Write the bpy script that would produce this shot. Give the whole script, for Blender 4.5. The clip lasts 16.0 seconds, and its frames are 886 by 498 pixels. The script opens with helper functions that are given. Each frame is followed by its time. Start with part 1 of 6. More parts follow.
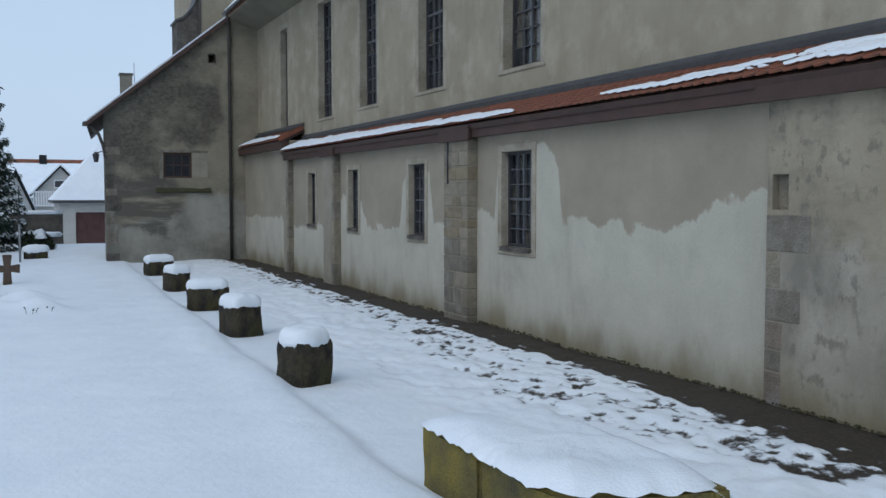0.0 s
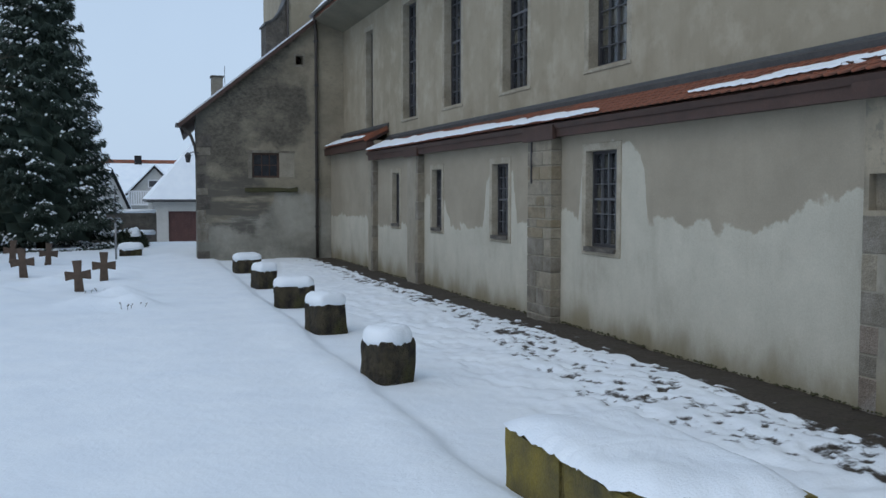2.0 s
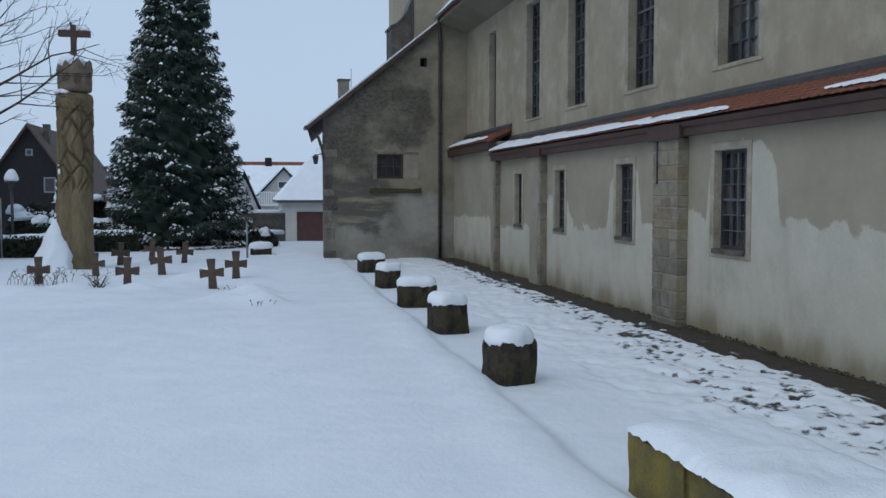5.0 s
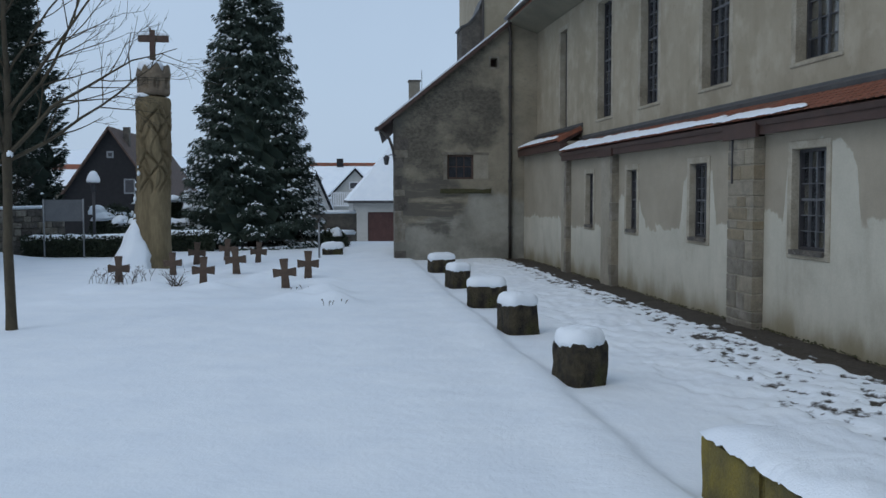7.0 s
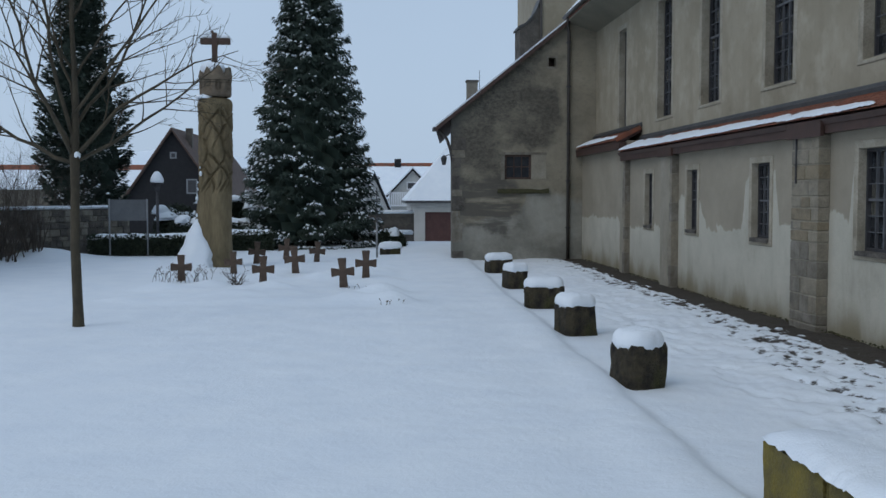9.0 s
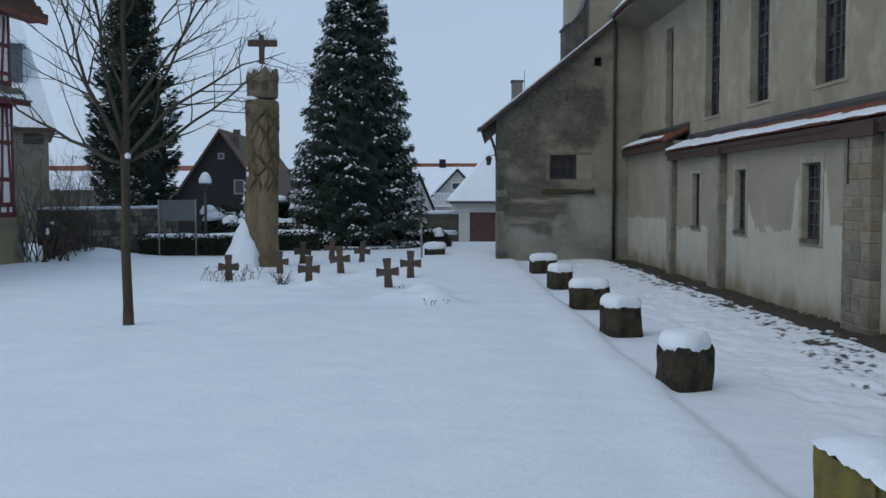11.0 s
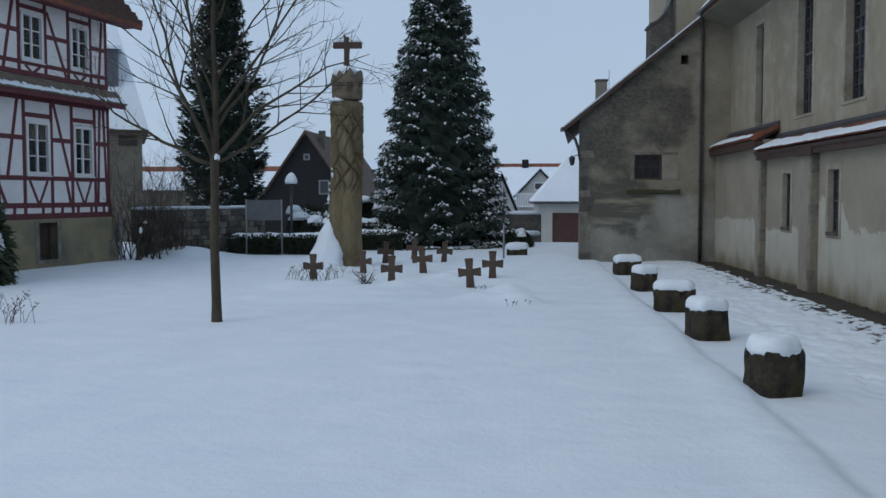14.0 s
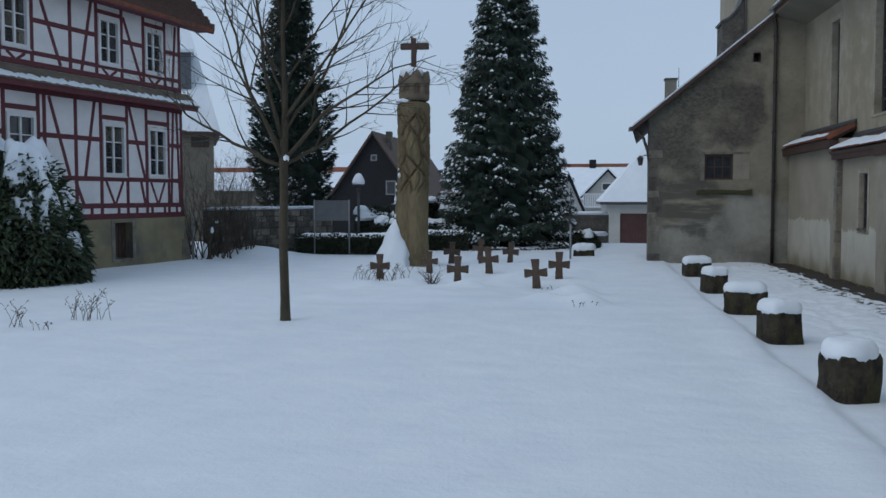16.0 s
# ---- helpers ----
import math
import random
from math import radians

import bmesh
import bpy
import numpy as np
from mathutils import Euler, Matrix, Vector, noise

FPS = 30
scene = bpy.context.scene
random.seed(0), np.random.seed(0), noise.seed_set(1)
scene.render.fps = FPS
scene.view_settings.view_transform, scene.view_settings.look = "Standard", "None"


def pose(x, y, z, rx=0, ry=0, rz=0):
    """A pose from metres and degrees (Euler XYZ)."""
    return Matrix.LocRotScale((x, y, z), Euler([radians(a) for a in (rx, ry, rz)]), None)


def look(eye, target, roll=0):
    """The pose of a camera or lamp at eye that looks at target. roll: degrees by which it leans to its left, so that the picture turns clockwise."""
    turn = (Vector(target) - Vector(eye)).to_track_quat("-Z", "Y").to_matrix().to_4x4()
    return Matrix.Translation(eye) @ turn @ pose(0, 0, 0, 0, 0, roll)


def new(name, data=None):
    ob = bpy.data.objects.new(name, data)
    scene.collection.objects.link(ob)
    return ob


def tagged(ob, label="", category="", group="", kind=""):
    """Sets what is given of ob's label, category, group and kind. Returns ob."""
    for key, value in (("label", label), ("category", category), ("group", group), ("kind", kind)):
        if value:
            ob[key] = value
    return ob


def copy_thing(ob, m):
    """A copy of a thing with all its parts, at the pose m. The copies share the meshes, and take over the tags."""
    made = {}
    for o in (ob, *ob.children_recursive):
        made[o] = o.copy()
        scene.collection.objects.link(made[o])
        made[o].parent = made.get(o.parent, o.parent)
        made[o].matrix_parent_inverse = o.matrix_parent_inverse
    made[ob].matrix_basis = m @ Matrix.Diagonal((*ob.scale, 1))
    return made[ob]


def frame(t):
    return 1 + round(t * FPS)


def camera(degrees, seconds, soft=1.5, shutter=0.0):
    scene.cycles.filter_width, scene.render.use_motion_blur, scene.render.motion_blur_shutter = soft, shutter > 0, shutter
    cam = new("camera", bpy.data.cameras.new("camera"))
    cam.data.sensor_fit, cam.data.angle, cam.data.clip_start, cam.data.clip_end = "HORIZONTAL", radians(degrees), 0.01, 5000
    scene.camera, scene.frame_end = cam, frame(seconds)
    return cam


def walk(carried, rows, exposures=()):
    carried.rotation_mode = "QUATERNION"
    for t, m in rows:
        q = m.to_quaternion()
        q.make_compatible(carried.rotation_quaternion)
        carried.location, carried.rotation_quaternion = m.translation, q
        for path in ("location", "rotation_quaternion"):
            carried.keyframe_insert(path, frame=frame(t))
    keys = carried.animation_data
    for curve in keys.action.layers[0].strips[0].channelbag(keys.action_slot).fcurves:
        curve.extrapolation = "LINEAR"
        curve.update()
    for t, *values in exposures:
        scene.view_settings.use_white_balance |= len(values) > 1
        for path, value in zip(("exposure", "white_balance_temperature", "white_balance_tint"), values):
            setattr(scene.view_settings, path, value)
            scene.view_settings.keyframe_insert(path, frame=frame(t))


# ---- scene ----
EYE = 1.9
cam = camera(50.0, 16.0)
walk(cam, [
    (0.0, pose(0, 0, EYE, 86.70, -0.00, -24.40)),
    (0.5, pose(0, 0, EYE, 86.68, 0.00, -23.32)),
    (1.0, pose(0, 0, EYE, 86.68, -0.05, -21.97)),
    (1.5, pose(0, 0, EYE, 86.68, -0.10, -20.71)),
    (2.0, pose(0, 0, EYE, 86.68, -0.06, -19.38)),
    (2.5, pose(0, 0, EYE, 86.68, -0.03, -18.20)),
    (3.0, pose(0, 0, EYE, 86.69, 0.03, -16.87)),
    (3.5, pose(0, 0, EYE, 86.69, -0.01, -15.54)),
    (4.0, pose(0, 0, EYE, 86.70, -0.02, -14.26)),
    (6.5, pose(0, 0, EYE, 86.73, 0.06, -8.90)),
    (7.0, pose(0, 0, EYE, 86.74, 0.10, -7.80)),
    (7.5, pose(0, 0, EYE, 86.75, 0.06, -6.83)),
    (8.0, pose(0, 0, EYE, 86.75, 0.07, -5.92)),
    (8.5, pose(0, 0, EYE, 86.75, 0.08, -5.12)),
    (9.0, pose(0, 0, EYE, 86.75, 0.08, -4.35)),
    (11.5, pose(0, 0, EYE, 86.78, 0.07, -0.89)),
    (12.0, pose(0, 0, EYE, 86.78, 0.03, -0.05)),
    (12.5, pose(0, 0, EYE, 86.79, 0.02, 0.73)),
    (13.0, pose(0, 0, EYE, 86.78, 0.03, 1.57)),
    (13.5, pose(0, 0, EYE, 86.79, 0.03, 2.38)),
    (14.0, pose(0, 0, EYE, 86.80, 0.05, 3.30)),
    (14.5, pose(0, 0, EYE, 86.80, 0.06, 4.23)),
    (15.0, pose(0, 0, EYE, 86.82, 0.07, 5.25)),
    (15.5, pose(0, 0, EYE, 86.83, 0.07, 6.25)),
    (16.0, pose(0, 0, EYE, 86.83, 0.06, 7.29)),
], exposures=[(0.0, 0.30), (3.5, 0.20), (6.5, 0.08), (9.0, 0.03), (12.5, -0.02), (16.0, -0.06)])

# ---- world and light ----
world = bpy.data.worlds.new("overcast_sky")
scene.world = world
world.use_nodes = True
wn = world.node_tree
wn.nodes.clear()
w_out = wn.nodes.new("ShaderNodeOutputWorld")
w_bg = wn.nodes.new("ShaderNodeBackground")
w_sky = wn.nodes.new("ShaderNodeTexSky")
w_sky.sky_type = "NISHITA"
w_sky.sun_disc = False
w_sky.sun_elevation = radians(35)
w_sky.sun_rotation = radians(250)
w_sky.air_density, w_sky.dust_density = 1.0, 3.0
w_co = wn.nodes.new("ShaderNodeTexCoord")
w_sep = wn.nodes.new("ShaderNodeSeparateXYZ")
w_ramp = wn.nodes.new("ShaderNodeValToRGB")
w_ramp.color_ramp.elements[0].position = 0.0
w_ramp.color_ramp.elements[0].color = (5.28, 6.80, 8.85, 1)
w_ramp.color_ramp.elements[1].position = 0.7
w_ramp.color_ramp.elements[1].color = (4.72, 6.1, 8.0, 1)
w_noise = wn.nodes.new("ShaderNodeTexNoise")
w_noise.inputs["Scale"].default_value = 2.2
w_noise.inputs["Detail"].default_value = 5
w_map = wn.nodes.new("ShaderNodeMapRange")
w_map.inputs["From Min"].default_value, w_map.inputs["From Max"].default_value = 0.3, 0.7
w_map.inputs["To Min"].default_value, w_map.inputs["To Max"].default_value = 0.95, 1.05
w_mul = wn.nodes.new("ShaderNodeVectorMath")
w_mul.operation = "SCALE"
w_mix = wn.nodes.new("ShaderNodeMix")
w_mix.data_type = "RGBA"
w_mix.inputs["Factor"].default_value = 0.85
wn.links.new(w_co.outputs["Generated"], w_sep.inputs[0])
wn.links.new(w_sep.outputs["Z"], w_ramp.inputs["Fac"])
wn.links.new(w_co.outputs["Generated"], w_noise.inputs["Vector"])
wn.links.new(w_noise.outputs["Fac"], w_map.inputs["Value"])
wn.links.new(w_ramp.outputs["Color"], w_mul.inputs[0])
wn.links.new(w_map.outputs["Result"], w_mul.inputs["Scale"])
wn.links.new(w_sky.outputs["Color"], w_mix.inputs["A"])
wn.links.new(w_mul.outputs["Vector"], w_mix.inputs["B"])
wn.links.new(w_mix.outputs["Result"], w_bg.inputs["Color"])
w_bg.inputs["Strength"].default_value = 0.09
wn.links.new(w_bg.outputs[0], w_out.inputs[0])

sun_data = bpy.data.lights.new("sun", "SUN")
sun_data.energy, sun_data.angle, sun_data.color = 0.5, radians(30), (1.0, 0.98, 0.95)
sun = new("sun", sun_data)
sun.matrix_world = look((-20, -10, 30), (0, 10, 0))


# ---- materials ----
def nodes_of(name):
    m = bpy.data.materials.new(name)
    m.use_nodes = True
    return m, m.node_tree, m.node_tree.nodes["Principled BSDF"]


def node(nt, kind, **values):
    nd = nt.nodes.new(kind)
    for k, v in values.items():
        nd.inputs[k].default_value = v
    return nd


def noise_fac(nt, scale, detail=5.0, rough=0.6, stretch=(1, 1, 1), space="Object", lo=0.35, hi=0.65):
    """A noise from 0 to 1 over the object's own coordinates."""
    co = nt.nodes.new("ShaderNodeTexCoord")
    mp = node(nt, "ShaderNodeMapping", Scale=stretch)
    nt.links.new(co.outputs[space], mp.inputs["Vector"])
    nz = node(nt, "ShaderNodeTexNoise", Scale=scale, Detail=detail, Roughness=rough)
    nt.links.new(mp.outputs["Vector"], nz.inputs["Vector"])
    mr = node(nt, "ShaderNodeMapRange")
    mr.inputs["From Min"].default_value, mr.inputs["From Max"].default_value = lo, hi
    nt.links.new(nz.outputs["Fac"], mr.inputs["Value"])
    return mr.outputs["Result"]


def mix_col(nt, fac, a, b):
    mx = nt.nodes.new("ShaderNodeMix")
    mx.data_type = "RGBA"
    for key, v in (("Factor", fac), ("A", a), ("B", b)):
        if isinstance(v, tuple):
            mx.inputs[key].default_value = (*v, 1) if len(v) == 3 else v
        elif isinstance(v, (int, float)):
            mx.inputs[key].default_value = v
        else:
            nt.links.new(v, mx.inputs[key])
    return mx.outputs["Result"]


def bump(nt, bsdf, height, strength=0.3, distance=0.02):
    b = node(nt, "ShaderNodeBump", Strength=strength, Distance=distance)
    nt.links.new(height, b.inputs["Height"])
    nt.links.new(b.outputs["Normal"], bsdf.inputs["Normal"])


def simple_mat(name, a, b, scale=8.0, rough=0.8, bumpy=0.2, dist=0.01, fine=60.0, metallic=0.0, stretch=(1, 1, 1), third=None):
    """A worn surface: two colours at one scale, a darker grain at a finer one."""
    m, nt, bsdf = nodes_of(name)
    f1 = noise_fac(nt, scale, stretch=stretch)
    f2 = noise_fac(nt, fine, detail=3, stretch=stretch)
    col = mix_col(nt, f1, a, b)
    if third:
        col = mix_col(nt, noise_fac(nt, scale * 0.4, lo=0.5, hi=0.72), col, third)
    dark = mix_col(nt, f2, (0.72, 0.72, 0.72), (1.1, 1.1, 1.1))
    mx = nt.nodes.new("ShaderNodeMix")
    mx.data_type, mx.blend_type = "RGBA", "MULTIPLY"
    mx.inputs["Factor"].default_value = 0.6
    nt.links.new(col, mx.inputs["A"])
    nt.links.new(dark, mx.inputs["B"])
    nt.links.new(mx.outputs["Result"], bsdf.inputs["Base Color"])
    bsdf.inputs["Roughness"].default_value = rough
    bsdf.inputs["Metallic"].default_value = metallic
    if bumpy:
        bump(nt, bsdf, f2, bumpy, dist)
    return m


def math_node(nt, op, a, b):
    mn = nt.nodes.new("ShaderNodeMath")
    mn.operation = op
    for i, v in enumerate((a, b)):
        if isinstance(v, (int, float)):
            mn.inputs[i].default_value = v
        else:
            nt.links.new(v, mn.inputs[i])
    return mn.outputs[0]


def snow_mat():
    m, nt, bsdf = nodes_of("snow")
    nt.links.new(mix_col(nt, noise_fac(nt, 1.5, 4), (0.765, 0.82, 0.878), (0.82, 0.868, 0.912)), bsdf.inputs["Base Color"])
    bsdf.inputs["Roughness"].default_value = 0.62
    bump(nt, bsdf, math_node(nt, "ADD", noise_fac(nt, 60.0, 3), math_node(nt, "MULTIPLY", noise_fac(nt, 9.0, 4), 1.5)), 0.3, 0.01)
    return m


M_SNOW = snow_mat()
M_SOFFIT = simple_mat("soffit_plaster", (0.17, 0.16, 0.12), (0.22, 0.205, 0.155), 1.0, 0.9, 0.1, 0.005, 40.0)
M_STONE = simple_mat("sandstone", (0.20, 0.175, 0.13), (0.29, 0.255, 0.195), 5.0, 0.92, 0.5, 0.012, 55.0, third=(0.13, 0.12, 0.10))
M_TILE = simple_mat("roof_tile", (0.27, 0.085, 0.042), (0.17, 0.06, 0.036), 5.0, 0.8, 0.3, 0.006, 60.0, third=(0.10, 0.06, 0.04))
M_FASCIA = simple_mat("painted_fascia", (0.050, 0.026, 0.019), (0.072, 0.037, 0.027), 3.0, 0.6, 0.15, 0.004, 50.0)
M_LEAD = simple_mat("lead_flashing", (0.05, 0.05, 0.052), (0.075, 0.075, 0.075), 3.0, 0.6, 0.15, 0.004, 30.0)
M_IRON = simple_mat("dark_iron", (0.030, 0.030, 0.034), (0.055, 0.055, 0.06), 9.0, 0.55, 0.1, 0.002, 60.0)
M_PIPE = simple_mat("brown_pipe", (0.045, 0.038, 0.033), (0.065, 0.055, 0.048), 5.0, 0.45, 0.05, 0.002, 60.0)
M_GREY = simple_mat("grey_metal", (0.22, 0.23, 0.24), (0.28, 0.29, 0.30), 5.0, 0.45, 0.05, 0.002, 60.0, metallic=0.5)
M_MOSSY = simple_mat("mossy_stone", (0.016, 0.013, 0.009), (0.085, 0.068, 0.038), 7.0, 0.95, 1.0, 0.04, 30.0, stretch=(1, 1, 0.7), third=(0.062, 0.060, 0.012))
M_BENCH = simple_mat("lichen_sandstone", (0.14, 0.115, 0.04), (0.23, 0.18, 0.035), 3.5, 0.95, 0.7, 0.015, 50.0, third=(0.06, 0.055, 0.03))
M_WOOD = simple_mat("carved_wood", (0.128, 0.096, 0.050), (0.215, 0.166, 0.092), 3.0, 0.85, 0.6, 0.014, 24.0, stretch=(1, 1, 0.15), third=(0.11, 0.088, 0.045))
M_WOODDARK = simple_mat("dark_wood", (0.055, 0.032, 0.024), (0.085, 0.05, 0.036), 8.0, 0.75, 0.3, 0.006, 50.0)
M_BARK = simple_mat("bark", (0.042, 0.034, 0.021), (0.072, 0.058, 0.036), 9.0, 0.9, 0.5, 0.006, 60.0, stretch=(1, 1, 0.4))
M_TWIG = simple_mat("twig", (0.055, 0.042, 0.032), (0.085, 0.066, 0.05), 9.0, 0.9, 0.0)
M_WHITEWALL = simple_mat("white_render", (0.70, 0.685, 0.68), (0.78, 0.765, 0.76), 2.0, 0.9, 0.12, 0.004, 40.0)
M_WHITEPAINT = simple_mat("white_paint", (0.66, 0.66, 0.66), (0.72, 0.72, 0.72), 4.0, 0.5, 0.05, 0.002, 40.0)
M_BEAM = simple_mat("red_beam", (0.10, 0.022, 0.030), (0.14, 0.034, 0.040), 8.0, 0.75, 0.25, 0.004, 50.0)
M_PLINTH = simple_mat("plinth_render", (0.225, 0.19, 0.115), (0.29, 0.25, 0.155), 1.5, 0.92, 0.2, 0.006, 40.0, third=(0.12, 0.115, 0.10))
M_CROSS = simple_mat("rusty_stone", (0.070, 0.048, 0.036), (0.115, 0.08, 0.058), 12.0, 0.9, 0.5, 0.006, 60.0)
M_SLATE = simple_mat("slate_cladding", (0.009, 0.009, 0.011), (0.015, 0.015, 0.017), 4.0, 0.9, 0.2, 0.006, 30.0)
M_RUBBLE = simple_mat("rubble_stone", (0.075, 0.068, 0.060), (0.14, 0.125, 0.105), 3.0, 0.95, 0.8, 0.03, 14.0)
M_FARWALL = simple_mat("far_render", (0.42, 0.41, 0.38), (0.50, 0.49, 0.46), 1.0, 0.9, 0.05, 0.004, 20.0)
M_GARAGEDOOR = simple_mat("door_boards", (0.070, 0.028, 0.024), (0.095, 0.040, 0.033), 4.0, 0.6, 0.1, 0.004, 30.0)
M_BEIGE = simple_mat("beige_render", (0.17, 0.152, 0.12), (0.22, 0.20, 0.16), 1.0, 0.9, 0.05, 0.004, 20.0)
M_MOSS = simple_mat("moss", (0.045, 0.045, 0.02), (0.08, 0.075, 0.035), 14.0, 0.95, 0.6, 0.01, 60.0)


def leaf_mat(name, a, b):
    m, nt, bsdf = nodes_of(name)
    geo = nt.nodes.new("ShaderNodeNewGeometry")
    col = mix_col(nt, geo.outputs["Random Per Island"], a, b)
    nt.links.new(col, bsdf.inputs["Base Color"])
    bsdf.inputs["Roughness"].default_value = 0.75
    return m


M_NEEDLE = leaf_mat("needles", (0.010, 0.022, 0.015), (0.040, 0.062, 0.045))
M_HEDGELEAF = leaf_mat("hedge_leaves", (0.010, 0.020, 0.010), (0.035, 0.045, 0.022))
M_YEW = leaf_mat("yew_leaves", (0.012, 0.024, 0.010), (0.042, 0.062, 0.026))




def curve_of(nt, value, lo, hi, stops, top):
    """A height (0 to top) read off along a coordinate that runs from lo to hi."""
    mr = node(nt, "ShaderNodeMapRange")
    mr.inputs["From Min"].default_value, mr.inputs["From Max"].default_value = lo, hi
    nt.links.new(value, mr.inputs["Value"])
    rp = nt.nodes.new("ShaderNodeValToRGB")
    els = rp.color_ramp.elements
    while len(els) < len(stops):
        els.new(0.5)
    for e, (p, v) in zip(els, stops):
        e.position, e.color = (p - lo) / (hi - lo), (v / top, v / top, v / top, 1)
    nt.links.new(mr.outputs["Result"], rp.inputs["Fac"])
    return math_node(nt, "MULTIPLY", rp.outputs["Color"], top)


def soft_step(nt, value, lo, hi):
    mr = node(nt, "ShaderNodeMapRange")
    mr.interpolation_type = "SMOOTHSTEP"
    mr.inputs["From Min"].default_value, mr.inputs["From Max"].default_value = lo, hi
    nt.links.new(value, mr.inputs["Value"])
    return mr.outputs["Result"]


def glass_mat():
    m, nt, bsdf = nodes_of("window_glass")
    oi = nt.nodes.new("ShaderNodeObjectInfo")
    tint = mix_col(nt, soft_step(nt, oi.outputs["Random"], 0.55, 0.9), (0.20, 0.22, 0.25), (0.62, 0.60, 0.52))
    nt.links.new(tint, bsdf.inputs["Base Color"])
    bsdf.inputs["Transmission Weight"].default_value = 0.9
    bsdf.inputs["IOR"].default_value = 1.45
    bsdf.inputs["Roughness"].default_value = 0.06
    bump(nt, bsdf, noise_fac(nt, 9.0, 2), 0.15, 0.004)
    return m


M_GLASS = glass_mat()
M_BAR = simple_mat("weathered_bar", (0.075, 0.078, 0.085), (0.12, 0.125, 0.135), 9.0, 0.6, 0.1, 0.002, 60.0)


def patched_plaster(name, axis, lo, hi, stops, dark_a, dark_b, light_a, light_b, stain, stain_lo, stain_hi, edge=0.03, wobble=0.22, bands=0.25, clean=None, spots=0.0):
    """Old plaster whose lower part was made good with a paler mix, up to an uneven edge."""
    dark_a, dark_b, light_a, light_b = [(r * 1.06, g, b * 0.92) for r, g, b in (dark_a, dark_b, light_a, light_b)]
    m, nt, bsdf = nodes_of(name)
    co = nt.nodes.new("ShaderNodeTexCoord")
    sp = nt.nodes.new("ShaderNodeSeparateXYZ")
    nt.links.new(co.outputs["Object"], sp.inputs[0])
    height = curve_of(nt, sp.outputs[axis], lo, hi, stops, 4.0)
    wob = math_node(nt, "MULTIPLY", noise_fac(nt, 2.6, 4, 0.55, lo=0.3, hi=0.7), wobble)
    rise = math_node(nt, "SUBTRACT", math_node(nt, "ADD", height, wob), sp.outputs["Z"])
    mask = soft_step(nt, rise, wobble * 0.5 - edge, wobble * 0.5 + edge)
    dark = mix_col(nt, noise_fac(nt, 0.9, 6), dark_a, dark_b)
    light = mix_col(nt, noise_fac(nt, 1.1, 6), light_a, light_b)
    col = mix_col(nt, mask, dark, light)
    blot = noise_fac(nt, 1.0, 8, 0.68, (1, 1, 0.7), lo=stain_lo, hi=stain_hi)
    col = mix_col(nt, math_node(nt, "MULTIPLY", blot, 0.55), col, stain)
    streak = noise_fac(nt, 2.2, 5, 0.6, (1, 1, 0.25), lo=0.55, hi=0.8)
    col = mix_col(nt, math_node(nt, "MULTIPLY", streak, 0.35), col, stain)
    band = noise_fac(nt, 1.3, 7, 0.7, (1, 1, 2.6), lo=0.48, hi=0.72)
    keep = math_node(nt, "SUBTRACT", 1.0, math_node(nt, "MULTIPLY", mask, 0.7))
    if clean:
        keep = math_node(nt, "MULTIPLY", keep, math_node(nt, "SUBTRACT", 1.0, math_node(nt, "MULTIPLY", soft_step(nt, sp.outputs[axis], *clean), 0.75)))
    col = mix_col(nt, math_node(nt, "MULTIPLY", math_node(nt, "MULTIPLY", band, keep), bands), col, stain)
    if spots:
        spot = math_node(nt, "MULTIPLY", noise_fac(nt, 7.0, 5, 0.6, (1, 1, 0.8), lo=0.53, hi=0.62), noise_fac(nt, 1.1, 3, 0.5, lo=0.42, hi=0.56))
        col = mix_col(nt, math_node(nt, "MULTIPLY", spot, spots), col, stain)
    foot = math_node(nt, "ADD", sp.outputs["Z"], math_node(nt, "MULTIPLY", noise_fac(nt, 1.6, 6, 0.6, (1, 1, 0.4)), -0.32))
    algae = soft_step(nt, foot, 0.30, -0.28)
    col = mix_col(nt, math_node(nt, "MULTIPLY", algae, 0.85), col, (0.19, 0.158, 0.085))
    fine = noise_fac(nt, 70.0, 3)
    col = mix_col(nt, math_node(nt, "MULTIPLY", fine, 0.14), col, (0.10, 0.095, 0.085))
    nt.links.new(col, bsdf.inputs["Base Color"])
    bsdf.inputs["Roughness"].default_value = 0.93
    hgt = math_node(nt, "ADD", math_node(nt, "MULTIPLY", fine, 0.35), math_node(nt, "MULTIPLY", mask, 1.0))
    hgt = math_node(nt, "ADD", hgt, math_node(nt, "MULTIPLY", noise_fac(nt, 4.0, 5), 0.5))
    bump(nt, bsdf, hgt, 0.25, 0.010)
    return m


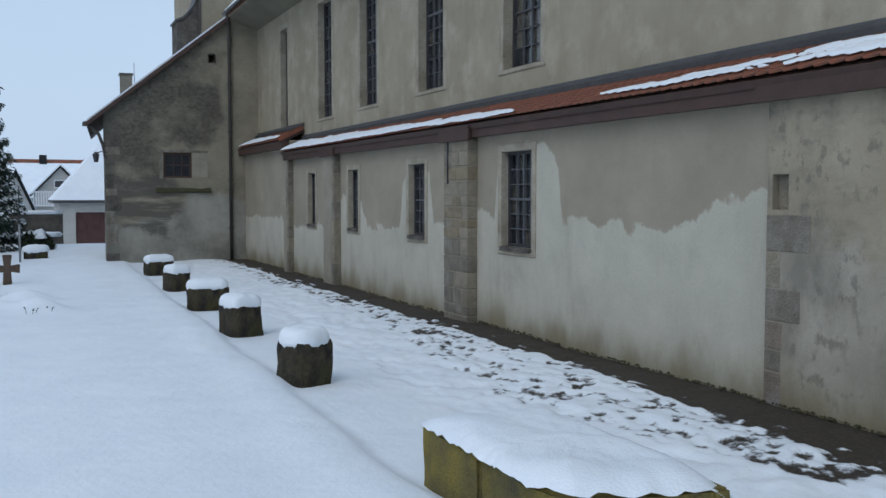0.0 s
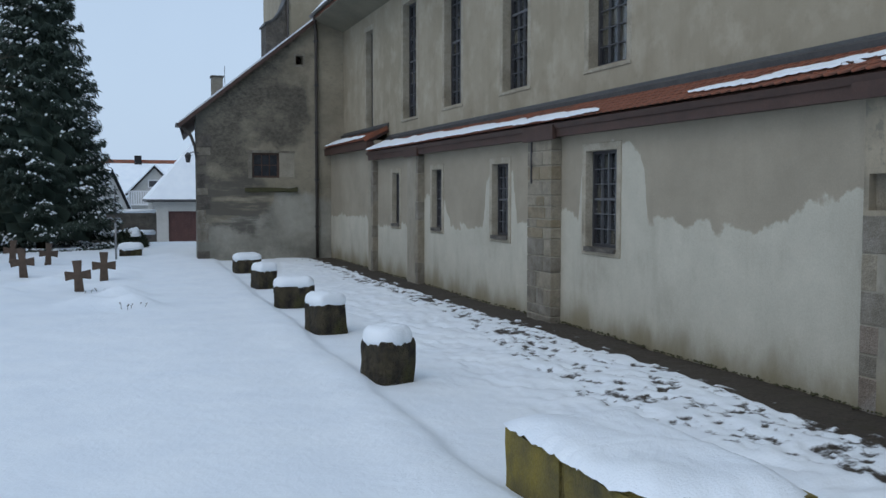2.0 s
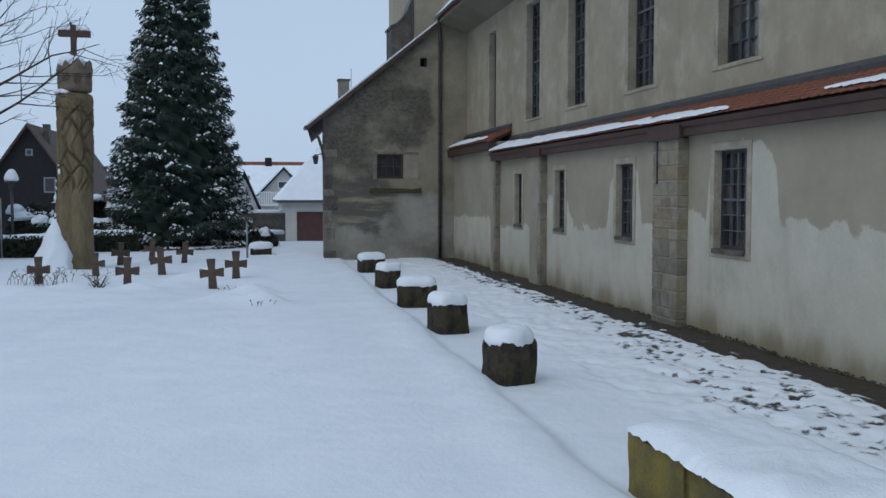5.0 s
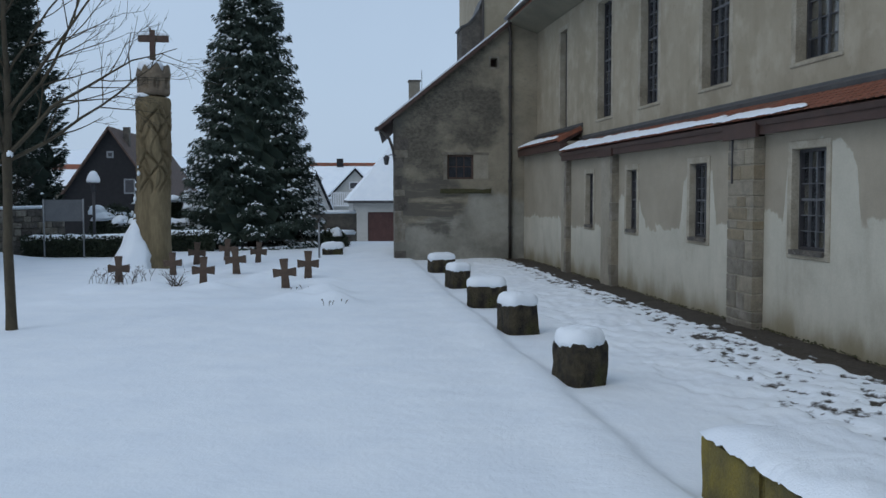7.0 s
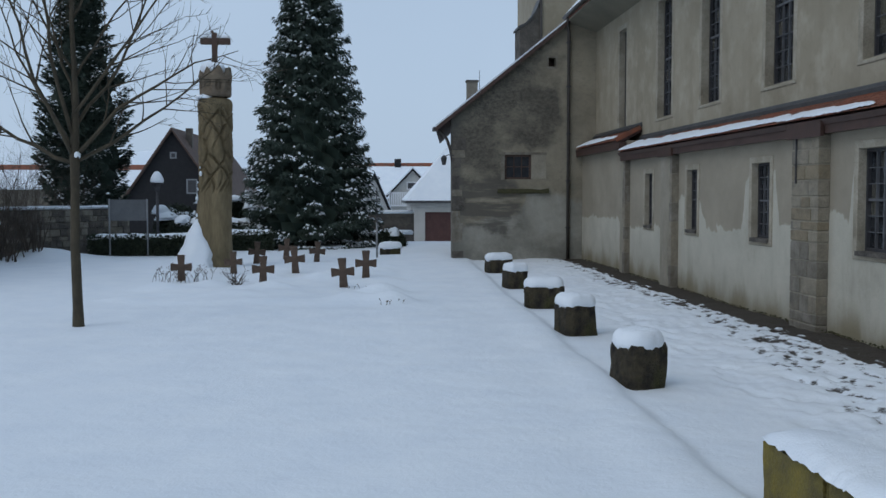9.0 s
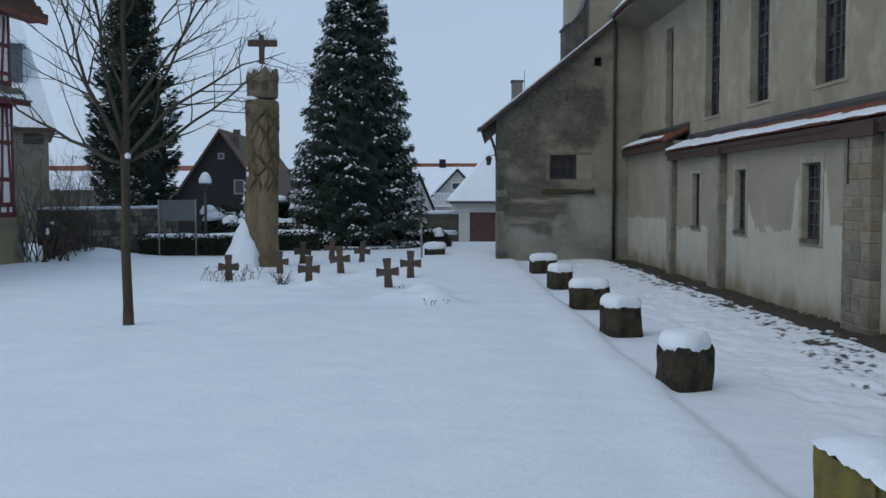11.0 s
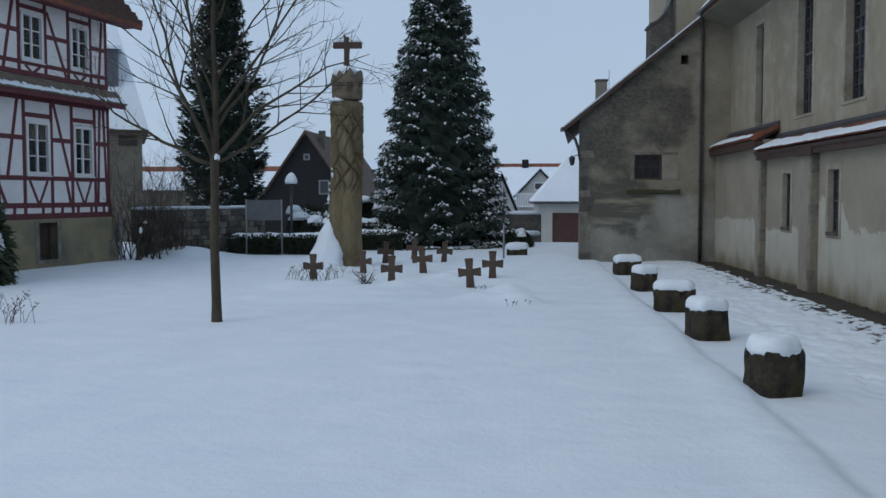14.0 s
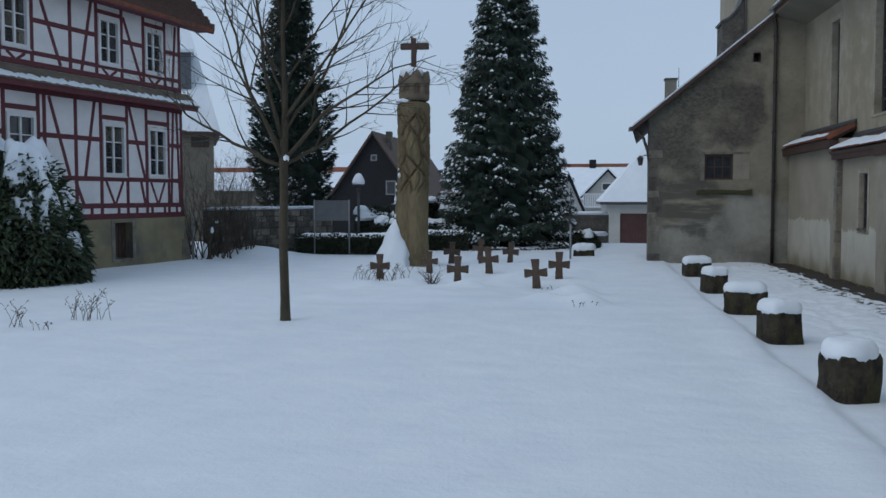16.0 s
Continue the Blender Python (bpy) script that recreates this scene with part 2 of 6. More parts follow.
def old_plaster(name, a, b, pale, stain, streaks=0.4):
    """Even old lime plaster: broad clouds, paler worn areas, rain streaks, fine grain."""
    m, nt, bsdf = nodes_of(name)
    col = mix_col(nt, noise_fac(nt, 0.55, 7, 0.62), a, b)
    col = mix_col(nt, math_node(nt, "MULTIPLY", noise_fac(nt, 1.9, 6, 0.6, lo=0.48, hi=0.66), 0.7), col, pale)
    col = mix_col(nt, math_node(nt, "MULTIPLY", noise_fac(nt, 1.5, 7, 0.65, (1, 1, 0.22), lo=0.50, hi=0.72), streaks), col, stain)
    col = mix_col(nt, math_node(nt, "MULTIPLY", noise_fac(nt, 5.0, 7, 0.7, lo=0.56, hi=0.70), 0.35), col, stain)
    fine = noise_fac(nt, 55.0, 3)
    col = mix_col(nt, math_node(nt, "MULTIPLY", fine, 0.10), col, stain)
    nt.links.new(col, bsdf.inputs["Base Color"])
    bsdf.inputs["Roughness"].default_value = 0.93
    bump(nt, bsdf, math_node(nt, "ADD", math_node(nt, "MULTIPLY", fine, 0.25), noise_fac(nt, 3.5, 5)), 0.22, 0.008)
    return m


M_NAVE = old_plaster("nave_plaster", (0.272, 0.238, 0.172), (0.348, 0.308, 0.232), (0.41, 0.368, 0.285), (0.19, 0.16, 0.108), 0.42)


def gable_plaster():
    """Weathered gable: soot-dark stains in ragged bands, a paler mended foot, a cleaner strip beside the downpipe."""
    m, nt, bsdf = nodes_of("weathered_plaster")
    co = nt.nodes.new("ShaderNodeTexCoord")
    sp = nt.nodes.new("ShaderNodeSeparateXYZ")
    nt.links.new(co.outputs["Object"], sp.inputs[0])
    x, z = sp.outputs["X"], sp.outputs["Z"]
    times = lambda a, b: math_node(nt, "MULTIPLY", a, b)
    warp = math_node(nt, "MULTIPLY", math_node(nt, "SUBTRACT", noise_fac(nt, 1.2, 5, 0.6), 0.5), 0.7)
    zw = math_node(nt, "ADD", z, warp)
    xw = math_node(nt, "ADD", x, warp)
    col = mix_col(nt, noise_fac(nt, 0.8, 7, 0.65), (0.215, 0.188, 0.137), (0.325, 0.288, 0.215))
    col = mix_col(nt, times(noise_fac(nt, 6.0, 6, 0.7, (1, 1, 1.8), lo=0.5, hi=0.72), 0.5), col, (0.14, 0.128, 0.10))
    # pale mended foot
    height = curve_of(nt, x, 2.0, 7.0, [(2.0, 0.55), (2.6, 1.0), (3.3, 1.05), (3.7, 1.2), (4.2, 1.4), (4.6, 1.6), (4.66, 1.92), (5.6, 1.95), (6.2, 1.6), (7.0, 1.5)], 4.0)
    rise = math_node(nt, "SUBTRACT", math_node(nt, "ADD", height, math_node(nt, "MULTIPLY", warp, 0.4)), z)
    pale = mix_col(nt, noise_fac(nt, 1.0, 7, 0.65), (0.20, 0.19, 0.158), (0.345, 0.332, 0.285))
    foot = soft_step(nt, rise, -0.10, 0.10)
    col = mix_col(nt, foot, col, pale)
    # soot over the upper wall, in ragged level bands
    upper = times(math_node(nt, "MAXIMUM", soft_step(nt, zw, 3.0, 3.6), times(soft_step(nt, zw, 1.7, 2.2), soft_step(nt, xw, 4.1, 3.6))), soft_step(nt, xw, 5.85, 5.2))
    soot = noise_fac(nt, 0.75, 9, 0.68, (0.9, 1, 1.15), lo=0.27, hi=0.52)
    soot = times(soot, math_node(nt, "ADD", 0.72, times(noise_fac(nt, 9.0, 7, 0.75, (0.9, 1, 1.4), lo=0.4, hi=0.62), 0.36)))
    col = mix_col(nt, times(times(soot, upper), 0.92), col, (0.058, 0.053, 0.044))
    band = times(noise_fac(nt, 1.1, 8, 0.66, (0.45, 1, 3.0), lo=0.37, hi=0.52), times(soft_step(nt, zw, 0.75, 1.15), times(soft_step(nt, zw, 2.45, 2.0), soft_step(nt, x, 4.75, 4.35))))
    col = mix_col(nt, times(band, 0.88), col, (0.085, 0.078, 0.066))
    # damp at the corner and beside the pipe foot
    damp = times(soft_step(nt, math_node(nt, "ADD", x, times(warp, 0.5)), 2.95, 2.5), noise_fac(nt, 2.0, 5, lo=0.3, hi=0.55))
    col = mix_col(nt, times(damp, 0.6), col, (0.10, 0.097, 0.085))
    wet = times(soft_step(nt, zw, 0.75, 0.1), noise_fac(nt, 1.7, 7, 0.65, lo=0.40, hi=0.62))
    col = mix_col(nt, times(wet, 0.6), col, (0.125, 0.12, 0.10))
    fine = noise_fac(nt, 60.0, 3)
    col = mix_col(nt, times(fine, 0.14), col, (0.10, 0.095, 0.085))
    nt.links.new(col, bsdf.inputs["Base Color"])
    bsdf.inputs["Roughness"].default_value = 0.93
    bump(nt, bsdf, math_node(nt, "ADD", math_node(nt, "ADD", times(fine, 0.3), foot), noise_fac(nt, 4.0, 6)), 0.30, 0.012)
    return m


M_GABLE = gable_plaster()
M_AISLE = patched_plaster(
    "patched_plaster", "Y", 4.0, 29.0,
    [(4.0, 1.0), (6.6, 1.9), (7.4, 1.82), (7.86, 1.6), (8.5, 1.5), (9.5, 1.62), (10.39, 1.48), (10.45, 2.3), (10.6, 2.55),
     (10.95, 2.62), (12.1, 2.4), (12.15, 1.52), (12.9, 1.62), (13.7, 1.45), (14.4, 1.45), (14.5, 2.2), (15.7, 2.25), (15.85, 1.3),
     (17.6, 1.25), (18.0, 1.75), (18.9, 1.85), (19.3, 1.8), (19.5, 1.2), (22.8, 1.15), (23.2, 1.3), (28.2, 1.25)],
    (0.262, 0.246, 0.205), (0.318, 0.299, 0.250), (0.40, 0.405, 0.365), (0.475, 0.48, 0.435), (0.21, 0.185, 0.14), 0.54, 0.85)
M_PORCHWALL = patched_plaster(
    "mottled_plaster", "Y", -8.0, 8.0, [(-8.0, 1.1), (3.0, 1.2), (4.5, 1.5), (5.6, 1.3), (6.2, 1.5), (8.0, 1.2)],
    (0.28, 0.255, 0.20), (0.35, 0.325, 0.265), (0.27, 0.262, 0.225), (0.36, 0.35, 0.31), (0.12, 0.112, 0.09), 0.45, 0.60, edge=0.2, wobble=0.8, bands=0.55, spots=0.6)


def ground_mat():
    """Snow over dark trodden soil; 'cover' on the mesh says where snow lies."""
    m, nt, bsdf = nodes_of("snow_and_soil")
    at = nt.nodes.new("ShaderNodeAttribute")
    at.attribute_name = "cover"
    jag = math_node(nt, "MULTIPLY", math_node(nt, "SUBTRACT", noise_fac(nt, 16.0, 5, 0.65), 0.5), 0.5)
    mask = soft_step(nt, math_node(nt, "ADD", at.outputs["Fac"], jag), 0.22, 0.78)
    snow = mix_col(nt, noise_fac(nt, 1.2, 4), (0.765, 0.82, 0.878), (0.82, 0.868, 0.912))
    soil = mix_col(nt, noise_fac(nt, 30.0, 6), (0.017, 0.012, 0.008), (0.056, 0.043, 0.030))
    soil = mix_col(nt, noise_fac(nt, 3.0, 5, lo=0.5, hi=0.7), soil, (0.032, 0.026, 0.015))
    nt.links.new(mix_col(nt, mask, soil, snow), bsdf.inputs["Base Color"])
    rg = nt.nodes.new("ShaderNodeMapRange")
    rg.inputs["To Min"].default_value, rg.inputs["To Max"].default_value = 0.85, 0.62
    nt.links.new(mask, rg.inputs["Value"])
    nt.links.new(rg.outputs["Result"], bsdf.inputs["Roughness"])
    h = math_node(nt, "ADD", math_node(nt, "MULTIPLY", noise_fac(nt, 55.0, 3), 0.22), math_node(nt, "MULTIPLY", noise_fac(nt, 2.2, 5), 2.0))
    h = math_node(nt, "ADD", h, math_node(nt, "MULTIPLY", mask, 2.0))
    h = math_node(nt, "ADD", h, math_node(nt, "MULTIPLY", noise_fac(nt, 17.0, 4), 0.35))
    bump(nt, bsdf, h, 0.28, 0.016)
    return m


M_GROUND = ground_mat()


# ---- building helpers ----
def link_mesh(name, bm, material, smooth=False):
    me = bpy.data.meshes.new(name)
    bm.normal_update()
    bm.to_mesh(me)
    bm.free()
    for mt in (material if isinstance(material, (list, tuple)) else [material]):
        me.materials.append(mt)
    if smooth:
        me.polygons.foreach_set("use_smooth", [True] * len(me.polygons))
    return new(name, me)


def part(name, bm, material, parent, label="", smooth=False):
    """One mesh as a part of a thing, in the thing's own coordinates."""
    ob = link_mesh(name, bm, material, smooth)
    ob.parent = parent
    if label:
        ob["label"] = label
    return ob


def thing(name, loc, label, category, group="", kind=""):
    ob = new(name)
    ob.location = loc
    return tagged(ob, label, category, group, kind)


def box(bm, x0, y0, z0, x1, y1, z1, m=None):
    vs = [bm.verts.new(((x0, x1)[i & 1], (y0, y1)[i >> 1 & 1], (z0, z1)[i >> 2])) for i in range(8)]
    for q in ((0, 2, 3, 1), (4, 5, 7, 6), (0, 1, 5, 4), (2, 6, 7, 3), (0, 4, 6, 2), (1, 3, 7, 5)):
        bm.faces.new([vs[i] for i in q])
    if m is not None:
        bmesh.ops.transform(bm, matrix=m, verts=vs)
    return vs


def boxes(*rows):
    bm = bmesh.new()
    for r in rows:
        box(bm, *r)
    return bm


def prism(bm, outline, depth, m):
    """A flat outline (x, z), extruded along y by depth, then moved by m."""
    a = [bm.verts.new((x, 0, z)) for x, z in outline]
    b = [bm.verts.new((x, depth, z)) for x, z in outline]
    n = len(a)
    bm.faces.new(a)
    bm.faces.new(b[::-1])
    for i in range(n):
        bm.faces.new((a[i], b[i], b[(i + 1) % n], a[(i + 1) % n]))
    bmesh.ops.transform(bm, matrix=m, verts=a + b)
    bmesh.ops.recalc_face_normals(bm, faces=bm.faces)


def pierced(u0, u1, z0, z1, holes, thick, place):
    """A wall with real openings: place(u, w, z) gives the point at u along it and w into it."""
    us = sorted({u0, u1, *[h[0] for h in holes], *[h[1] for h in holes]})
    zs = sorted({z0, z1, *[h[2] for h in holes], *[h[3] for h in holes]})
    bm = bmesh.new()
    full = {}
    for i in range(len(us) - 1):
        for j in range(len(zs) - 1):
            cu, cz = (us[i] + us[i + 1]) / 2, (zs[j] + zs[j + 1]) / 2
            full[i, j] = not any(h[0] < cu < h[1] and h[2] < cz < h[3] for h in holes)

    def quad(*pts):
        bm.faces.new([bm.verts.new(place(*p)) for p in pts])

    for (i, j), solid in full.items():
        if not solid:
            continue
        a, b, c, d = us[i], us[i + 1], zs[j], zs[j + 1]
        quad((a, 0, c), (b, 0, c), (b, 0, d), (a, 0, d))
        quad((a, thick, c), (a, thick, d), (b, thick, d), (b, thick, c))
        if not full.get((i - 1, j)):
            quad((a, 0, c), (a, 0, d), (a, thick, d), (a, thick, c))
        if not full.get((i + 1, j)):
            quad((b, 0, c), (b, thick, c), (b, thick, d), (b, 0, d))
        if not full.get((i, j - 1)):
            quad((a, 0, c), (a, thick, c), (b, thick, c), (b, 0, c))
        if not full.get((i, j + 1)):
            quad((a, 0, d), (b, 0, d), (b, thick, d), (a, thick, d))
    bmesh.ops.remove_doubles(bm, verts=bm.verts, dist=1e-5)
    bmesh.ops.recalc_face_normals(bm, faces=bm.faces)
    return bm


# ---- numbers in space ----
def vnoise(x, y, z=0.0, seed=0):
    """Smooth value noise, 0 to 1, over arrays."""
    x, y, z = np.broadcast_arrays(np.asarray(x, float), np.asarray(y, float), np.asarray(z, float))
    ix, iy, iz = np.floor(x).astype(np.int64), np.floor(y).astype(np.int64), np.floor(z).astype(np.int64)
    fx, fy, fz = x - ix, y - iy, z - iz
    fx, fy, fz = fx * fx * (3 - 2 * fx), fy * fy * (3 - 2 * fy), fz * fz * (3 - 2 * fz)

    def corner(i, j, k):
        h = ((ix + i) * 374761393 + (iy + j) * 668265263 + (iz + k) * 2147483647 + seed * 1013904223) & 0xFFFFFFFF
        h = ((h ^ (h >> 13)) * 1274126177) & 0xFFFFFFFF
        return ((h ^ (h >> 16)) & 0xFFFF) / 65535.0

    out = 0
    for i in (0, 1):
        for j in (0, 1):
            for k in (0, 1):
                w = (fx if i else 1 - fx) * (fy if j else 1 - fy) * (fz if k else 1 - fz)
                out = out + w * corner(i, j, k)
    return out


def fbm(x, y, z=0.0, seed=0, octaves=3):
    out, a, s = 0, 0.5, 1.0
    for o in range(octaves):
        out = out + a * vnoise(np.asarray(x) * s, np.asarray(y) * s, np.asarray(z) * s, seed + o)
        a, s = a / 2, s * 2.03
    return out / (1 - 0.5 ** octaves)


def smooth(a, b, v):
    t = np.clip((np.asarray(v, float) - a) / (b - a), 0, 1)
    return t * t * (3 - 2 * t)


# ---- ground ----
GRAVES = [(-4.08, 20.81, 0.56, 3), (-3.27, 22.96, 0.54, -8), (-3.15, 26.39, 0.60, 4), (-2.27, 20.16, 0.60, 6), (-2.51, 28.32, 0.62, -5),
          (-1.77, 22.56, 0.62, 0), (-1.54, 27.0, 0.58, 8), (-0.55, 19.41, 0.60, -4), (-0.12, 21.7, 0.62, 5)]
lip_x = lambda y: 2.40 + 0.022 * (y - 6) + 0.10 * (vnoise(0, y * 0.6, 0, 5) - 0.5) + 0.05 * (vnoise(0, y * 2.4, 0, 6) - 0.5)
soil_x = lambda y: np.interp(y, [-5, 4.5, 5.2, 6, 7.6, 9, 10, 12, 18, 24, 28], [5.2, 5.42, 5.58, 5.58, 5.64, 5.70, 5.76, 5.74, 5.70, 5.7, 5.6])


def snow_cover(x, y):
    """1 where snow lies, 0 on bare soil by the church wall and in the trodden path."""
    wob = 0.30 * (fbm(x * 3.0, y * 1.6, 0, 11, 3) - 0.5) + 0.25 * (fbm(x * 0.3, y * 0.45, 0, 12, 2) - 0.5) - 0.06
    strip = smooth(-0.05, 0.05, soil_x(y) + wob - x)
    strip = np.maximum(strip, 0.8 * smooth(0.70, 0.78, vnoise(x * 9, y * 6, 0, 13)) * smooth(0.22, 0.05, x - soil_x(y)))
    inner = np.interp(y, [3, 5.2, 5.8, 6.3, 7.0, 8.3, 10.4, 13.2, 17.4, 24, 29], [4.9, 4.75, 4.6, 4.45, 4.35, 4.4, 4.6, 4.9, 5.1, 5.0, 5.0]) + 0.3 * (vnoise(0, y * 0.7, 0, 21) - 0.5)
    band = smooth(-0.25, 0.45, x - inner) * np.interp(y, [3, 5.3, 6.2, 8, 10, 12, 15, 19, 24, 29], [0.45, 0.75, 1.0, 0.85, 0.85, 1.1, 1.15, 1.1, 1.05, 0.9])
    steps = 0.62 * vnoise(x * 6.5 + y * 1.2, y * 5.6, 0, 22) + 0.38 * vnoise(x * 14.0, y * 11.0, 0, 23)
    worn = smooth(0.0, 0.16, steps - (0.87 - 0.30 * band - 0.07 * smooth(0.35, 0.7, vnoise(x * 1.6, y * 1.0, 0, 25)))) * (0.50 + 0.38 * vnoise(x * 3.7, y * 2.6, 0, 24))
    return strip * (1 - worn)


def ground_z(x, y):
    x, y = np.asarray(x, float), np.asarray(y, float)
    z = 0.05 * (fbm(x * 0.5, y * 0.5, 0, 1, 3) - 0.5) + 0.012 * (fbm(x * 2.6, y * 2.6, 0, 2, 2) - 0.5)
    z = z - 0.075 * smooth(-0.09, 0.12, x - lip_x(y)) * smooth(32, 27, y) * smooth(5.4, 3.6, x)
    z = z + 0.025 * np.exp(-((x - lip_x(y) + 0.3) / 0.25) ** 2) * smooth(28, 24, y)
    mound = smooth(-5.4, -4.5, x) * smooth(0.66, 0.34, x + 0.35 * (vnoise(0, y * 0.8, 0, 8) - 0.5)) * smooth(16.1, 16.75, y + 0.9 * np.abs(x + 0.3) ** 0.8 * -0.35 + 0.6 * (vnoise(x * 0.8, 0, 0, 9) - 0.5)) * smooth(30, 28, y)
    z = z + mound * (0.03 + 0.12 * (fbm(x * 1.1, y * 1.1, 0, 3, 2) - 0.4))
    for bx, by, bh, br in ((0.42, 16.7, 0.13, 0.35), (-0.35, 17.1, 0.10, 0.4), (0.25, 18.2, 0.12, 0.4), (-1.2, 21.4, 0.10, 0.35), (-2.0, 19.3, 0.10, 0.4), (-3.3, 20.1, 0.08, 0.35), (-0.7, 23.0, 0.10, 0.3), (-2.7, 17.9, 0.07, 0.45), (-4.3, 19.5, 0.07, 0.4)):
        z = z + 1.5 * bh * np.exp(-((x - bx) ** 2 + (y - by) ** 2) / br ** 2)
    z = z + 0.32 * np.exp(-((x + 9.9) / 1.05) ** 2 - ((y - 29.7) / 1.1) ** 2)
    z = z + 0.12 * np.exp(-((x - 1.9) / 1.0) ** 2 - ((y - 29.6) / 0.6) ** 2) * (0.6 + 0.8 * vnoise(x * 3, y * 3, 0, 31))
    z = z - 1.0 * smooth(38, 52, y) - 0.5 * smooth(52, 80, y)
    z = z + 24 * np.exp(-((x + 85) / 70) ** 2) * smooth(200, 420, y)
    dents = smooth(0.70, 0.78, vnoise(x * 4.2, y * 3.1, 0, 41)) * smooth(0.55, 0.7, vnoise(x * 0.7, y * 0.7, 0, 42)) * smooth(9, 4, y + np.abs(x) * 0.5)
    return z - 0.025 * dents


def spread(parts):
    return np.unique(np.round(np.concatenate(parts), 4))


gx = spread([[-2500, -900, -400, -200, -120, -80, -60, -45, -35, -28, -24], np.arange(-21, -8, 0.5), np.arange(-8, 1.6, 0.16), np.arange(1.6, 3.6, 0.06), np.arange(3.6, 6.5, 0.04), np.arange(6.5, 9, 0.5), [10, 13, 18, 30, 60, 120, 300, 900, 2500]])
gy = spread([[-2500, -600, -150, -50, -20, -10], np.arange(-6, 3, 0.4), np.arange(3, 12, 0.05), np.arange(12, 20, 0.07), np.arange(20, 31, 0.13), np.arange(31, 60, 0.8), [64, 70, 80, 95, 115, 140, 170, 200, 240, 280, 320, 360, 400, 440, 500, 700, 1200, 2500]])
GX, GY = np.meshgrid(gx, gy)
COVER = np.where((GX > 3.3) & (GX < 6.6) & (GY < 28.6), snow_cover(GX, GY), 1.0)
# single footprints, thickest near the bare strip and along the middle of the path
rng = random.Random(77)
for i in range(430):
    py = 4.6 + 20 * rng.random() ** 1.5
    inner = float(np.interp(py, [4.6, 6.3, 8.3, 10.4, 13.2, 17.4, 25], [5.0, 4.55, 4.35, 4.6, 5.0, 5.25, 5.3]))
    outer = float(soil_x(py)) + 0.05
    px = inner + (outer - inner) * min(1.0, abs(rng.gauss(0.30, 0.34)))
    turn, la, lb, deep = radians(rng.uniform(-35, 20)), rng.uniform(0.034, 0.060), rng.uniform(0.045, 0.105), rng.uniform(0.32, 0.76)
    i0, i1 = np.searchsorted(gx, (px - 0.35, px + 0.35))
    j0, j1 = np.searchsorted(gy, (py - 0.35, py + 0.35))
    dx, dy = GX[j0:j1, i0:i1] - px, GY[j0:j1, i0:i1] - py
    q = (dx * math.cos(turn) + dy * math.sin(turn)) ** 2 / la ** 2 + (dy * math.cos(turn) - dx * math.sin(turn)) ** 2 / lb ** 2
    COVER[j0:j1, i0:i1] *= 1 - deep * np.exp(-q ** 1.5)
rough_snow = (0.045 * (fbm(GX * 4.5, GY * 3.2, 0, 51, 3) - 0.5) - 0.026 * smooth(0.60, 0.74, vnoise(GX * 6.5 + GY, GY * 4.0, 0, 52)) + 0.022 * (vnoise(GX * 11, GY * 8, 0, 53) - 0.5)) * smooth(3.3, 4.2, GX) * smooth(29, 27, GY)
GZ = ground_z(GX, GY) + rough_snow * (0.35 + 0.65 * COVER) - 0.03 * (1 - COVER)
nx, ny = len(gx), len(gy)
idx = np.arange(nx * ny).reshape(ny, nx)
quads = np.stack([idx[:-1, :-1], idx[:-1, 1:], idx[1:, 1:], idx[1:, :-1]], -1).reshape(-1, 4)
gme = bpy.data.meshes.new("ground")
gme.from_pydata(np.stack([GX, GY, GZ], -1).reshape(-1, 3).tolist(), [], quads.tolist())
gme.polygons.foreach_set("use_smooth", [True] * len(gme.polygons))
gme.attributes.new("cover", "FLOAT", "POINT").data.foreach_set("value", COVER.ravel().astype(np.float32))
gme.materials.append(M_GROUND)
tagged(new("ground", gme), "snow covered churchyard lawn with a trodden path and bare soil", "ground", kind="structure")
gz = lambda x, y: float(ground_z(np.array([x]), np.array([y]))[0])

# ---- church ----
D, NAVE, END = 6.35, 6.75, 28.24
LOW = [(11.10, 11.97, 1.15, 2.50), (14.72, 15.44, 1.17, 2.42), (18.10, 18.72, 1.19, 2.40), (21.05, 21.65, 1.19, 2.39)]
UP = [(11.59, 12.70, 3.75, 6.45), (14.87, 15.96, 3.74, 6.45), (18.10, 19.12, 3.73, 6.42), (21.05, 22.10, 3.70, 6.42), (24.86, 25.58, 3.69, 6.31)]


def structure(name, bm, material, label, category, smooth_it=False):
    return tagged(link_mesh(name, bm, material, smooth_it), label, category, kind="structure")


structure("wall_aisle_far", pierced(23.3, END, -0.4, 3.25, [], 0.45, lambda u, w, z: (D + w, u, z)), M_AISLE, "grey plastered church aisle wall under a higher eave", "wall")
aisle = structure("wall_aisle", pierced(6.68, 23.3, -0.4, 2.95, LOW, 0.45, lambda u, w, z: (D + w, u, z)), M_AISLE, "grey plastered church aisle wall with pale repair patches", "wall")
porch = structure("wall_corner", pierced(-9.0, 6.68, -0.4, 2.93, [(6.42, 6.62, 1.76, 2.08)], 0.47, lambda u, w, z: (D - 0.07 + w, u, z)), M_PORCHWALL, "mottled stained church wall with exposed corner stones", "wall")
structure("niche_back", boxes((6.36, 6.40, 1.74, 6.40, 6.64, 2.10)), M_STONE, "shadowed back of a small wall niche", "wall")
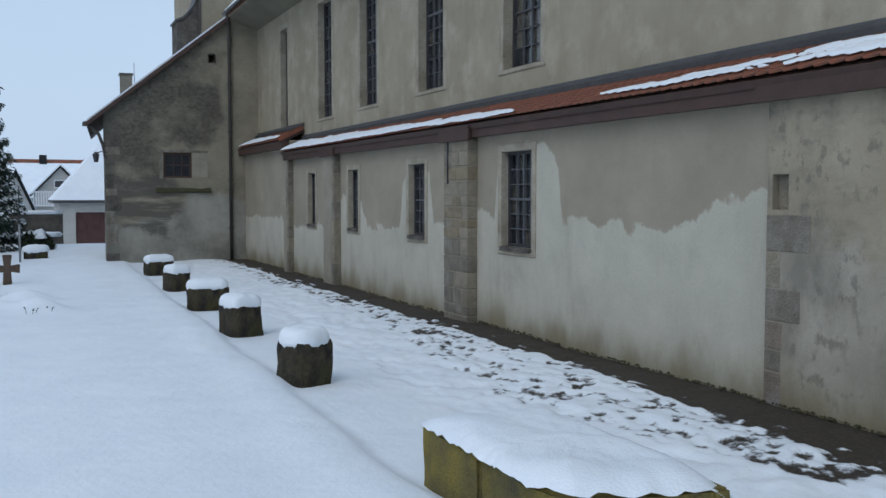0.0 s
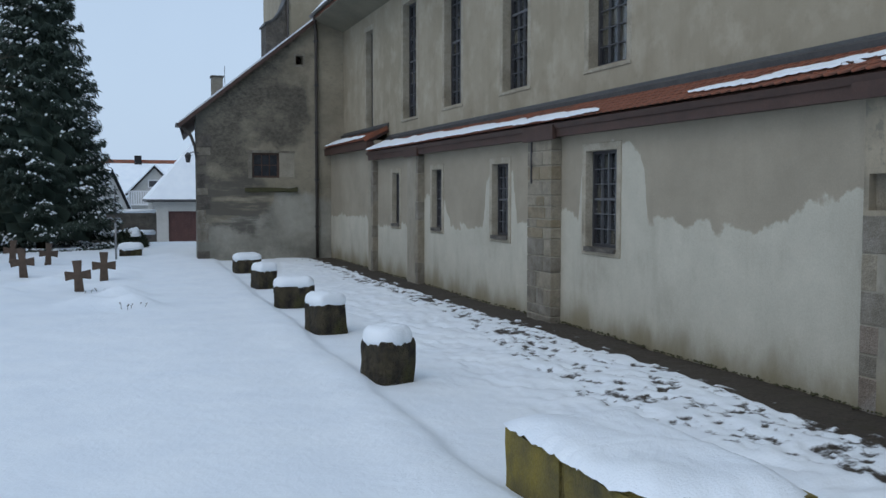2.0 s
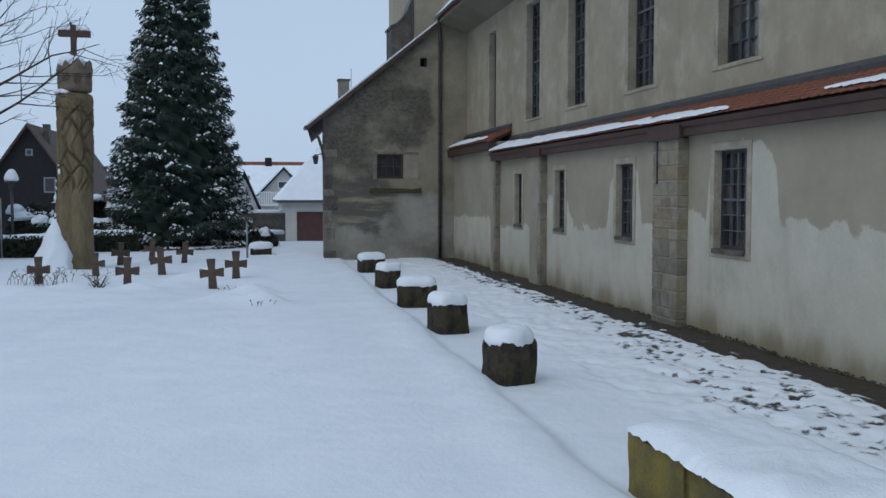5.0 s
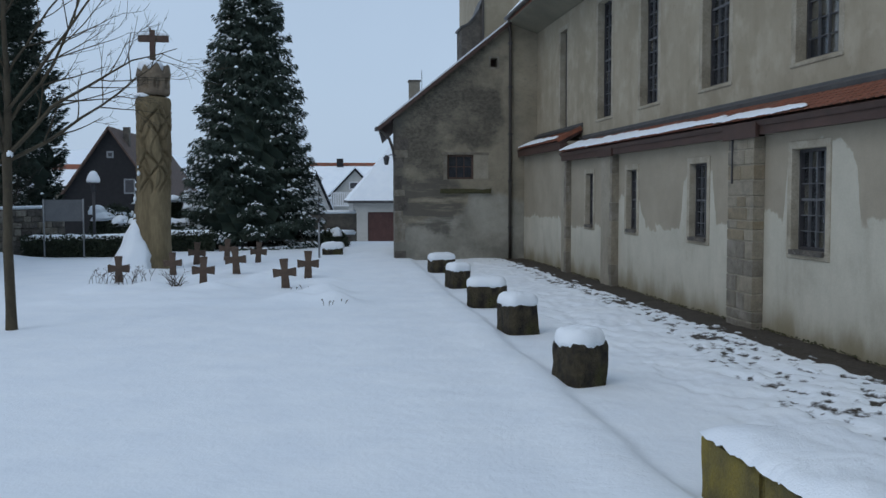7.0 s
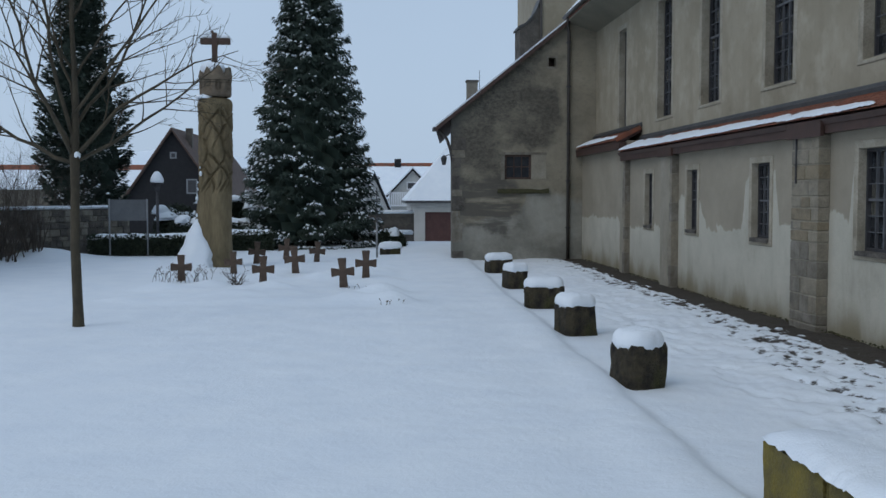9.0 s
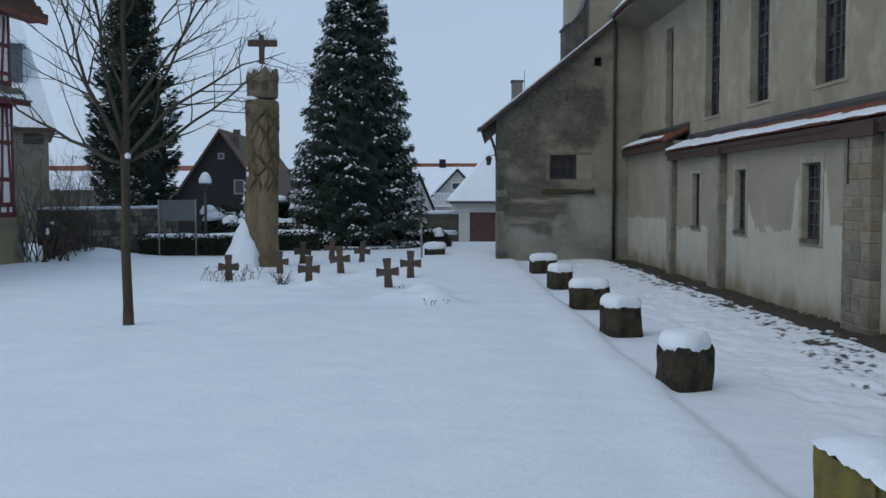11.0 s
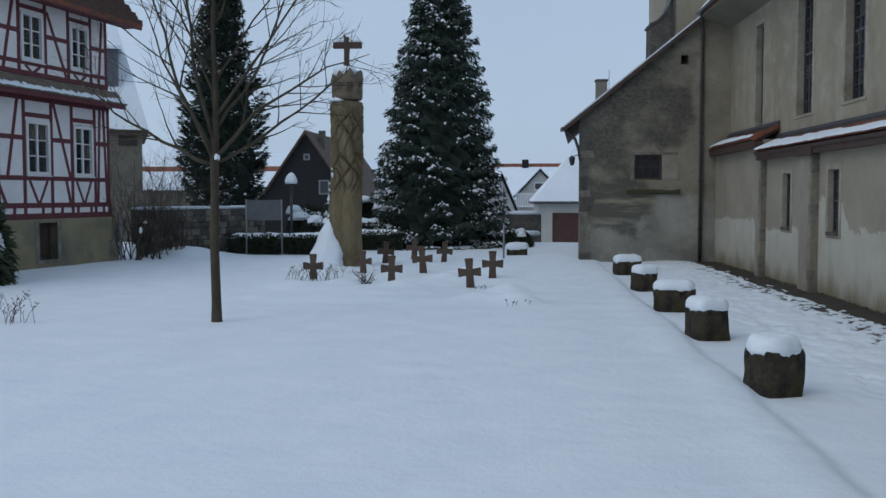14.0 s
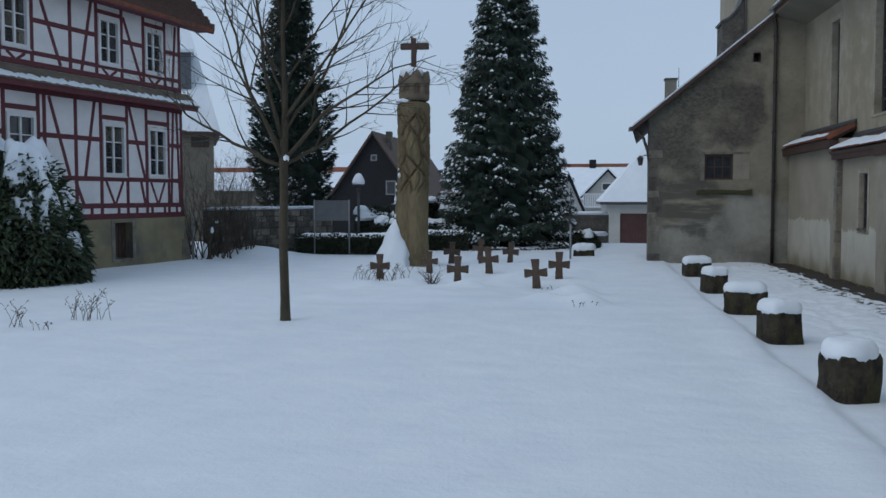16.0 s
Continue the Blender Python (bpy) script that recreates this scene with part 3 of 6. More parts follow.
nave = structure("wall_nave", pierced(-9.0, END, 3.0, 7.2, UP, 0.55, lambda u, w, z: (NAVE + w, u, z)), M_NAVE, "plain grey-beige plastered upper church wall", "wall")
structure("wall_far", boxes((14.0, -9, -0.4, 14.3, END, 7.2), (6.3, -9.3, -0.4, 14.3, -9.0, 7.2)), M_NAVE, "plastered rear church wall", "wall")
structure("ceiling_church", boxes((7.3, -9, 6.9, 14.0, END, 7.0)), M_SOFFIT, "plain plastered church ceiling", "ceiling")


M_SURROUND = simple_mat("washed_stone", (0.30, 0.27, 0.205), (0.39, 0.355, 0.285), 4.0, 0.92, 0.4, 0.01, 45.0, third=(0.19, 0.165, 0.12))


def church_window(number, opening, x_face, recess, cols, rows, surround, sill_out, heavy):
    """A stone-framed window: surround, sill, iron frame, bars and panes; it lies across y in a wall that faces -x."""
    y0, y1, z0, z1 = opening
    top = thing("window_%d" % number, (x_face, (y0 + y1) / 2, z0), "leaded church window with iron bars in a sandstone surround", "window", kind="structure")
    w, h = y1 - y0, z1 - z0
    s = surround
    hw = w / 2
    p = 0.018 if sill_out > 0.03 else 0.006
    bm = bmesh.new()
    box(bm, -p, -hw - s, -0.02, recess - 0.035, -hw + 0.005, h + s)
    box(bm, -p, hw - 0.005, -0.02, recess - 0.035, hw + s, h + s)
    box(bm, -p, -hw + 0.005, h - 0.005, recess - 0.035, hw - 0.005, h + s)
    bmesh.ops.bevel(bm, geom=bm.edges[:], offset=0.006, segments=1, affect="EDGES")
    part("window_surround", bm, M_SURROUND, top, "weathered plaster-washed sandstone surround")
    low = s if sill_out > 0.03 else 0.07
    bm = boxes((-min(sill_out, 0.02), -hw - s, -low, 0.12, hw + s, -0.022), (0.10, -hw + 0.006, -low, recess, hw - 0.006, 0.012))
    bmesh.ops.bevel(bm, geom=bm.edges[:], offset=0.008, segments=1, affect="EDGES")
    part("window_sill", bm, M_SURROUND, top, "worn sandstone sill")
    if sill_out > 0.03:
        part("sill_lip", boxes((-sill_out - 0.012, -hw + 0.01, -0.045, recess - 0.04, hw - 0.01, 0.016)), M_RUBBLE, top, "dark weathered sill lip")
    b = 0.022
    bm = boxes((recess - 0.03, -hw, 0.012, recess + 0.03, -hw + 0.04, h), (recess - 0.03, hw - 0.04, 0.012, recess + 0.03, hw, h),
               (recess - 0.03, -hw + 0.04, 0.012, recess + 0.03, hw - 0.04, 0.055), (recess - 0.03, -hw + 0.04, h - 0.045, recess + 0.03, hw - 0.04, h))
    frame_ob = part("window_frame", bm, M_IRON, top, "dark iron frame")
    iw, ih = w - 0.08, h - 0.10
    for c in range(1, cols):
        y = -iw / 2 + iw * c / cols
        t = b if c * 2 == cols else b * 0.55
        part("vertical_bar", boxes((recess - 0.022, y - t / 2, 0.055, recess + 0.018, y + t / 2, h - 0.045)), M_BAR, frame_ob)
    for r in range(1, rows):
        z = 0.055 + ih * r / rows
        t = heavy if r == rows // 2 else b * 0.55
        part("cross_bar", boxes((recess - 0.016, -iw / 2, z - t / 2, recess + 0.012, iw / 2, z + t / 2)), M_BAR, frame_ob)
    rng = random.Random(number)
    for c in range(cols):
        for r in range(rows):
            bm = boxes((-0.003, -iw / cols / 2, -ih / rows / 2, 0.003, iw / cols / 2, ih / rows / 2))
            ob = part("pane", bm, M_GLASS, top)
            ob.matrix_basis = pose(recess + 0.024, -iw / 2 + iw * (c + 0.5) / cols, 0.055 + ih * (r + 0.5) / rows, 0, rng.uniform(-1.2, 1.2), rng.uniform(-1.2, 1.2))
    return top


for i, o in enumerate(LOW):
    church_window(i + 1, o, D, 0.13, 4, 6, 0.10, 0.035, 0.035)
for i, o in enumerate(UP):
    church_window(i + 5, o, NAVE, 0.19, 4, 10, 0.13, 0.02, 0.04)


def stone_pile(name, at, size, rows, material, label, seed):
    """A buttress of squared stones: a mortar core, and each stone a part. It faces -x and -y."""
    rng = random.Random(seed)
    top = thing(name, at, label, "buttress", kind="structure")
    sx, sy, sz = size
    part("core", boxes((0.010, 0.022, -0.2, sx, sy - 0.022, sz)), M_MORTAR, top, "pale recessed mortar core")
    z = -0.1
    while z < sz - 0.05:
        h = min(rng.uniform(0.13, 0.27), sz - z)
        if sz - z - h < 0.10:
            h = sz - z
        cut = rng.choice((0.0, 0.35, 0.6, 0.5, 0.25, 0.7, -1))
        spans = [(0, sy)] if cut == 0 else [(0, sy * 0.3), (sy * 0.3, sy * 0.62), (sy * 0.62, sy)] if cut < 0 else [(0, sy * cut), (sy * cut, sy)]
        for a, b in spans:
            o = rng.uniform(0, 0.008)
            bm = boxes((-o, a + 0.008, z + 0.009, sx, b - 0.008, z + h - 0.009))
            bmesh.ops.bevel(bm, geom=bm.edges[:], offset=0.008, segments=1, affect="EDGES")
            half = len(material) // 2
            part("stone", bm, material[rng.randrange(half) if z < 1.05 else half + rng.randrange(len(material) - half)], top)
        z += h
    return top


M_MORTAR = simple_mat("lime_mortar", (0.27, 0.245, 0.19), (0.34, 0.31, 0.25), 9.0, 0.95, 0.4, 0.006, 60.0)
M_STONES = [M_STONE,
            simple_mat("sandstone_pale", (0.235, 0.205, 0.15), (0.31, 0.275, 0.21), 5.0, 0.92, 0.6, 0.014, 45.0, third=(0.16, 0.14, 0.11)),
            simple_mat("sandstone_ochre", (0.20, 0.163, 0.105), (0.265, 0.22, 0.15), 5.0, 0.92, 0.5, 0.012, 55.0, third=(0.12, 0.10, 0.07)),
            simple_mat("sandstone_grey", (0.145, 0.128, 0.10), (0.22, 0.198, 0.16), 6.0, 0.92, 0.6, 0.012, 55.0, third=(0.30, 0.28, 0.24)),
            simple_mat("sandstone_red", (0.17, 0.135, 0.105), (0.25, 0.21, 0.17), 6.0, 0.92, 0.6, 0.012, 55.0, third=(0.27, 0.26, 0.24))]


def plaster_pier(name, y, wide, deep, label, seed):
    """A plastered pier whose corner stones show on the side towards the camera's end of the wall."""
    rng = random.Random(seed)
    top = thing(name, (D - deep, y, 0), label, "buttress", kind="structure")
    bm = boxes((0, 0.006, -0.2, deep, wide, 2.73))
    bmesh.ops.bevel(bm, geom=bm.edges[:], offset=0.02, segments=2, affect="EDGES")
    part("core", bm, M_PIER, top, "dull plaster")
    z = -0.1
    while z < 2.6:
        h = min(rng.uniform(0.2, 0.4), 2.72 - z)
        bm = boxes((-0.008, -0.006, z + 0.004, deep, rng.uniform(0.10, 0.26), z + h - 0.004))
        part("stone", bm, M_STONES[rng.choice((0, 3, 3, 1))], top)
        z += h
    return top


M_PIER = simple_mat("pier_plaster", (0.25, 0.225, 0.175), (0.33, 0.30, 0.24), 2.0, 0.92, 0.3, 0.01, 40.0, third=(0.20, 0.175, 0.135))
stone_pile("buttress_1", (D - 0.17, 12.74, 0), (0.17, 0.85, 2.73), 9, [M_STONES[0], M_STONES[3], M_STONES[3], M_STONES[1], M_STONES[0], M_STONES[2], M_STONES[1]], "sandstone block buttress against the church wall", 4)
plaster_pier("buttress_2", 19.25, 0.80, 0.14, "partly plastered stone buttress against the church wall", 9)
plaster_pier("buttress_3", 22.95, 0.50, 0.12, "narrow plastered buttress at the step of the wall", 13)
bm = bmesh.new()
box(bm, 6.155, 13.41, 2.06, 6.178, 13.433, 2.72)
structure("cable", bm, M_IRON, "thin dark cable down the buttress", "cable")
# corner stones of the nearer wall
corner = thing("corner_stones", (D - 0.07, 6.68, 0), "uneven sandstone corner stones showing through plaster", "stonework", kind="structure")
rng = random.Random(6)
z = -0.05
for h, w, mi in ((0.34, 0.20, 4), (0.20, 0.19, 3), (0.26, 0.22, 4), (0.30, 0.46, 3), (0.33, 0.21, 1), (0.34, 0.52, 3), (0.0, 0, 0)):
    if h:
        bm = boxes((-0.007, -w * rng.uniform(0.85, 1.1), z + 0.003, 0.05, 0.006, z + h - 0.003))
        bmesh.ops.bevel(bm, geom=bm.edges[:], offset=0.01, segments=1, affect="EDGES")
        part("stone", bm, M_STONES[mi], corner)
        z += h

# moss and fallen plaster along the wall foot
crumb_rng = np.random.RandomState(91)
n_crumb = 900
cy = 4.6 + 23 * crumb_rng.rand(n_crumb) ** 1.3
cr = 0.006 + 0.016 * crumb_rng.rand(n_crumb) ** 2
cx = np.where(cy < 6.68, D - 0.07, D) - 0.01 - np.abs(0.035 * crumb_rng.randn(n_crumb))
cz = ground_z(cx, cy) - 0.01 + cr * 0.3
corners = np.array([(1, 0, 0), (-1, 0, 0), (0, 1.6, 0), (0, -1.6, 0), (0, 0, 0.8), (0, 0, -0.8)])
cv = np.stack([cx, cy, cz], 1)[:, None, :] + corners[None] * cr[:, None, None] * (0.6 + 0.8 * crumb_rng.rand(n_crumb, 6, 1))
tri = np.array([(0, 2, 4), (2, 1, 4), (1, 3, 4), (3, 0, 4), (2, 0, 5), (1, 2, 5), (3, 1, 5), (0, 3, 5)])
cme = bpy.data.meshes.new("wall_foot_rubble")
cme.from_pydata(cv.reshape(-1, 3).tolist(), [], (tri[None] + 6 * np.arange(n_crumb)[:, None, None]).reshape(-1, 3).tolist())
cme.materials.append(M_MOSS)
tagged(new("wall_foot_rubble", cme), "mossy crumbs of plaster and soil along the wall foot", "rubble", kind="stuff")

# ---- aisle roof ----
def roof_strip(name, y0, y1, x_eave, z_eave, x_top, z_top):
    """Base of the tiled lean-to roof, with fascia and soffit."""
    bm = bmesh.new()
    prism(bm, [(x_eave + 0.02, z_eave - 0.02), (x_top, z_top - 0.05), (x_top, z_top - 0.12), (x_eave + 0.06, z_eave - 0.09)], y1 - y0, Matrix.Translation((0, y0, 0)))
    return structure(name, bm, M_FASCIA, "boarded underside of the aisle roof", "roof")


X_E, Z_E, X_T, Z_T = 6.10, 2.945, 6.74, 3.265
roof_a = roof_strip("roof_aisle", -9.0, 23.3, X_E, Z_E, X_T, Z_T)
roof_b = roof_strip("roof_aisle_far", 23.32, END - 0.02, X_E, Z_E + 0.30, X_T, Z_T + 0.32)
structure("fascia", boxes((6.15, -9.0, 2.725, 6.195, 6.72, 2.925), (6.18, 6.72, 2.735, 6.22, 12.60, 2.925), (6.12, 12.60, 2.70, 6.175, 13.66, 2.925), (6.18, 13.66, 2.735, 6.22, 19.15, 2.925), (6.14, 19.15, 2.70, 6.19, 20.1, 2.925), (6.18, 20.1, 2.735, 6.22, 23.28, 2.925),
                          (6.15, 23.28, 3.04, 6.19, END - 0.02, 3.215)), M_FASCIA, "dark red-brown painted fascia board", "fascia")
structure("eave_soffit", boxes((6.22, -9.0, 2.745, 6.345, 23.28, 2.785), (6.19, 23.28, 3.05, 6.345, END - 0.02, 3.09), (6.19, 23.26, 2.745, 6.34, 23.295, 3.2)), M_FASCIA, "dark painted eave boards", "soffit")
bm = bmesh.new()
prism(bm, [(6.66, 3.25), (6.748, 3.29), (6.748, 3.385), (6.73, 3.385), (6.72, 3.345), (6.65, 3.312)], 32.3, Matrix.Translation((0, -9.0, 0)))
prism(bm, [(6.66, 3.57), (6.748, 3.61), (6.748, 3.705), (6.73, 3.705), (6.72, 3.665), (6.65, 3.632)], END - 23.34, Matrix.Translation((0, 23.32, 0)))
structure("flashing", bm, M_LEAD, "dark lead flashing between roof and wall", "flashing")


def tile_mesh():
    """One plain clay tile with a rounded tail, its tail at the origin, running up +x."""
    bm = bmesh.new()
    n = 6
    out = [(0.22, -0.082), (0.045, -0.082)] + [(0.045 - 0.045 * math.sin(math.pi * i / n), -0.082 + 0.164 * i / n) for i in range(1, n)] + [(0.045, 0.082), (0.22, 0.082)]
    a = [bm.verts.new((x, y, 0.014)) for x, y in out]
    b = [bm.verts.new((x, y, 0.0)) for x, y in out]
    bm.faces.new(a)
    for i in range(len(out) - 1):
        bm.faces.new((a[i], b[i], b[i + 1], a[i + 1]))
    bmesh.ops.recalc_face_normals(bm, faces=bm.faces)
    me = bpy.data.meshes.new("tile")
    bm.to_mesh(me)
    bm.free()
    me.materials.append(M_TILE)
    return me


TILE = tile_mesh()
SLOPE_A = math.atan2(Z_T - Z_E, X_T - X_E)


def tiles(parent, y0, y1, near0, near1, x_e, z_e, seed):
    """Courses of tiles; those between near0 and near1 are parts, the rest one joined mesh."""
    rng = random.Random(seed)
    vs, fs = [], []
    tv = [v.co.copy() for v in TILE.vertices]
    tf = [tuple(p.vertices) for p in TILE.polygons]
    step, lenr = 0.115, 0.60
    rows = int(lenr / step)
    for r in range(rows + 1):
        d = r * step
        y = y0 + (0.085 if r % 2 else 0)
        while y < y1:
            m = pose(x_e + d * math.cos(SLOPE_A), y, z_e + d * math.sin(SLOPE_A) + 0.012, rng.uniform(-1, 1), -math.degrees(SLOPE_A) + 4 + rng.uniform(-1.2, 1.2), rng.uniform(-2, 2))
            if near0 < y < near1:
                ob = new("tile", TILE)
                ob.parent = parent
                ob.matrix_basis = m
            elif d < 0.75:
                k = len(vs)
                vs.extend([tuple(m @ v) for v in tv])
                fs.extend([tuple(k + i for i in f) for f in tf])
            y += 0.17
    me = bpy.data.meshes.new("tile_field")
    me.from_pydata(vs, [], fs)
    me.materials.append(M_TILE)
    ob = new("tile_field", me)
    ob.parent = parent
    tagged(ob, "weathered orange-red clay tiles", kind="stuff")


def snow_sheet(name, y0, y1, lo, hi, x_e, z_e, slope, thick, seed, step=0.05, rows=10):
    """Snow lying on a roof between lo(y) and hi(y) metres up the slope, with broken edges."""
    ys = np.arange(y0, y1, step)
    vs, fs = [], []
    for i, y in enumerate(ys):
        cell = float(vnoise(math.floor(y / 0.17) * 7.7, seed)) - 0.5
        tail = 0.045 * abs(math.sin(math.pi * y / 0.17)) ** 0.7
        a = lo(y) + 0.08 * (float(fbm(y * 3, 0, 0, seed, 3)) - 0.5) + 0.05 * cell - tail + 0.02
        b = hi(y) + 0.14 * (float(fbm(y * 2.2, 9, 0, seed, 3)) - 0.5) - 0.06 * cell
        end = min(1.0, (y - y0) / 0.25, (y1 - y) / 0.25)
        b = a + max(b - a, 0.0) * max(end, 0) ** 0.5
        for j in range(rows):
            t = j / (rows - 1)
            d = a + (b - a) * t
            h = thick * max(0.0, 1 - (2 * t - 1) ** 6) * (0.7 + 0.6 * float(vnoise(y * 4, d * 6, 0, seed + 3))) * (1 if b - a > 0.02 else 0)
            vs.append((x_e + d * math.cos(slope) - h * math.sin(slope), y, z_e + d * math.sin(slope) + 0.02 + h * math.cos(slope)))
    for i in range(len(ys) - 1):
        for j in range(rows - 1):
            k = i * rows + j
            fs.append((k, k + 1, k + rows + 1, k + rows))
    me = bpy.data.meshes.new(name)
    me.from_pydata(vs, [], fs)
    me.polygons.foreach_set("use_smooth", [True] * len(fs))
    me.materials.append(M_SNOW)
    return tagged(new(name, me), "thin melting snow lying on red roof tiles", "snow", kind="stuff")


ip = lambda *pts: (lambda y: float(np.interp(y, [p[0] for p in pts], [p[1] for p in pts])))
near_lo = ip((2, 0.16), (5.2, 0.14), (6.45, 0.03), (6.5, 0.17), (9.7, 0.06))
near_hi = ip((2, 0.62), (5.0, 0.58), (5.8, 0.48), (6.5, 0.38), (8.0, 0.27), (9.75, 0.12))
for r in range(6):
    d = 0.02 + r * 0.115
    run = [y for y in np.arange(2.0, 9.75, 0.05) if near_lo(y) - 0.03 < d < near_hi(y) - 0.02]
    ends = [k for k in range(1, len(run)) if run[k] - run[k - 1] > 0.08]
    for a, b in zip([0] + ends, ends + [len(run)]):
        if b - a > 5:
            wide = ip((2, 0.122), (5.3, 0.118), (6.6, 0.095), (9.7, 0.075))
            jit = 0.25 * (float(vnoise(r * 3.3, a * 0.7, 0, 77)) - 0.5)
            snow_sheet("roof_snow", run[a], run[b - 1] + jit, lambda y, d=d: d, lambda y, d=d: d + wide(y), X_E, Z_E + 0.025, SLOPE_A, 0.02, 30 + r, 0.04, 6)
snow_sheet("roof_snow", 11.2, 13.9, ip((11.2, 0.02), (12, -0.02), (13.9, -0.03)), ip((11.2, 0.10), (12.5, 0.20), (13.9, 0.26)), X_E, Z_E + 0.03, SLOPE_A, 0.024, 5)
snow_sheet("roof_snow", 13.7, 20.7, ip((13.7, 0.02), (16, 0.0), (20.7, -0.02)), ip((13.7, 0.22), (16, 0.30), (20.7, 0.46)), X_E, Z_E + 0.03, SLOPE_A, 0.024, 6)
snow_sheet("roof_snow", 20.6, 23.2, ip((20.6, 0.0), (23.2, 0.0)), ip((20.6, 0.42), (23.2, 0.55)), X_E, Z_E + 0.03, SLOPE_A, 0.024, 7)
snow_sheet("roof_snow", 23.9, 28.1, ip((23.9, 0.12), (28.1, 0.02)), ip((23.9, 0.30), (28.1, 0.5)), X_E, Z_E + 0.33, SLOPE_A, 0.024, 8)
structure("verge_board", boxes((0, 0, 0, 0.70, 0.05, 0.11)), M_TILE, "red clay verge of the upper aisle roof", "roof").matrix_world = pose(X_E, 23.27, Z_E + 0.27, 0, -math.degrees(SLOPE_A), 0)

# ---- nave eaves and roof ----
bm = bmesh.new()
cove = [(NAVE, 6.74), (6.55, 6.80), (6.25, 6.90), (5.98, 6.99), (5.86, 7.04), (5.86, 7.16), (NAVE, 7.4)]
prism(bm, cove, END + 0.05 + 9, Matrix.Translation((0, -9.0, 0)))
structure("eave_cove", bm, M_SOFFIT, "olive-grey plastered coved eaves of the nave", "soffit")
bm = bmesh.new()
n = 10
ring = [(5.80 + 0.075 * math.cos(a), 7.19 + 0.075 * math.sin(a)) for a in [math.pi + math.pi * i / n for i in range(n + 1)]]
ring += [(5.80 + 0.066 * math.cos(a), 7.19 + 0.066 * math.sin(a)) for a in [2 * math.pi - math.pi * i / n for i in range(n + 1)]]
prism(bm, ring, END + 9, Matrix.Translation((0, -8.9, 0)))
structure("gutter", bm, M_PIPE, "dark brown half-round roof gutter", "gutter")
bm = bmesh.new()
prism(bm, [(5.82, 7.20), (10.4, 12.2), (15.0, 7.2), (15.0, 7.05), (10.4, 12.0), (5.86, 7.08)], END + 9.3, Matrix.Translation((0, -9.2, 0)))
structure("roof_nave", bm, M_TILE, "steep tiled nave roof", "roof")
bm = bmesh.new()
prism(bm, [(5.83, 7.22), (5.81, 7.27), (5.86, 7.33), (10.4, 12.28), (10.4, 12.21)], END + 9.3, Matrix.Translation((0, -9.2, 0)))
tagged(link_mesh("roof_snow", bm, M_SNOW), "snow blanket on the steep nave roof", "snow", kind="stuff")

# ---- gable annexe ----
SL = 0.805
gab = lambda x: 7.05 + SL * (min(x, 5.92) - 5.92)
bm = pierced(2.42, NAVE, -0.4, 7.0, [(4.0, 4.8, 2.37, 3.10), (5.31, 5.52, 5.72, 5.98)], 0.5, lambda u, w, z: (u, END + w, z))
cut = bmesh.ops.bisect_plane(bm, geom=bm.verts[:] + bm.edges[:] + bm.faces[:], plane_co=(5.92, 0, 7.0), plane_no=(-SL, 0, 1), clear_outer=True)
bmesh.ops.holes_fill(bm, edges=[e for e in cut["geom_cut"] if isinstance(e, bmesh.types.BMEdge)], sides=0)
structure("wall_gable", bm, M_GABLE, "stained weathered plaster gable wall with a paler patch", "wall")
bm = bmesh.new()
vs = [(2.42, END + 0.01, -0.4), (2.42, END + 0.01, 4.15), (3.25, 36, 4.15), (3.25, 36, -0.4), (2.72, END + 0.5, -0.4), (2.72, END + 0.5, 4.15), (3.55, 36, 4.15), (3.55, 36, -0.4)]
vs = [bm.verts.new(v) for v in vs]
for f in ((0, 1, 2, 3), (7, 6, 5, 4), (1, 5, 6, 2), (0, 3, 7, 4), (0, 4, 5, 1), (3, 2, 6, 7)):
    bm.faces.new([vs[i] for i in f])
structure("wall_side", bm, M_GABLE, "weathered plaster side wall of the annexe", "wall")
# unseen walls and top slab, added to keep sky light out of the interior
structure("interior_closure", boxes((3.55, 35.7, -0.4, 6.4, 35.9, 4.4), (6.4, 35.7, -0.4, 14.3, 35.9, 7.0), (14.0, END, -0.4, 14.3, 35.7, 7.0), (5.99, END + 0.06, 7.0, 14.3, 35.9, 7.2)), M_NAVE, "unseen plastered walls and top slab added to keep sky light out of the annexe", "wall")


def slope_slab(name, under, over, y_near, y_far, skew, material, label, kind="structure"):
    """A slab over the annexe's slope between two heights above the roof line."""
    bm = bmesh.new()
    near = [(1.92, under), (5.98, under), (5.98, over), (1.92, over)]
    for y, dx in ((y_near, 0.0), (y_far, skew)):
        for x, h in near:
            xx = x + dx * (5.98 - x) / 4.06
            bm.verts.new((xx, y, 7.05 + SL * (x - 5.92) + h))
    bm.verts.ensure_lookup_table()
    v = bm.verts
    for f in ((0, 1, 2, 3), (7, 6, 5, 4), (0, 4, 5, 1), (1, 5, 6, 2), (2, 6, 7, 3), (3, 7, 4, 0)):
        bm.faces.new([v[i] for i in f])
    bmesh.ops.recalc_face_normals(bm, faces=bm.faces)
    return tagged(link_mesh(name, bm, material), label, "roof" if kind == "structure" else "snow", kind=kind)


slope_slab("roof_annexe", 0.0, 0.07, END - 0.16, 36.0, 0.7, M_FASCIA, "tiled single-slope roof of the annexe")
slope_slab("verge_annexe", -0.06, 0.066, END - 0.19, END - 0.165, 0.0, M_FASCIA, "dark wooden verge board of the annexe roof")
slope_slab("roof_snow", 0.074, 0.13, END - 0.14, 36.0, 0.7, M_SNOW, "even snow blanket on the annexe roof", "stuff")


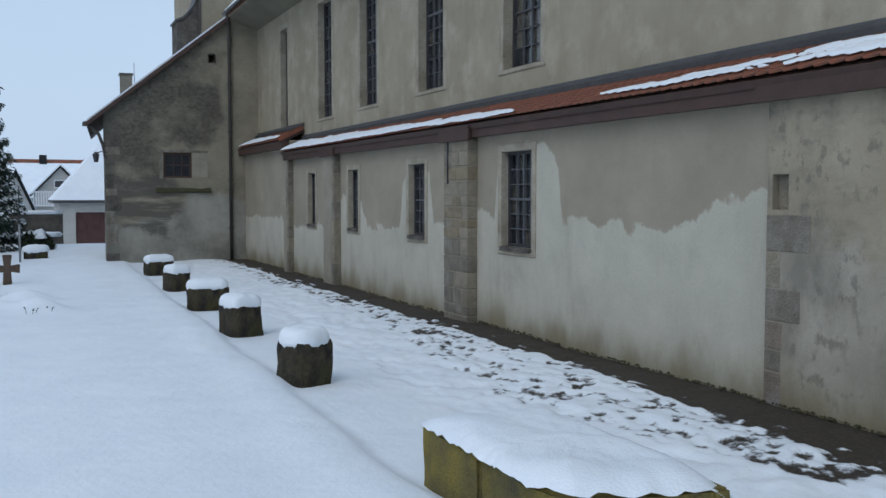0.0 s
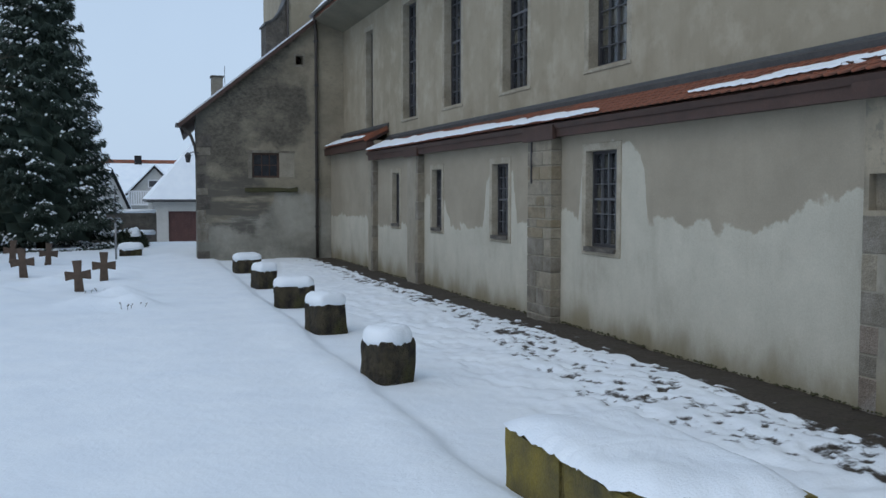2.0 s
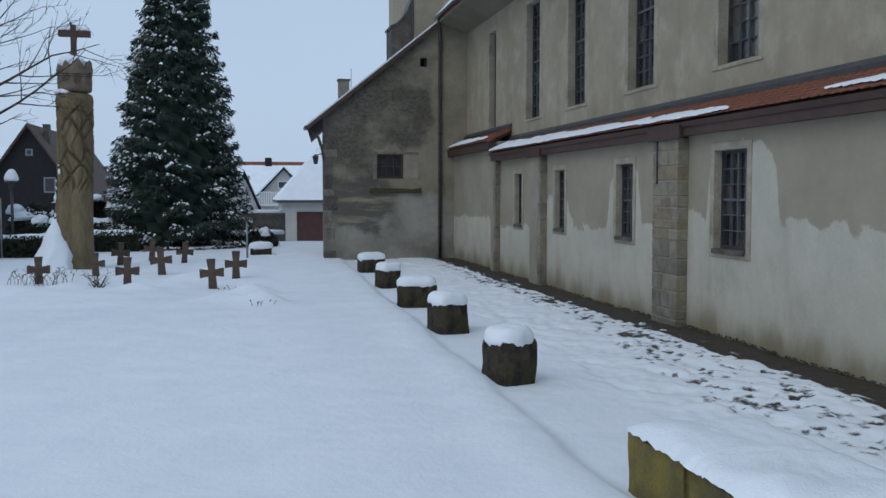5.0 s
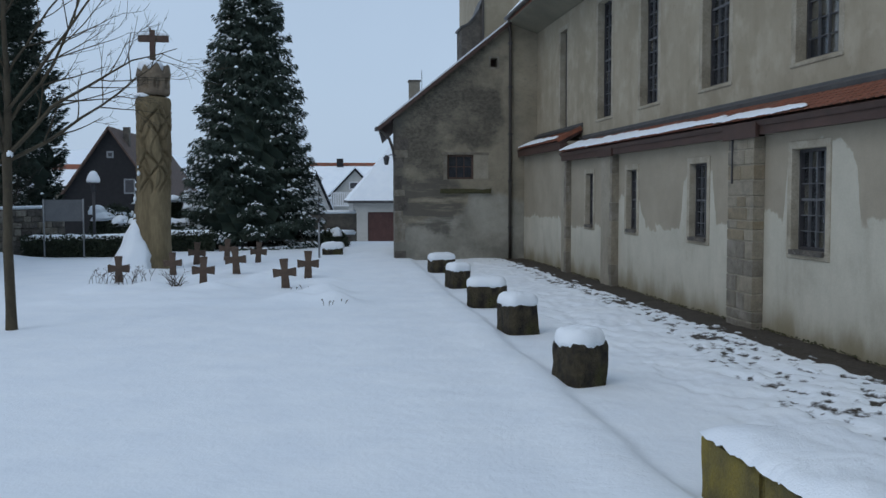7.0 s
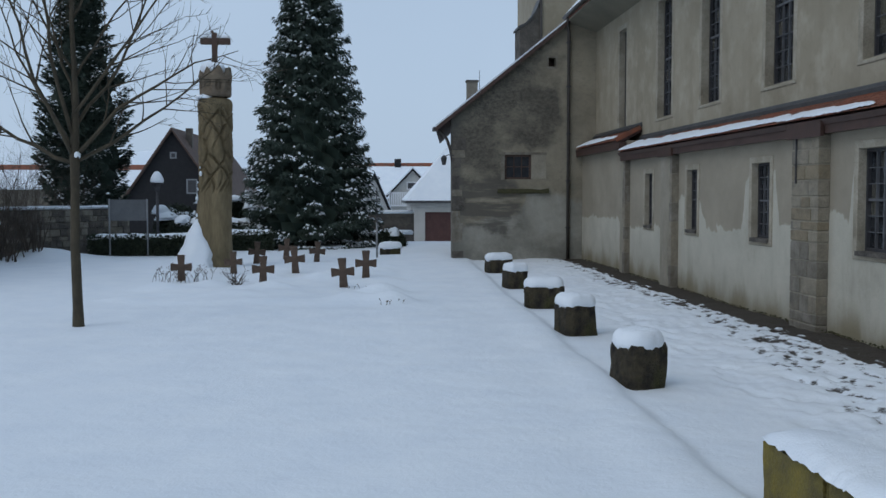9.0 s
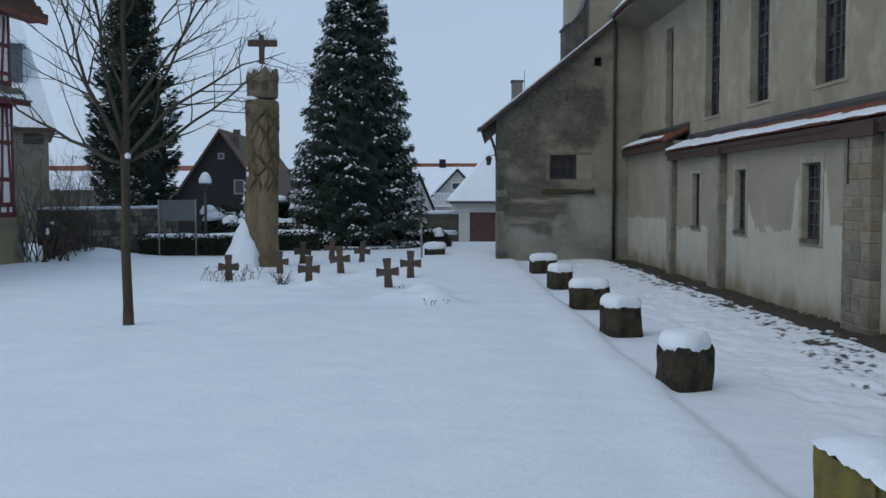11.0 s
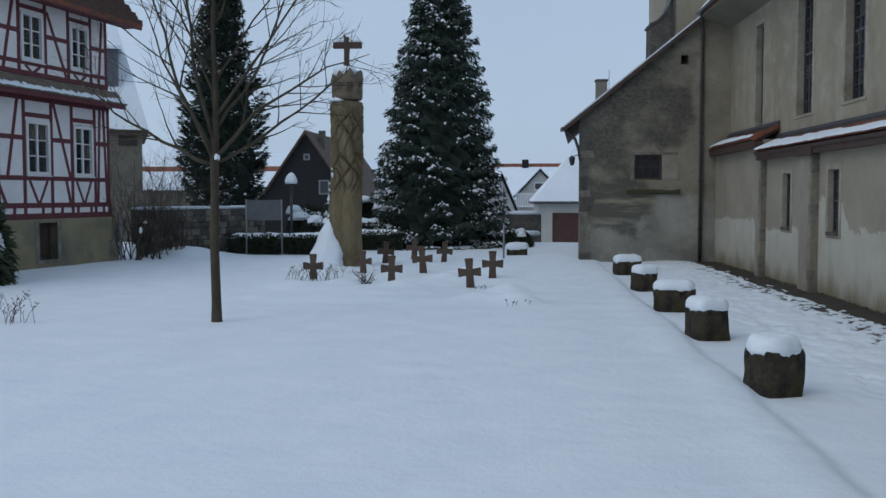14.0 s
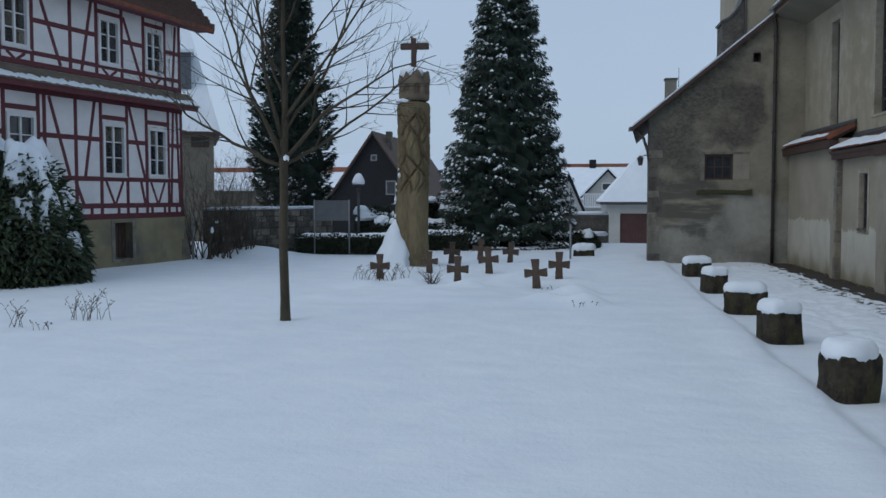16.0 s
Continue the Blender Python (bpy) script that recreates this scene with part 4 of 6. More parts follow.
def tube(bm, pts, radii, sides=8):
    """A tapered tube through points."""
    rings = []
    prev = None
    for i, p in enumerate(pts):
        p = Vector(p)
        d = (Vector(pts[min(i + 1, len(pts) - 1)]) - Vector(pts[max(i - 1, 0)])).normalized()
        side = d.cross(Vector((0, 0, 1)) if abs(d.z) < 0.9 else Vector((1, 0, 0))).normalized()
        if prev is not None and side.dot(prev) < 0:
            side = -side
        prev = side
        up = d.cross(side)
        r = radii[i] if isinstance(radii, (list, tuple)) else radii
        rings.append([bm.verts.new(p + r * (math.cos(2 * math.pi * k / sides) * side + math.sin(2 * math.pi * k / sides) * up)) for k in range(sides)])
    for a, b in zip(rings, rings[1:]):
        for k in range(sides):
            bm.faces.new((a[k], a[(k + 1) % sides], b[(k + 1) % sides], b[k]))
    bm.faces.new(rings[0][::-1])
    bm.faces.new(rings[-1])


pipe = thing("downpipe", (5.9, END - 0.08, 0), "dark brown rain downpipe fixed to plastered wall", "downpipe", kind="structure")
bm = bmesh.new()
tube(bm, [(0, 0, -0.05), (0, 0, 6.72), (-0.04, -0.05, 6.92), (-0.08, -0.16, 7.13)], 0.048, 10)
part("pipe", bm, M_PIPE, pipe, smooth=True)
for zz in (0.9, 2.3, 3.7, 5.1, 6.4):
    part("bracket", boxes((-0.06, -0.06, zz, 0.06, 0.085, zz + 0.04)), M_IRON, pipe)
bm = bmesh.new()
tube(bm, [(-1.0, 0.0, 0.0), (-0.72, 0.02, -0.28), (-0.6, 0.05, -0.62), (-0.55, 0.05, -0.95)], 0.045, 8)
gp = thing("eave_pipe", (2.98, END - 0.02, 3.85), "short bent rain pipe under the annexe eave", "downpipe", kind="structure")
part("pipe", bm, M_PIPE, gp, smooth=True)
part("gutter", boxes((-1.12, -0.12, -0.04, -0.98, 0.5, 0.06)), M_PIPE, gp)

M_DARKGLASS = simple_mat("dark_glass", (0.020, 0.024, 0.030), (0.035, 0.04, 0.048), 6.0, 0.12, 0.0)
gw = thing("window_10", (4.4, END, 2.37), "small dark wooden barred window in weathered plaster", "window", kind="structure")
part("window_frame", boxes((-0.40, 0.06, 0, -0.34, 0.14, 0.73), (0.34, 0.06, 0, 0.40, 0.14, 0.73), (-0.34, 0.06, 0.0, 0.34, 0.14, 0.06), (-0.34, 0.06, 0.67, 0.34, 0.14, 0.73)), M_WOODDARK, gw, "dark brown wooden frame")
for x in (-0.115, 0.115):
    part("bar", boxes((x - 0.012, 0.07, 0.06, x + 0.012, 0.10, 0.67)), M_WOODDARK, gw)
part("bar", boxes((-0.34, 0.072, 0.36, 0.34, 0.102, 0.385)), M_WOODDARK, gw)
for x in (-0.23, 0.0, 0.23):
    for zz in (0.21, 0.53):
        part("pane", boxes((x - 0.113, 0.106, zz - 0.155, x + 0.113, 0.112, zz + 0.155)), M_DARKGLASS, gw)
part("window_surround", boxes((-0.56, -0.015, 0.735, 0.86, 0.05, 0.80), (-0.52, -0.012, -0.02, -0.404, 0.05, 0.73)), M_STONES[3], gw, "worn stone surround")
bm = boxes((-0.62, -0.07, -0.42, 0.92, 0.04, -0.30))
bmesh.ops.subdivide_edges(bm, edges=bm.edges[:], cuts=5)
for v in bm.verts:
    v.co += Vector((0, 0.03 * noise.noise(v.co * 7), 0.045 * noise.noise(v.co * 5)))
part("window_sill", bm, M_MOSS, gw, "crumbling mossy stone ledge")
part("plaster_panel", boxes((0.405, -0.008, 0.02, 0.84, 0.03, 0.73)), M_PIER, gw, "paler plaster panel beside the frame")
vent = thing("vent_opening", (5.415, END, 5.72), "small dark square vent opening with a stone frame", "vent", kind="structure")
part("frame", boxes((-0.16, -0.012, -0.06, -0.105, 0.05, 0.31), (0.105, -0.012, -0.06, 0.16, 0.05, 0.31), (-0.105, -0.012, 0.26, 0.105, 0.05, 0.31), (-0.105, -0.012, -0.06, 0.105, 0.05, 0.0)), M_STONES[3], vent)
part("back", boxes((-0.12, 0.42, -0.02, 0.12, 0.46, 0.28)), M_WOODDARK, vent)
gq = thing("gable_corner_stones", (2.42, END, 0), "dark squared stones at the gable corner", "stonework", kind="structure")
rng = random.Random(21)
z = 0.0
while z < 3.7:
    h = rng.uniform(0.2, 0.42)
    if rng.random() < 0.75:
        bm = boxes((-0.012, -0.012, z + 0.01, rng.uniform(0.18, 0.42), 0.04, z + h - 0.01))
        part("stone", bm, M_STONES[3] if rng.random() < 0.25 else M_RUBBLE, gq)
    z += h
lan = thing("wall_lantern", (2.42, END - 0.02, 2.95), "small dark iron wall lantern on a bracket", "lantern")
bm = bmesh.new()
tube(bm, [(0.05, 0, 0.12), (-0.12, -0.05, 0.14), (-0.25, -0.06, 0.08)], 0.016, 6)
part("bracket", bm, M_IRON, lan)
bm = bmesh.new()
bmesh.ops.create_cone(bm, segments=6, radius1=0.06, radius2=0.10, depth=0.2, cap_ends=True, matrix=Matrix.Translation((-0.25, -0.06, -0.06)))
part("glass_body", bm, M_IRON, lan)
bm = bmesh.new()
bmesh.ops.create_cone(bm, segments=6, radius1=0.12, radius2=0.02, depth=0.09, cap_ends=True, matrix=Matrix.Translation((-0.25, -0.06, 0.085)))
part("cap", bm, M_IRON, lan)
ch = thing("chimney", (3.33, 31.2, 4.6), "square plastered chimney on a snowy roof", "chimney")
part("stack", boxes((-0.17, -0.17, -0.5, 0.17, 0.17, 0.98)), M_BEIGE, ch)
part("cap", boxes((-0.2, -0.2, 0.98, 0.2, 0.2, 1.04)), M_RUBBLE, ch)
part("rod", boxes((0.24, -0.01, -0.3, 0.255, 0.005, 1.38)), M_IRON, ch)

# ---- tower behind ----
structure("wall_tower", boxes((6.5, 36.05, -0.4, 12.5, 42, 18)), M_NAVE, "tall plain plastered church tower wall", "wall")
bm = bmesh.new()
prism(bm, [(5.66, 0), (6.49, 0), (6.49, 9.35), (6.3, 8.85), (6.1, 8.55), (5.88, 8.34), (5.66, 8.22)], 1.2, Matrix.Translation((0, 36.02, 0)))
structure("tower_buttress", bm, M_RUBBLE, "dark stone tower buttress with a swept top", "buttress")
bm = bmesh.new()
prism(bm, [(5.61, 8.19), (5.88, 8.31), (6.1, 8.52), (6.3, 8.82), (6.49, 9.32), (6.49, 9.42), (6.28, 8.90), (6.08, 8.60), (5.87, 8.40), (5.60, 8.27)], 1.3, Matrix.Translation((0, 35.97, 0)))
structure("buttress_coping", bm, M_LEAD, "dark swept coping of the tower buttress", "coping")
bm = bmesh.new()
tube(bm, [(6.47, 36.0, 0), (6.47, 36.0, 12)], 0.05, 8)
structure("tower_pipe", bm, M_PIPE, "dark rain pipe on the tower", "downpipe")


# ---- stones and snow caps ----
def rough_stone(w, d, h, corner, seed, amp=0.03):
    """A worn squared or eight-sided block, its foot at z = -0.12."""
    bm = bmesh.new()
    n, rows = 40, 12
    rings = []
    for j in range(rows + 1):
        z = -0.12 + (h + 0.12) * j / rows
        ring = []
        for i in range(n):
            a = 2 * math.pi * i / n
            e = corner
            c, s = math.cos(a), math.sin(a)
            r = 1 / (abs(c) ** e + abs(s) ** e) ** (1 / e)
            k = 1 + amp * 3 * (noise.noise(Vector((c * 1.5, s * 1.5, z * 2 + seed))) + 0.5 * noise.noise(Vector((c * 5, s * 5, z * 7 + seed))))
            k *= 1 - 0.06 * max(0, (j - rows + 1)) + 0.02 * (1 - j / rows)
            ring.append(bm.verts.new((c * r * w / 2 * k, s * r * d / 2 * k, z)))
        rings.append(ring)
    for a, b in zip(rings, rings[1:]):
        for i in range(n):
            bm.faces.new((a[i], a[(i + 1) % n], b[(i + 1) % n], b[i]))
    bm.faces.new(rings[-1])
    return bm


def snow_cap(w, d, z0, thick, corner, seed, hang=0.05):
    """A rounded pillow of snow with an uneven lower rim."""
    bm = bmesh.new()
    n = 48
    prof = [(0.90, -0.02), (1.02, 0.0), (1.06, 0.22), (1.04, 0.5), (0.95, 0.76), (0.78, 0.92), (0.5, 1.0), (0.2, 1.03)]
    rings = []
    for j, (k, t) in enumerate(prof):
        ring = []
        for i in range(n):
            a = 2 * math.pi * i / n
            c, s = math.cos(a), math.sin(a)
            r = 1 / (abs(c) ** corner + abs(s) ** corner) ** (1 / corner)
            f = 1 + 0.05 * noise.noise(Vector((c * 2, s * 2, seed))) + 0.02 * noise.noise(Vector((c * 6, s * 6, seed + t)))
            drip = hang * max(0, noise.noise(Vector((c * 4.2, s * 4.2, seed + 7))) + 0.25) * (1 if j < 3 else 0) * (1 - j / 3)
            lump = 0.03 * noise.noise(Vector((c * k * 2.2, s * k * 2.2, seed + 3)))
            ring.append(bm.verts.new((c * r * k * f * w / 2, s * r * k * f * d / 2, z0 + thick * t - drip + (lump if j > 2 else 0))))
        rings.append(ring)
    for a, b in zip(rings, rings[1:]):
        for i in range(n):
            bm.faces.new((a[i], a[(i + 1) % n], b[(i + 1) % n], b[i]))
    bm.faces.new(rings[-1])
    bm.faces.new(rings[0][::-1])
    return bm


for i, (x, y, w, d, h, cor, turn, lab) in enumerate((
        (2.75, 9.58, 0.475, 0.46, 0.47, 4.2, 24, "rough eight-sided old stone block capped with snow"),
        (2.89, 13.25, 0.47, 0.48, 0.46, 7, 16, "squared mossy stone block capped with snow"),
        (3.05, 16.6, 0.69, 0.50, 0.42, 6, -10, "wide low mossy stone block capped with snow"),
        (3.07, 20.05, 0.46, 0.46, 0.42, 7, 14, "squared mossy stone block capped with snow"),
        (3.24, 24.0, 0.63, 0.50, 0.38, 7, 8, "wide split stone block capped with snow"))):
    st = thing("stone_block", (x, y, gz(x, y) - 0.01), lab, "stone block", group="stone blocks along the path")
    st.rotation_euler = (0, 0, radians(turn))
    part("stone", rough_stone(w, d, h, cor, i * 3.7 + 1, 0.035), M_MOSSY, st, "mossy dark brown stone")
    part("snow_cap", snow_cap(w * 0.98, d * 0.98, h - 0.035, 0.17, max(2.6, cor - 2), i * 5.1, 0.08), M_SNOW, st, "thick rounded snow cap", smooth=True)

# low seat of sandstone blocks
seat = thing("stone_bench", (2.5, 4.0, 0), "low bench of lichen-covered sandstone blocks under snow", "stone bench")


def slab(outline, z0, z1, amp, seed, cuts=4, bevel=0.02):
    """A block with an outline in plan, roughened."""
    bm = bmesh.new()
    a = [bm.verts.new((x, y, z0)) for x, y in outline]
    b = [bm.verts.new((x, y, z1)) for x, y in outline]
    k = len(a)
    bm.faces.new(a[::-1])
    bm.faces.new(b)
    for i in range(k):
        bm.faces.new((a[i], a[(i + 1) % k], b[(i + 1) % k], b[i]))
    bmesh.ops.bevel(bm, geom=bm.edges[:], offset=bevel, segments=2, affect="EDGES")
    bmesh.ops.subdivide_edges(bm, edges=[e for e in bm.edges if e.calc_length() > 0.08], cuts=cuts, use_grid_fill=True)
    for v in bm.verts:
        q = v.co * 4 + Vector((seed, 0, 0))
        v.co += amp * Vector((noise.noise(q), noise.noise(q + Vector((9, 0, 0))), noise.noise(q + Vector((0, 9, 0)))))
    return bm


part("block", slab([(0.02, 1.05), (0.98, 1.12), (0.98, 1.86), (0.0, 1.86)], -0.15, 0.34, 0.02, 1), M_BENCH, seat, "olive lichen-covered sandstone")
part("block", slab([(0.0, 0.42), (0.12, 0.14), (0.42, 0.02), (0.98, -0.08), (0.98, 1.10), (0.03, 1.03)], -0.15, 0.335, 0.02, 5), M_BENCH, seat, "yellow lichen-covered sandstone")
rim = [(0.0, 1.86), (0.0, 0.42), (0.12, 0.14), (0.42, 0.02), (0.98, -0.08), (1.25, -0.06), (1.3, 1.9)]
bm = bmesh.new()
mid = Vector((0.6, 0.9))
rings = []
for k in range(15):
    t = k / 14
    ring = []
    for i in range(120):
        a = 2 * math.pi * i / 120
        d = Vector((math.cos(a), math.sin(a)))
        far_ = 9.0
        for p, q in zip(rim, rim[1:] + rim[:1]):
            p, e = Vector(p) - mid, Vector(q) - Vector(p)
            den = d.x * e.y - d.y * e.x
            if abs(den) > 1e-9:
                s_, u_ = (p.x * e.y - p.y * e.x) / den, (p.x * d.y - p.y * d.x) / den
                if s_ > 0 and -0.001 <= u_ <= 1.001:
                    far_ = min(far_, s_)
        frill = 0.020 * noise.noise(Vector((d.x * 9, d.y * 9, 1))) + 0.009 * noise.noise(Vector((d.x * 45, d.y * 45, 2)))
        r = (far_ + 0.012 + frill) * t
        x, y = mid.x + d.x * r, mid.y + d.y * r
        z = 0.35 + 0.075 * (1 - t ** 8) ** 0.6 + (1 - t ** 6) * (0.04 * noise.noise(Vector((x * 2.5, y * 2.5, 4))) + 0.010 * noise.noise(Vector((x * 9, y * 9, 2))))
        z += (0.022 * noise.noise(Vector((x * 9, y * 9, 6))) + 0.01 * noise.noise(Vector((x * 31, y * 31, 6))) - 0.015) * t ** 10 + 0.012 * noise.noise(Vector((x * 30, y * 30, 9))) * t
        if x > 0.85:
            z -= (x - 0.85) * 0.75
        ring.append(bm.verts.new((x, y, z)))
    rings.append(ring)
for p, q in zip(rings, rings[1:]):
    for i in range(120):
        bm.faces.new((p[i], p[(i + 1) % 120], q[(i + 1) % 120], q[i]))
bmesh.ops.remove_doubles(bm, verts=rings[0], dist=1e-5)
bmesh.ops.recalc_face_normals(bm, faces=bm.faces)
part("snow_cover", bm, M_SNOW, seat, "wet uneven snow cover", smooth=True)


# ---- graves ----
def cross_mesh():
    """A squat stone cross with widening arms and foot, 0.6 m high."""
    bm = bmesh.new()
    pts = [(-0.085, -0.15), (-0.062, 0.30), (-0.20, 0.275), (-0.205, 0.435), (-0.055, 0.41), (-0.075, 0.60)]
    pts = pts + [(-x, z) for x, z in reversed(pts)]
    prism(bm, pts, 0.09, Matrix.Translation((0, -0.045, 0)))
    bmesh.ops.bevel(bm, geom=bm.edges[:], offset=0.008, segments=1, affect="EDGES")
    return bm


first = None
for i, (x, y, h, turn) in enumerate(GRAVES):
    m = pose(x, y, gz(x, y) - 0.09, random.Random(i).uniform(-4, 4), random.Random(i + 50).uniform(-4, 4), turn)
    if first is None:
        first = tagged(link_mesh("grave_cross", cross_mesh(), M_CROSS), "low rust-brown stone grave cross standing in snow", "grave cross", group="grave crosses in the snow")
        first.matrix_basis = m @ Matrix.Scale(h / 0.52, 4)
    else:
        ob = copy_thing(first, m)
        ob.scale = (h / 0.52,) * 3


# ---- carved wooden column ----
def carved_column():
    bm = bmesh.new()
    n, rows = 96, 190
    rings = []
    for j in range(rows + 1):
        z = -0.35 + 4.67 * j / rows
        ring = []
        for i in range(n):
            a = 2 * math.pi * i / n
            c, s = math.cos(a), math.sin(a)
            r = float(np.interp(z, [-0.1, 0.0, 0.6, 1.4, 2.4, 3.6, 4.15, 4.26, 4.32], [0.48, 0.46, 0.43, 0.42, 0.42, 0.43, 0.44, 0.41, 0.27]))
            r *= 1 + 0.05 * noise.noise(Vector((c * 1.2, s * 1.2, z * 0.5))) + 0.02 * math.sin(5 * a + z * 0.7)
            r += 0.17 * max(0, -c) * max(0, 1.9 - z) * (0.6 + 0.4 * noise.noise(Vector((c, s, 3))))
            if 1.75 < z < 4.1:
                k = min(1, (z - 1.75) / 0.3, (4.1 - z) / 0.2)
                w1 = abs(math.sin(2.5 * a + 2.6 * math.sin(z * 2.4)))
                w2 = abs(math.sin(2.5 * a - 2.2 * math.sin(z * 2.4 + 0.8) + 0.9))
                leaf = math.exp(-(w1 / 0.2) ** 4) + math.exp(-(w2 / 0.2) ** 4)
                w3 = abs(math.sin(5 * a + 1.4 * math.sin(z * 4.8)))
                leaf = max(min(leaf, 1.0), 0.55 * math.exp(-(w3 / 0.22) ** 4))
                r -= k * 0.105 * leaf - k * 0.02 * noise.noise(Vector((c * 6, s * 6, z * 6)))
            lean = 0.06 * z / 4.3
            ring.append(bm.verts.new((c * r + lean, s * r, z)))
        rings.append(ring)
    for a, b in zip(rings, rings[1:]):
        for i in range(n):
            bm.faces.new((a[i], a[(i + 1) % n], b[(i + 1) % n], b[i]))
    bm.faces.new(rings[-1])
    return bm


def carved_head():
    bm = bmesh.new()
    n, rows = 96, 44
    rings = []
    for j in range(rows + 1):
        z = 4.33 + 0.80 * j / rows
        ring = []
        for i in range(n):
            a = 2 * math.pi * i / n
            c, s = math.cos(a), math.sin(a)
            r = float(np.interp(z, [4.33, 4.38, 4.62, 4.66, 4.9, 5.13], [0.36, 0.40, 0.41, 0.40, 0.43, 0.40]))
            r *= 1 + 0.04 * noise.noise(Vector((c * 2, s * 2, z)))
            q = (a * 8 / (2 * math.pi)) % 1 - 0.5
            if 4.44 < z < 4.84:
                d = (q / 0.34) ** 2 + ((z - 4.63) / 0.16) ** 2
                r -= 0.10 * max(0, 1 - d ** 2) * (1 - 0.7 * math.exp(-(q / 0.05) ** 2)) if d < 1 else 0
            zz = z - (0.26 * max(0, (z - 4.85) / 0.28) * (abs(q) * 2) ** 1.3)
            zz -= 0.12 * max(0, -c) * max(0, (z - 4.85) / 0.28)
            ring.append(bm.verts.new((c * r + 0.07, s * r, zz)))
        rings.append(ring)
    for a, b in zip(rings, rings[1:]):
        for i in range(n):
            bm.faces.new((a[i], a[(i + 1) % n], b[(i + 1) % n], b[i]))
    bm.faces.new(rings[-1])
    bm.faces.new(rings[0][::-1])
    return bm


col = thing("carved_column", (-4.03, 25.0, gz(-4.03, 25.0) + 0.13), "tall carved wooden tree-trunk column with a cross, snow-dusted", "carved column")
col.scale = (1, 1, 0.985)
part("trunk", carved_column(), M_WOOD, col, "weathered wood carved with leaf relief", smooth=True)
part("head", carved_head(), simple_mat("weathered_wood", (0.13, 0.10, 0.07), (0.19, 0.15, 0.105), 4.0, 0.85, 0.5, 0.012, 26.0, third=(0.08, 0.065, 0.05)), col, "darker carved crown-like head", smooth=True)
bm = boxes((-0.005, -0.06, 5.05, 0.125, 0.06, 6.0), (-0.29, -0.062, 5.70, 0.46, 0.062, 5.86), (-0.02, -0.06, 6.0, 0.03, 0.06, 6.06))
bmesh.ops.bevel(bm, geom=bm.edges[:], offset=0.008, segments=1, affect="EDGES")
part("cross", bm, M_WOODDARK, col, "dark brown wooden cross")
bm = snow_cap(0.58, 0.6, 5.0, 0.22, 2.2, 3.0, 0.12)
part("snow_cap", bm, M_SNOW, col, "snow on the carved head", smooth=True)
for x0, x1 in ((-0.27, -0.01), (0.13, 0.43)):
    part("snow_strip", slab([(x0, -0.055), (x1, -0.055), (x1, 0.055), (x0, 0.055)], 5.862, 5.935, 0.012, x0, 2, 0.018), M_SNOW, col)
bm = bmesh.new()
for i in range(18):
    t = (random.Random(i + 300).random() * 0.6 + 0.4 * i / 29) ** 1.3
    a = math.radians(205 + random.Random(i + 700).uniform(-32, 40))
    z = 0.3 + 3.9 * t
    r = 0.45 + 0.16 * max(0, 1.9 - z) * 0.8 + 0.02 * math.sin(i)
    bmesh.ops.create_icosphere(bm, subdivisions=2, radius=0.018 + 0.040 * random.Random(i).random() ** 2, matrix=pose(r * math.cos(a) + 0.06 * t, r * math.sin(a), z) @ Matrix.Diagonal((0.7, 0.8, 1.3, 1)))
part("snow_flecks", bm, M_SNOW, col, "snow clinging to the carved side", smooth=True)
bm = snow_cap(0.42, 0.4, 4.29, 0.08, 2.0, 9.0, 0.05)
for v in bm.verts:
    v.co += Vector((-0.18, -0.18, 0))
part("snow_ledge", bm, M_SNOW, col, "snow in the notch under the head", smooth=True)
bm = bmesh.new()
nn = 30
rings = []
for j in range(12):
    t = j / 11
    ring = []
    for i in range(nn):
        a = 2 * math.pi * i / nn
        c, s = math.cos(a), math.sin(a)
        r = (0.58 * (1 - t ** 1.25) + 0.05) * (1 + 0.30 * noise.noise(Vector((c * 1.7, s * 1.7, t * 3))) + 0.16 * noise.noise(Vector((c * 4, s * 4, t * 9))))
        ring.append(bm.verts.new((-0.44 + 0.06 * t + c * r, -0.34 + s * r * 0.8 + 0.10 * t, -0.28 + 1.45 * t)))
    rings.append(ring)
for a, b in zip(rings, rings[1:]):
    for i in range(nn):
        bm.faces.new((a[i], a[(i + 1) % nn], b[(i + 1) % nn], b[i]))
bm.faces.new(rings[-1])
part("snow_drift", bm, M_SNOW, col, "snow drift against the foot", smooth=True)


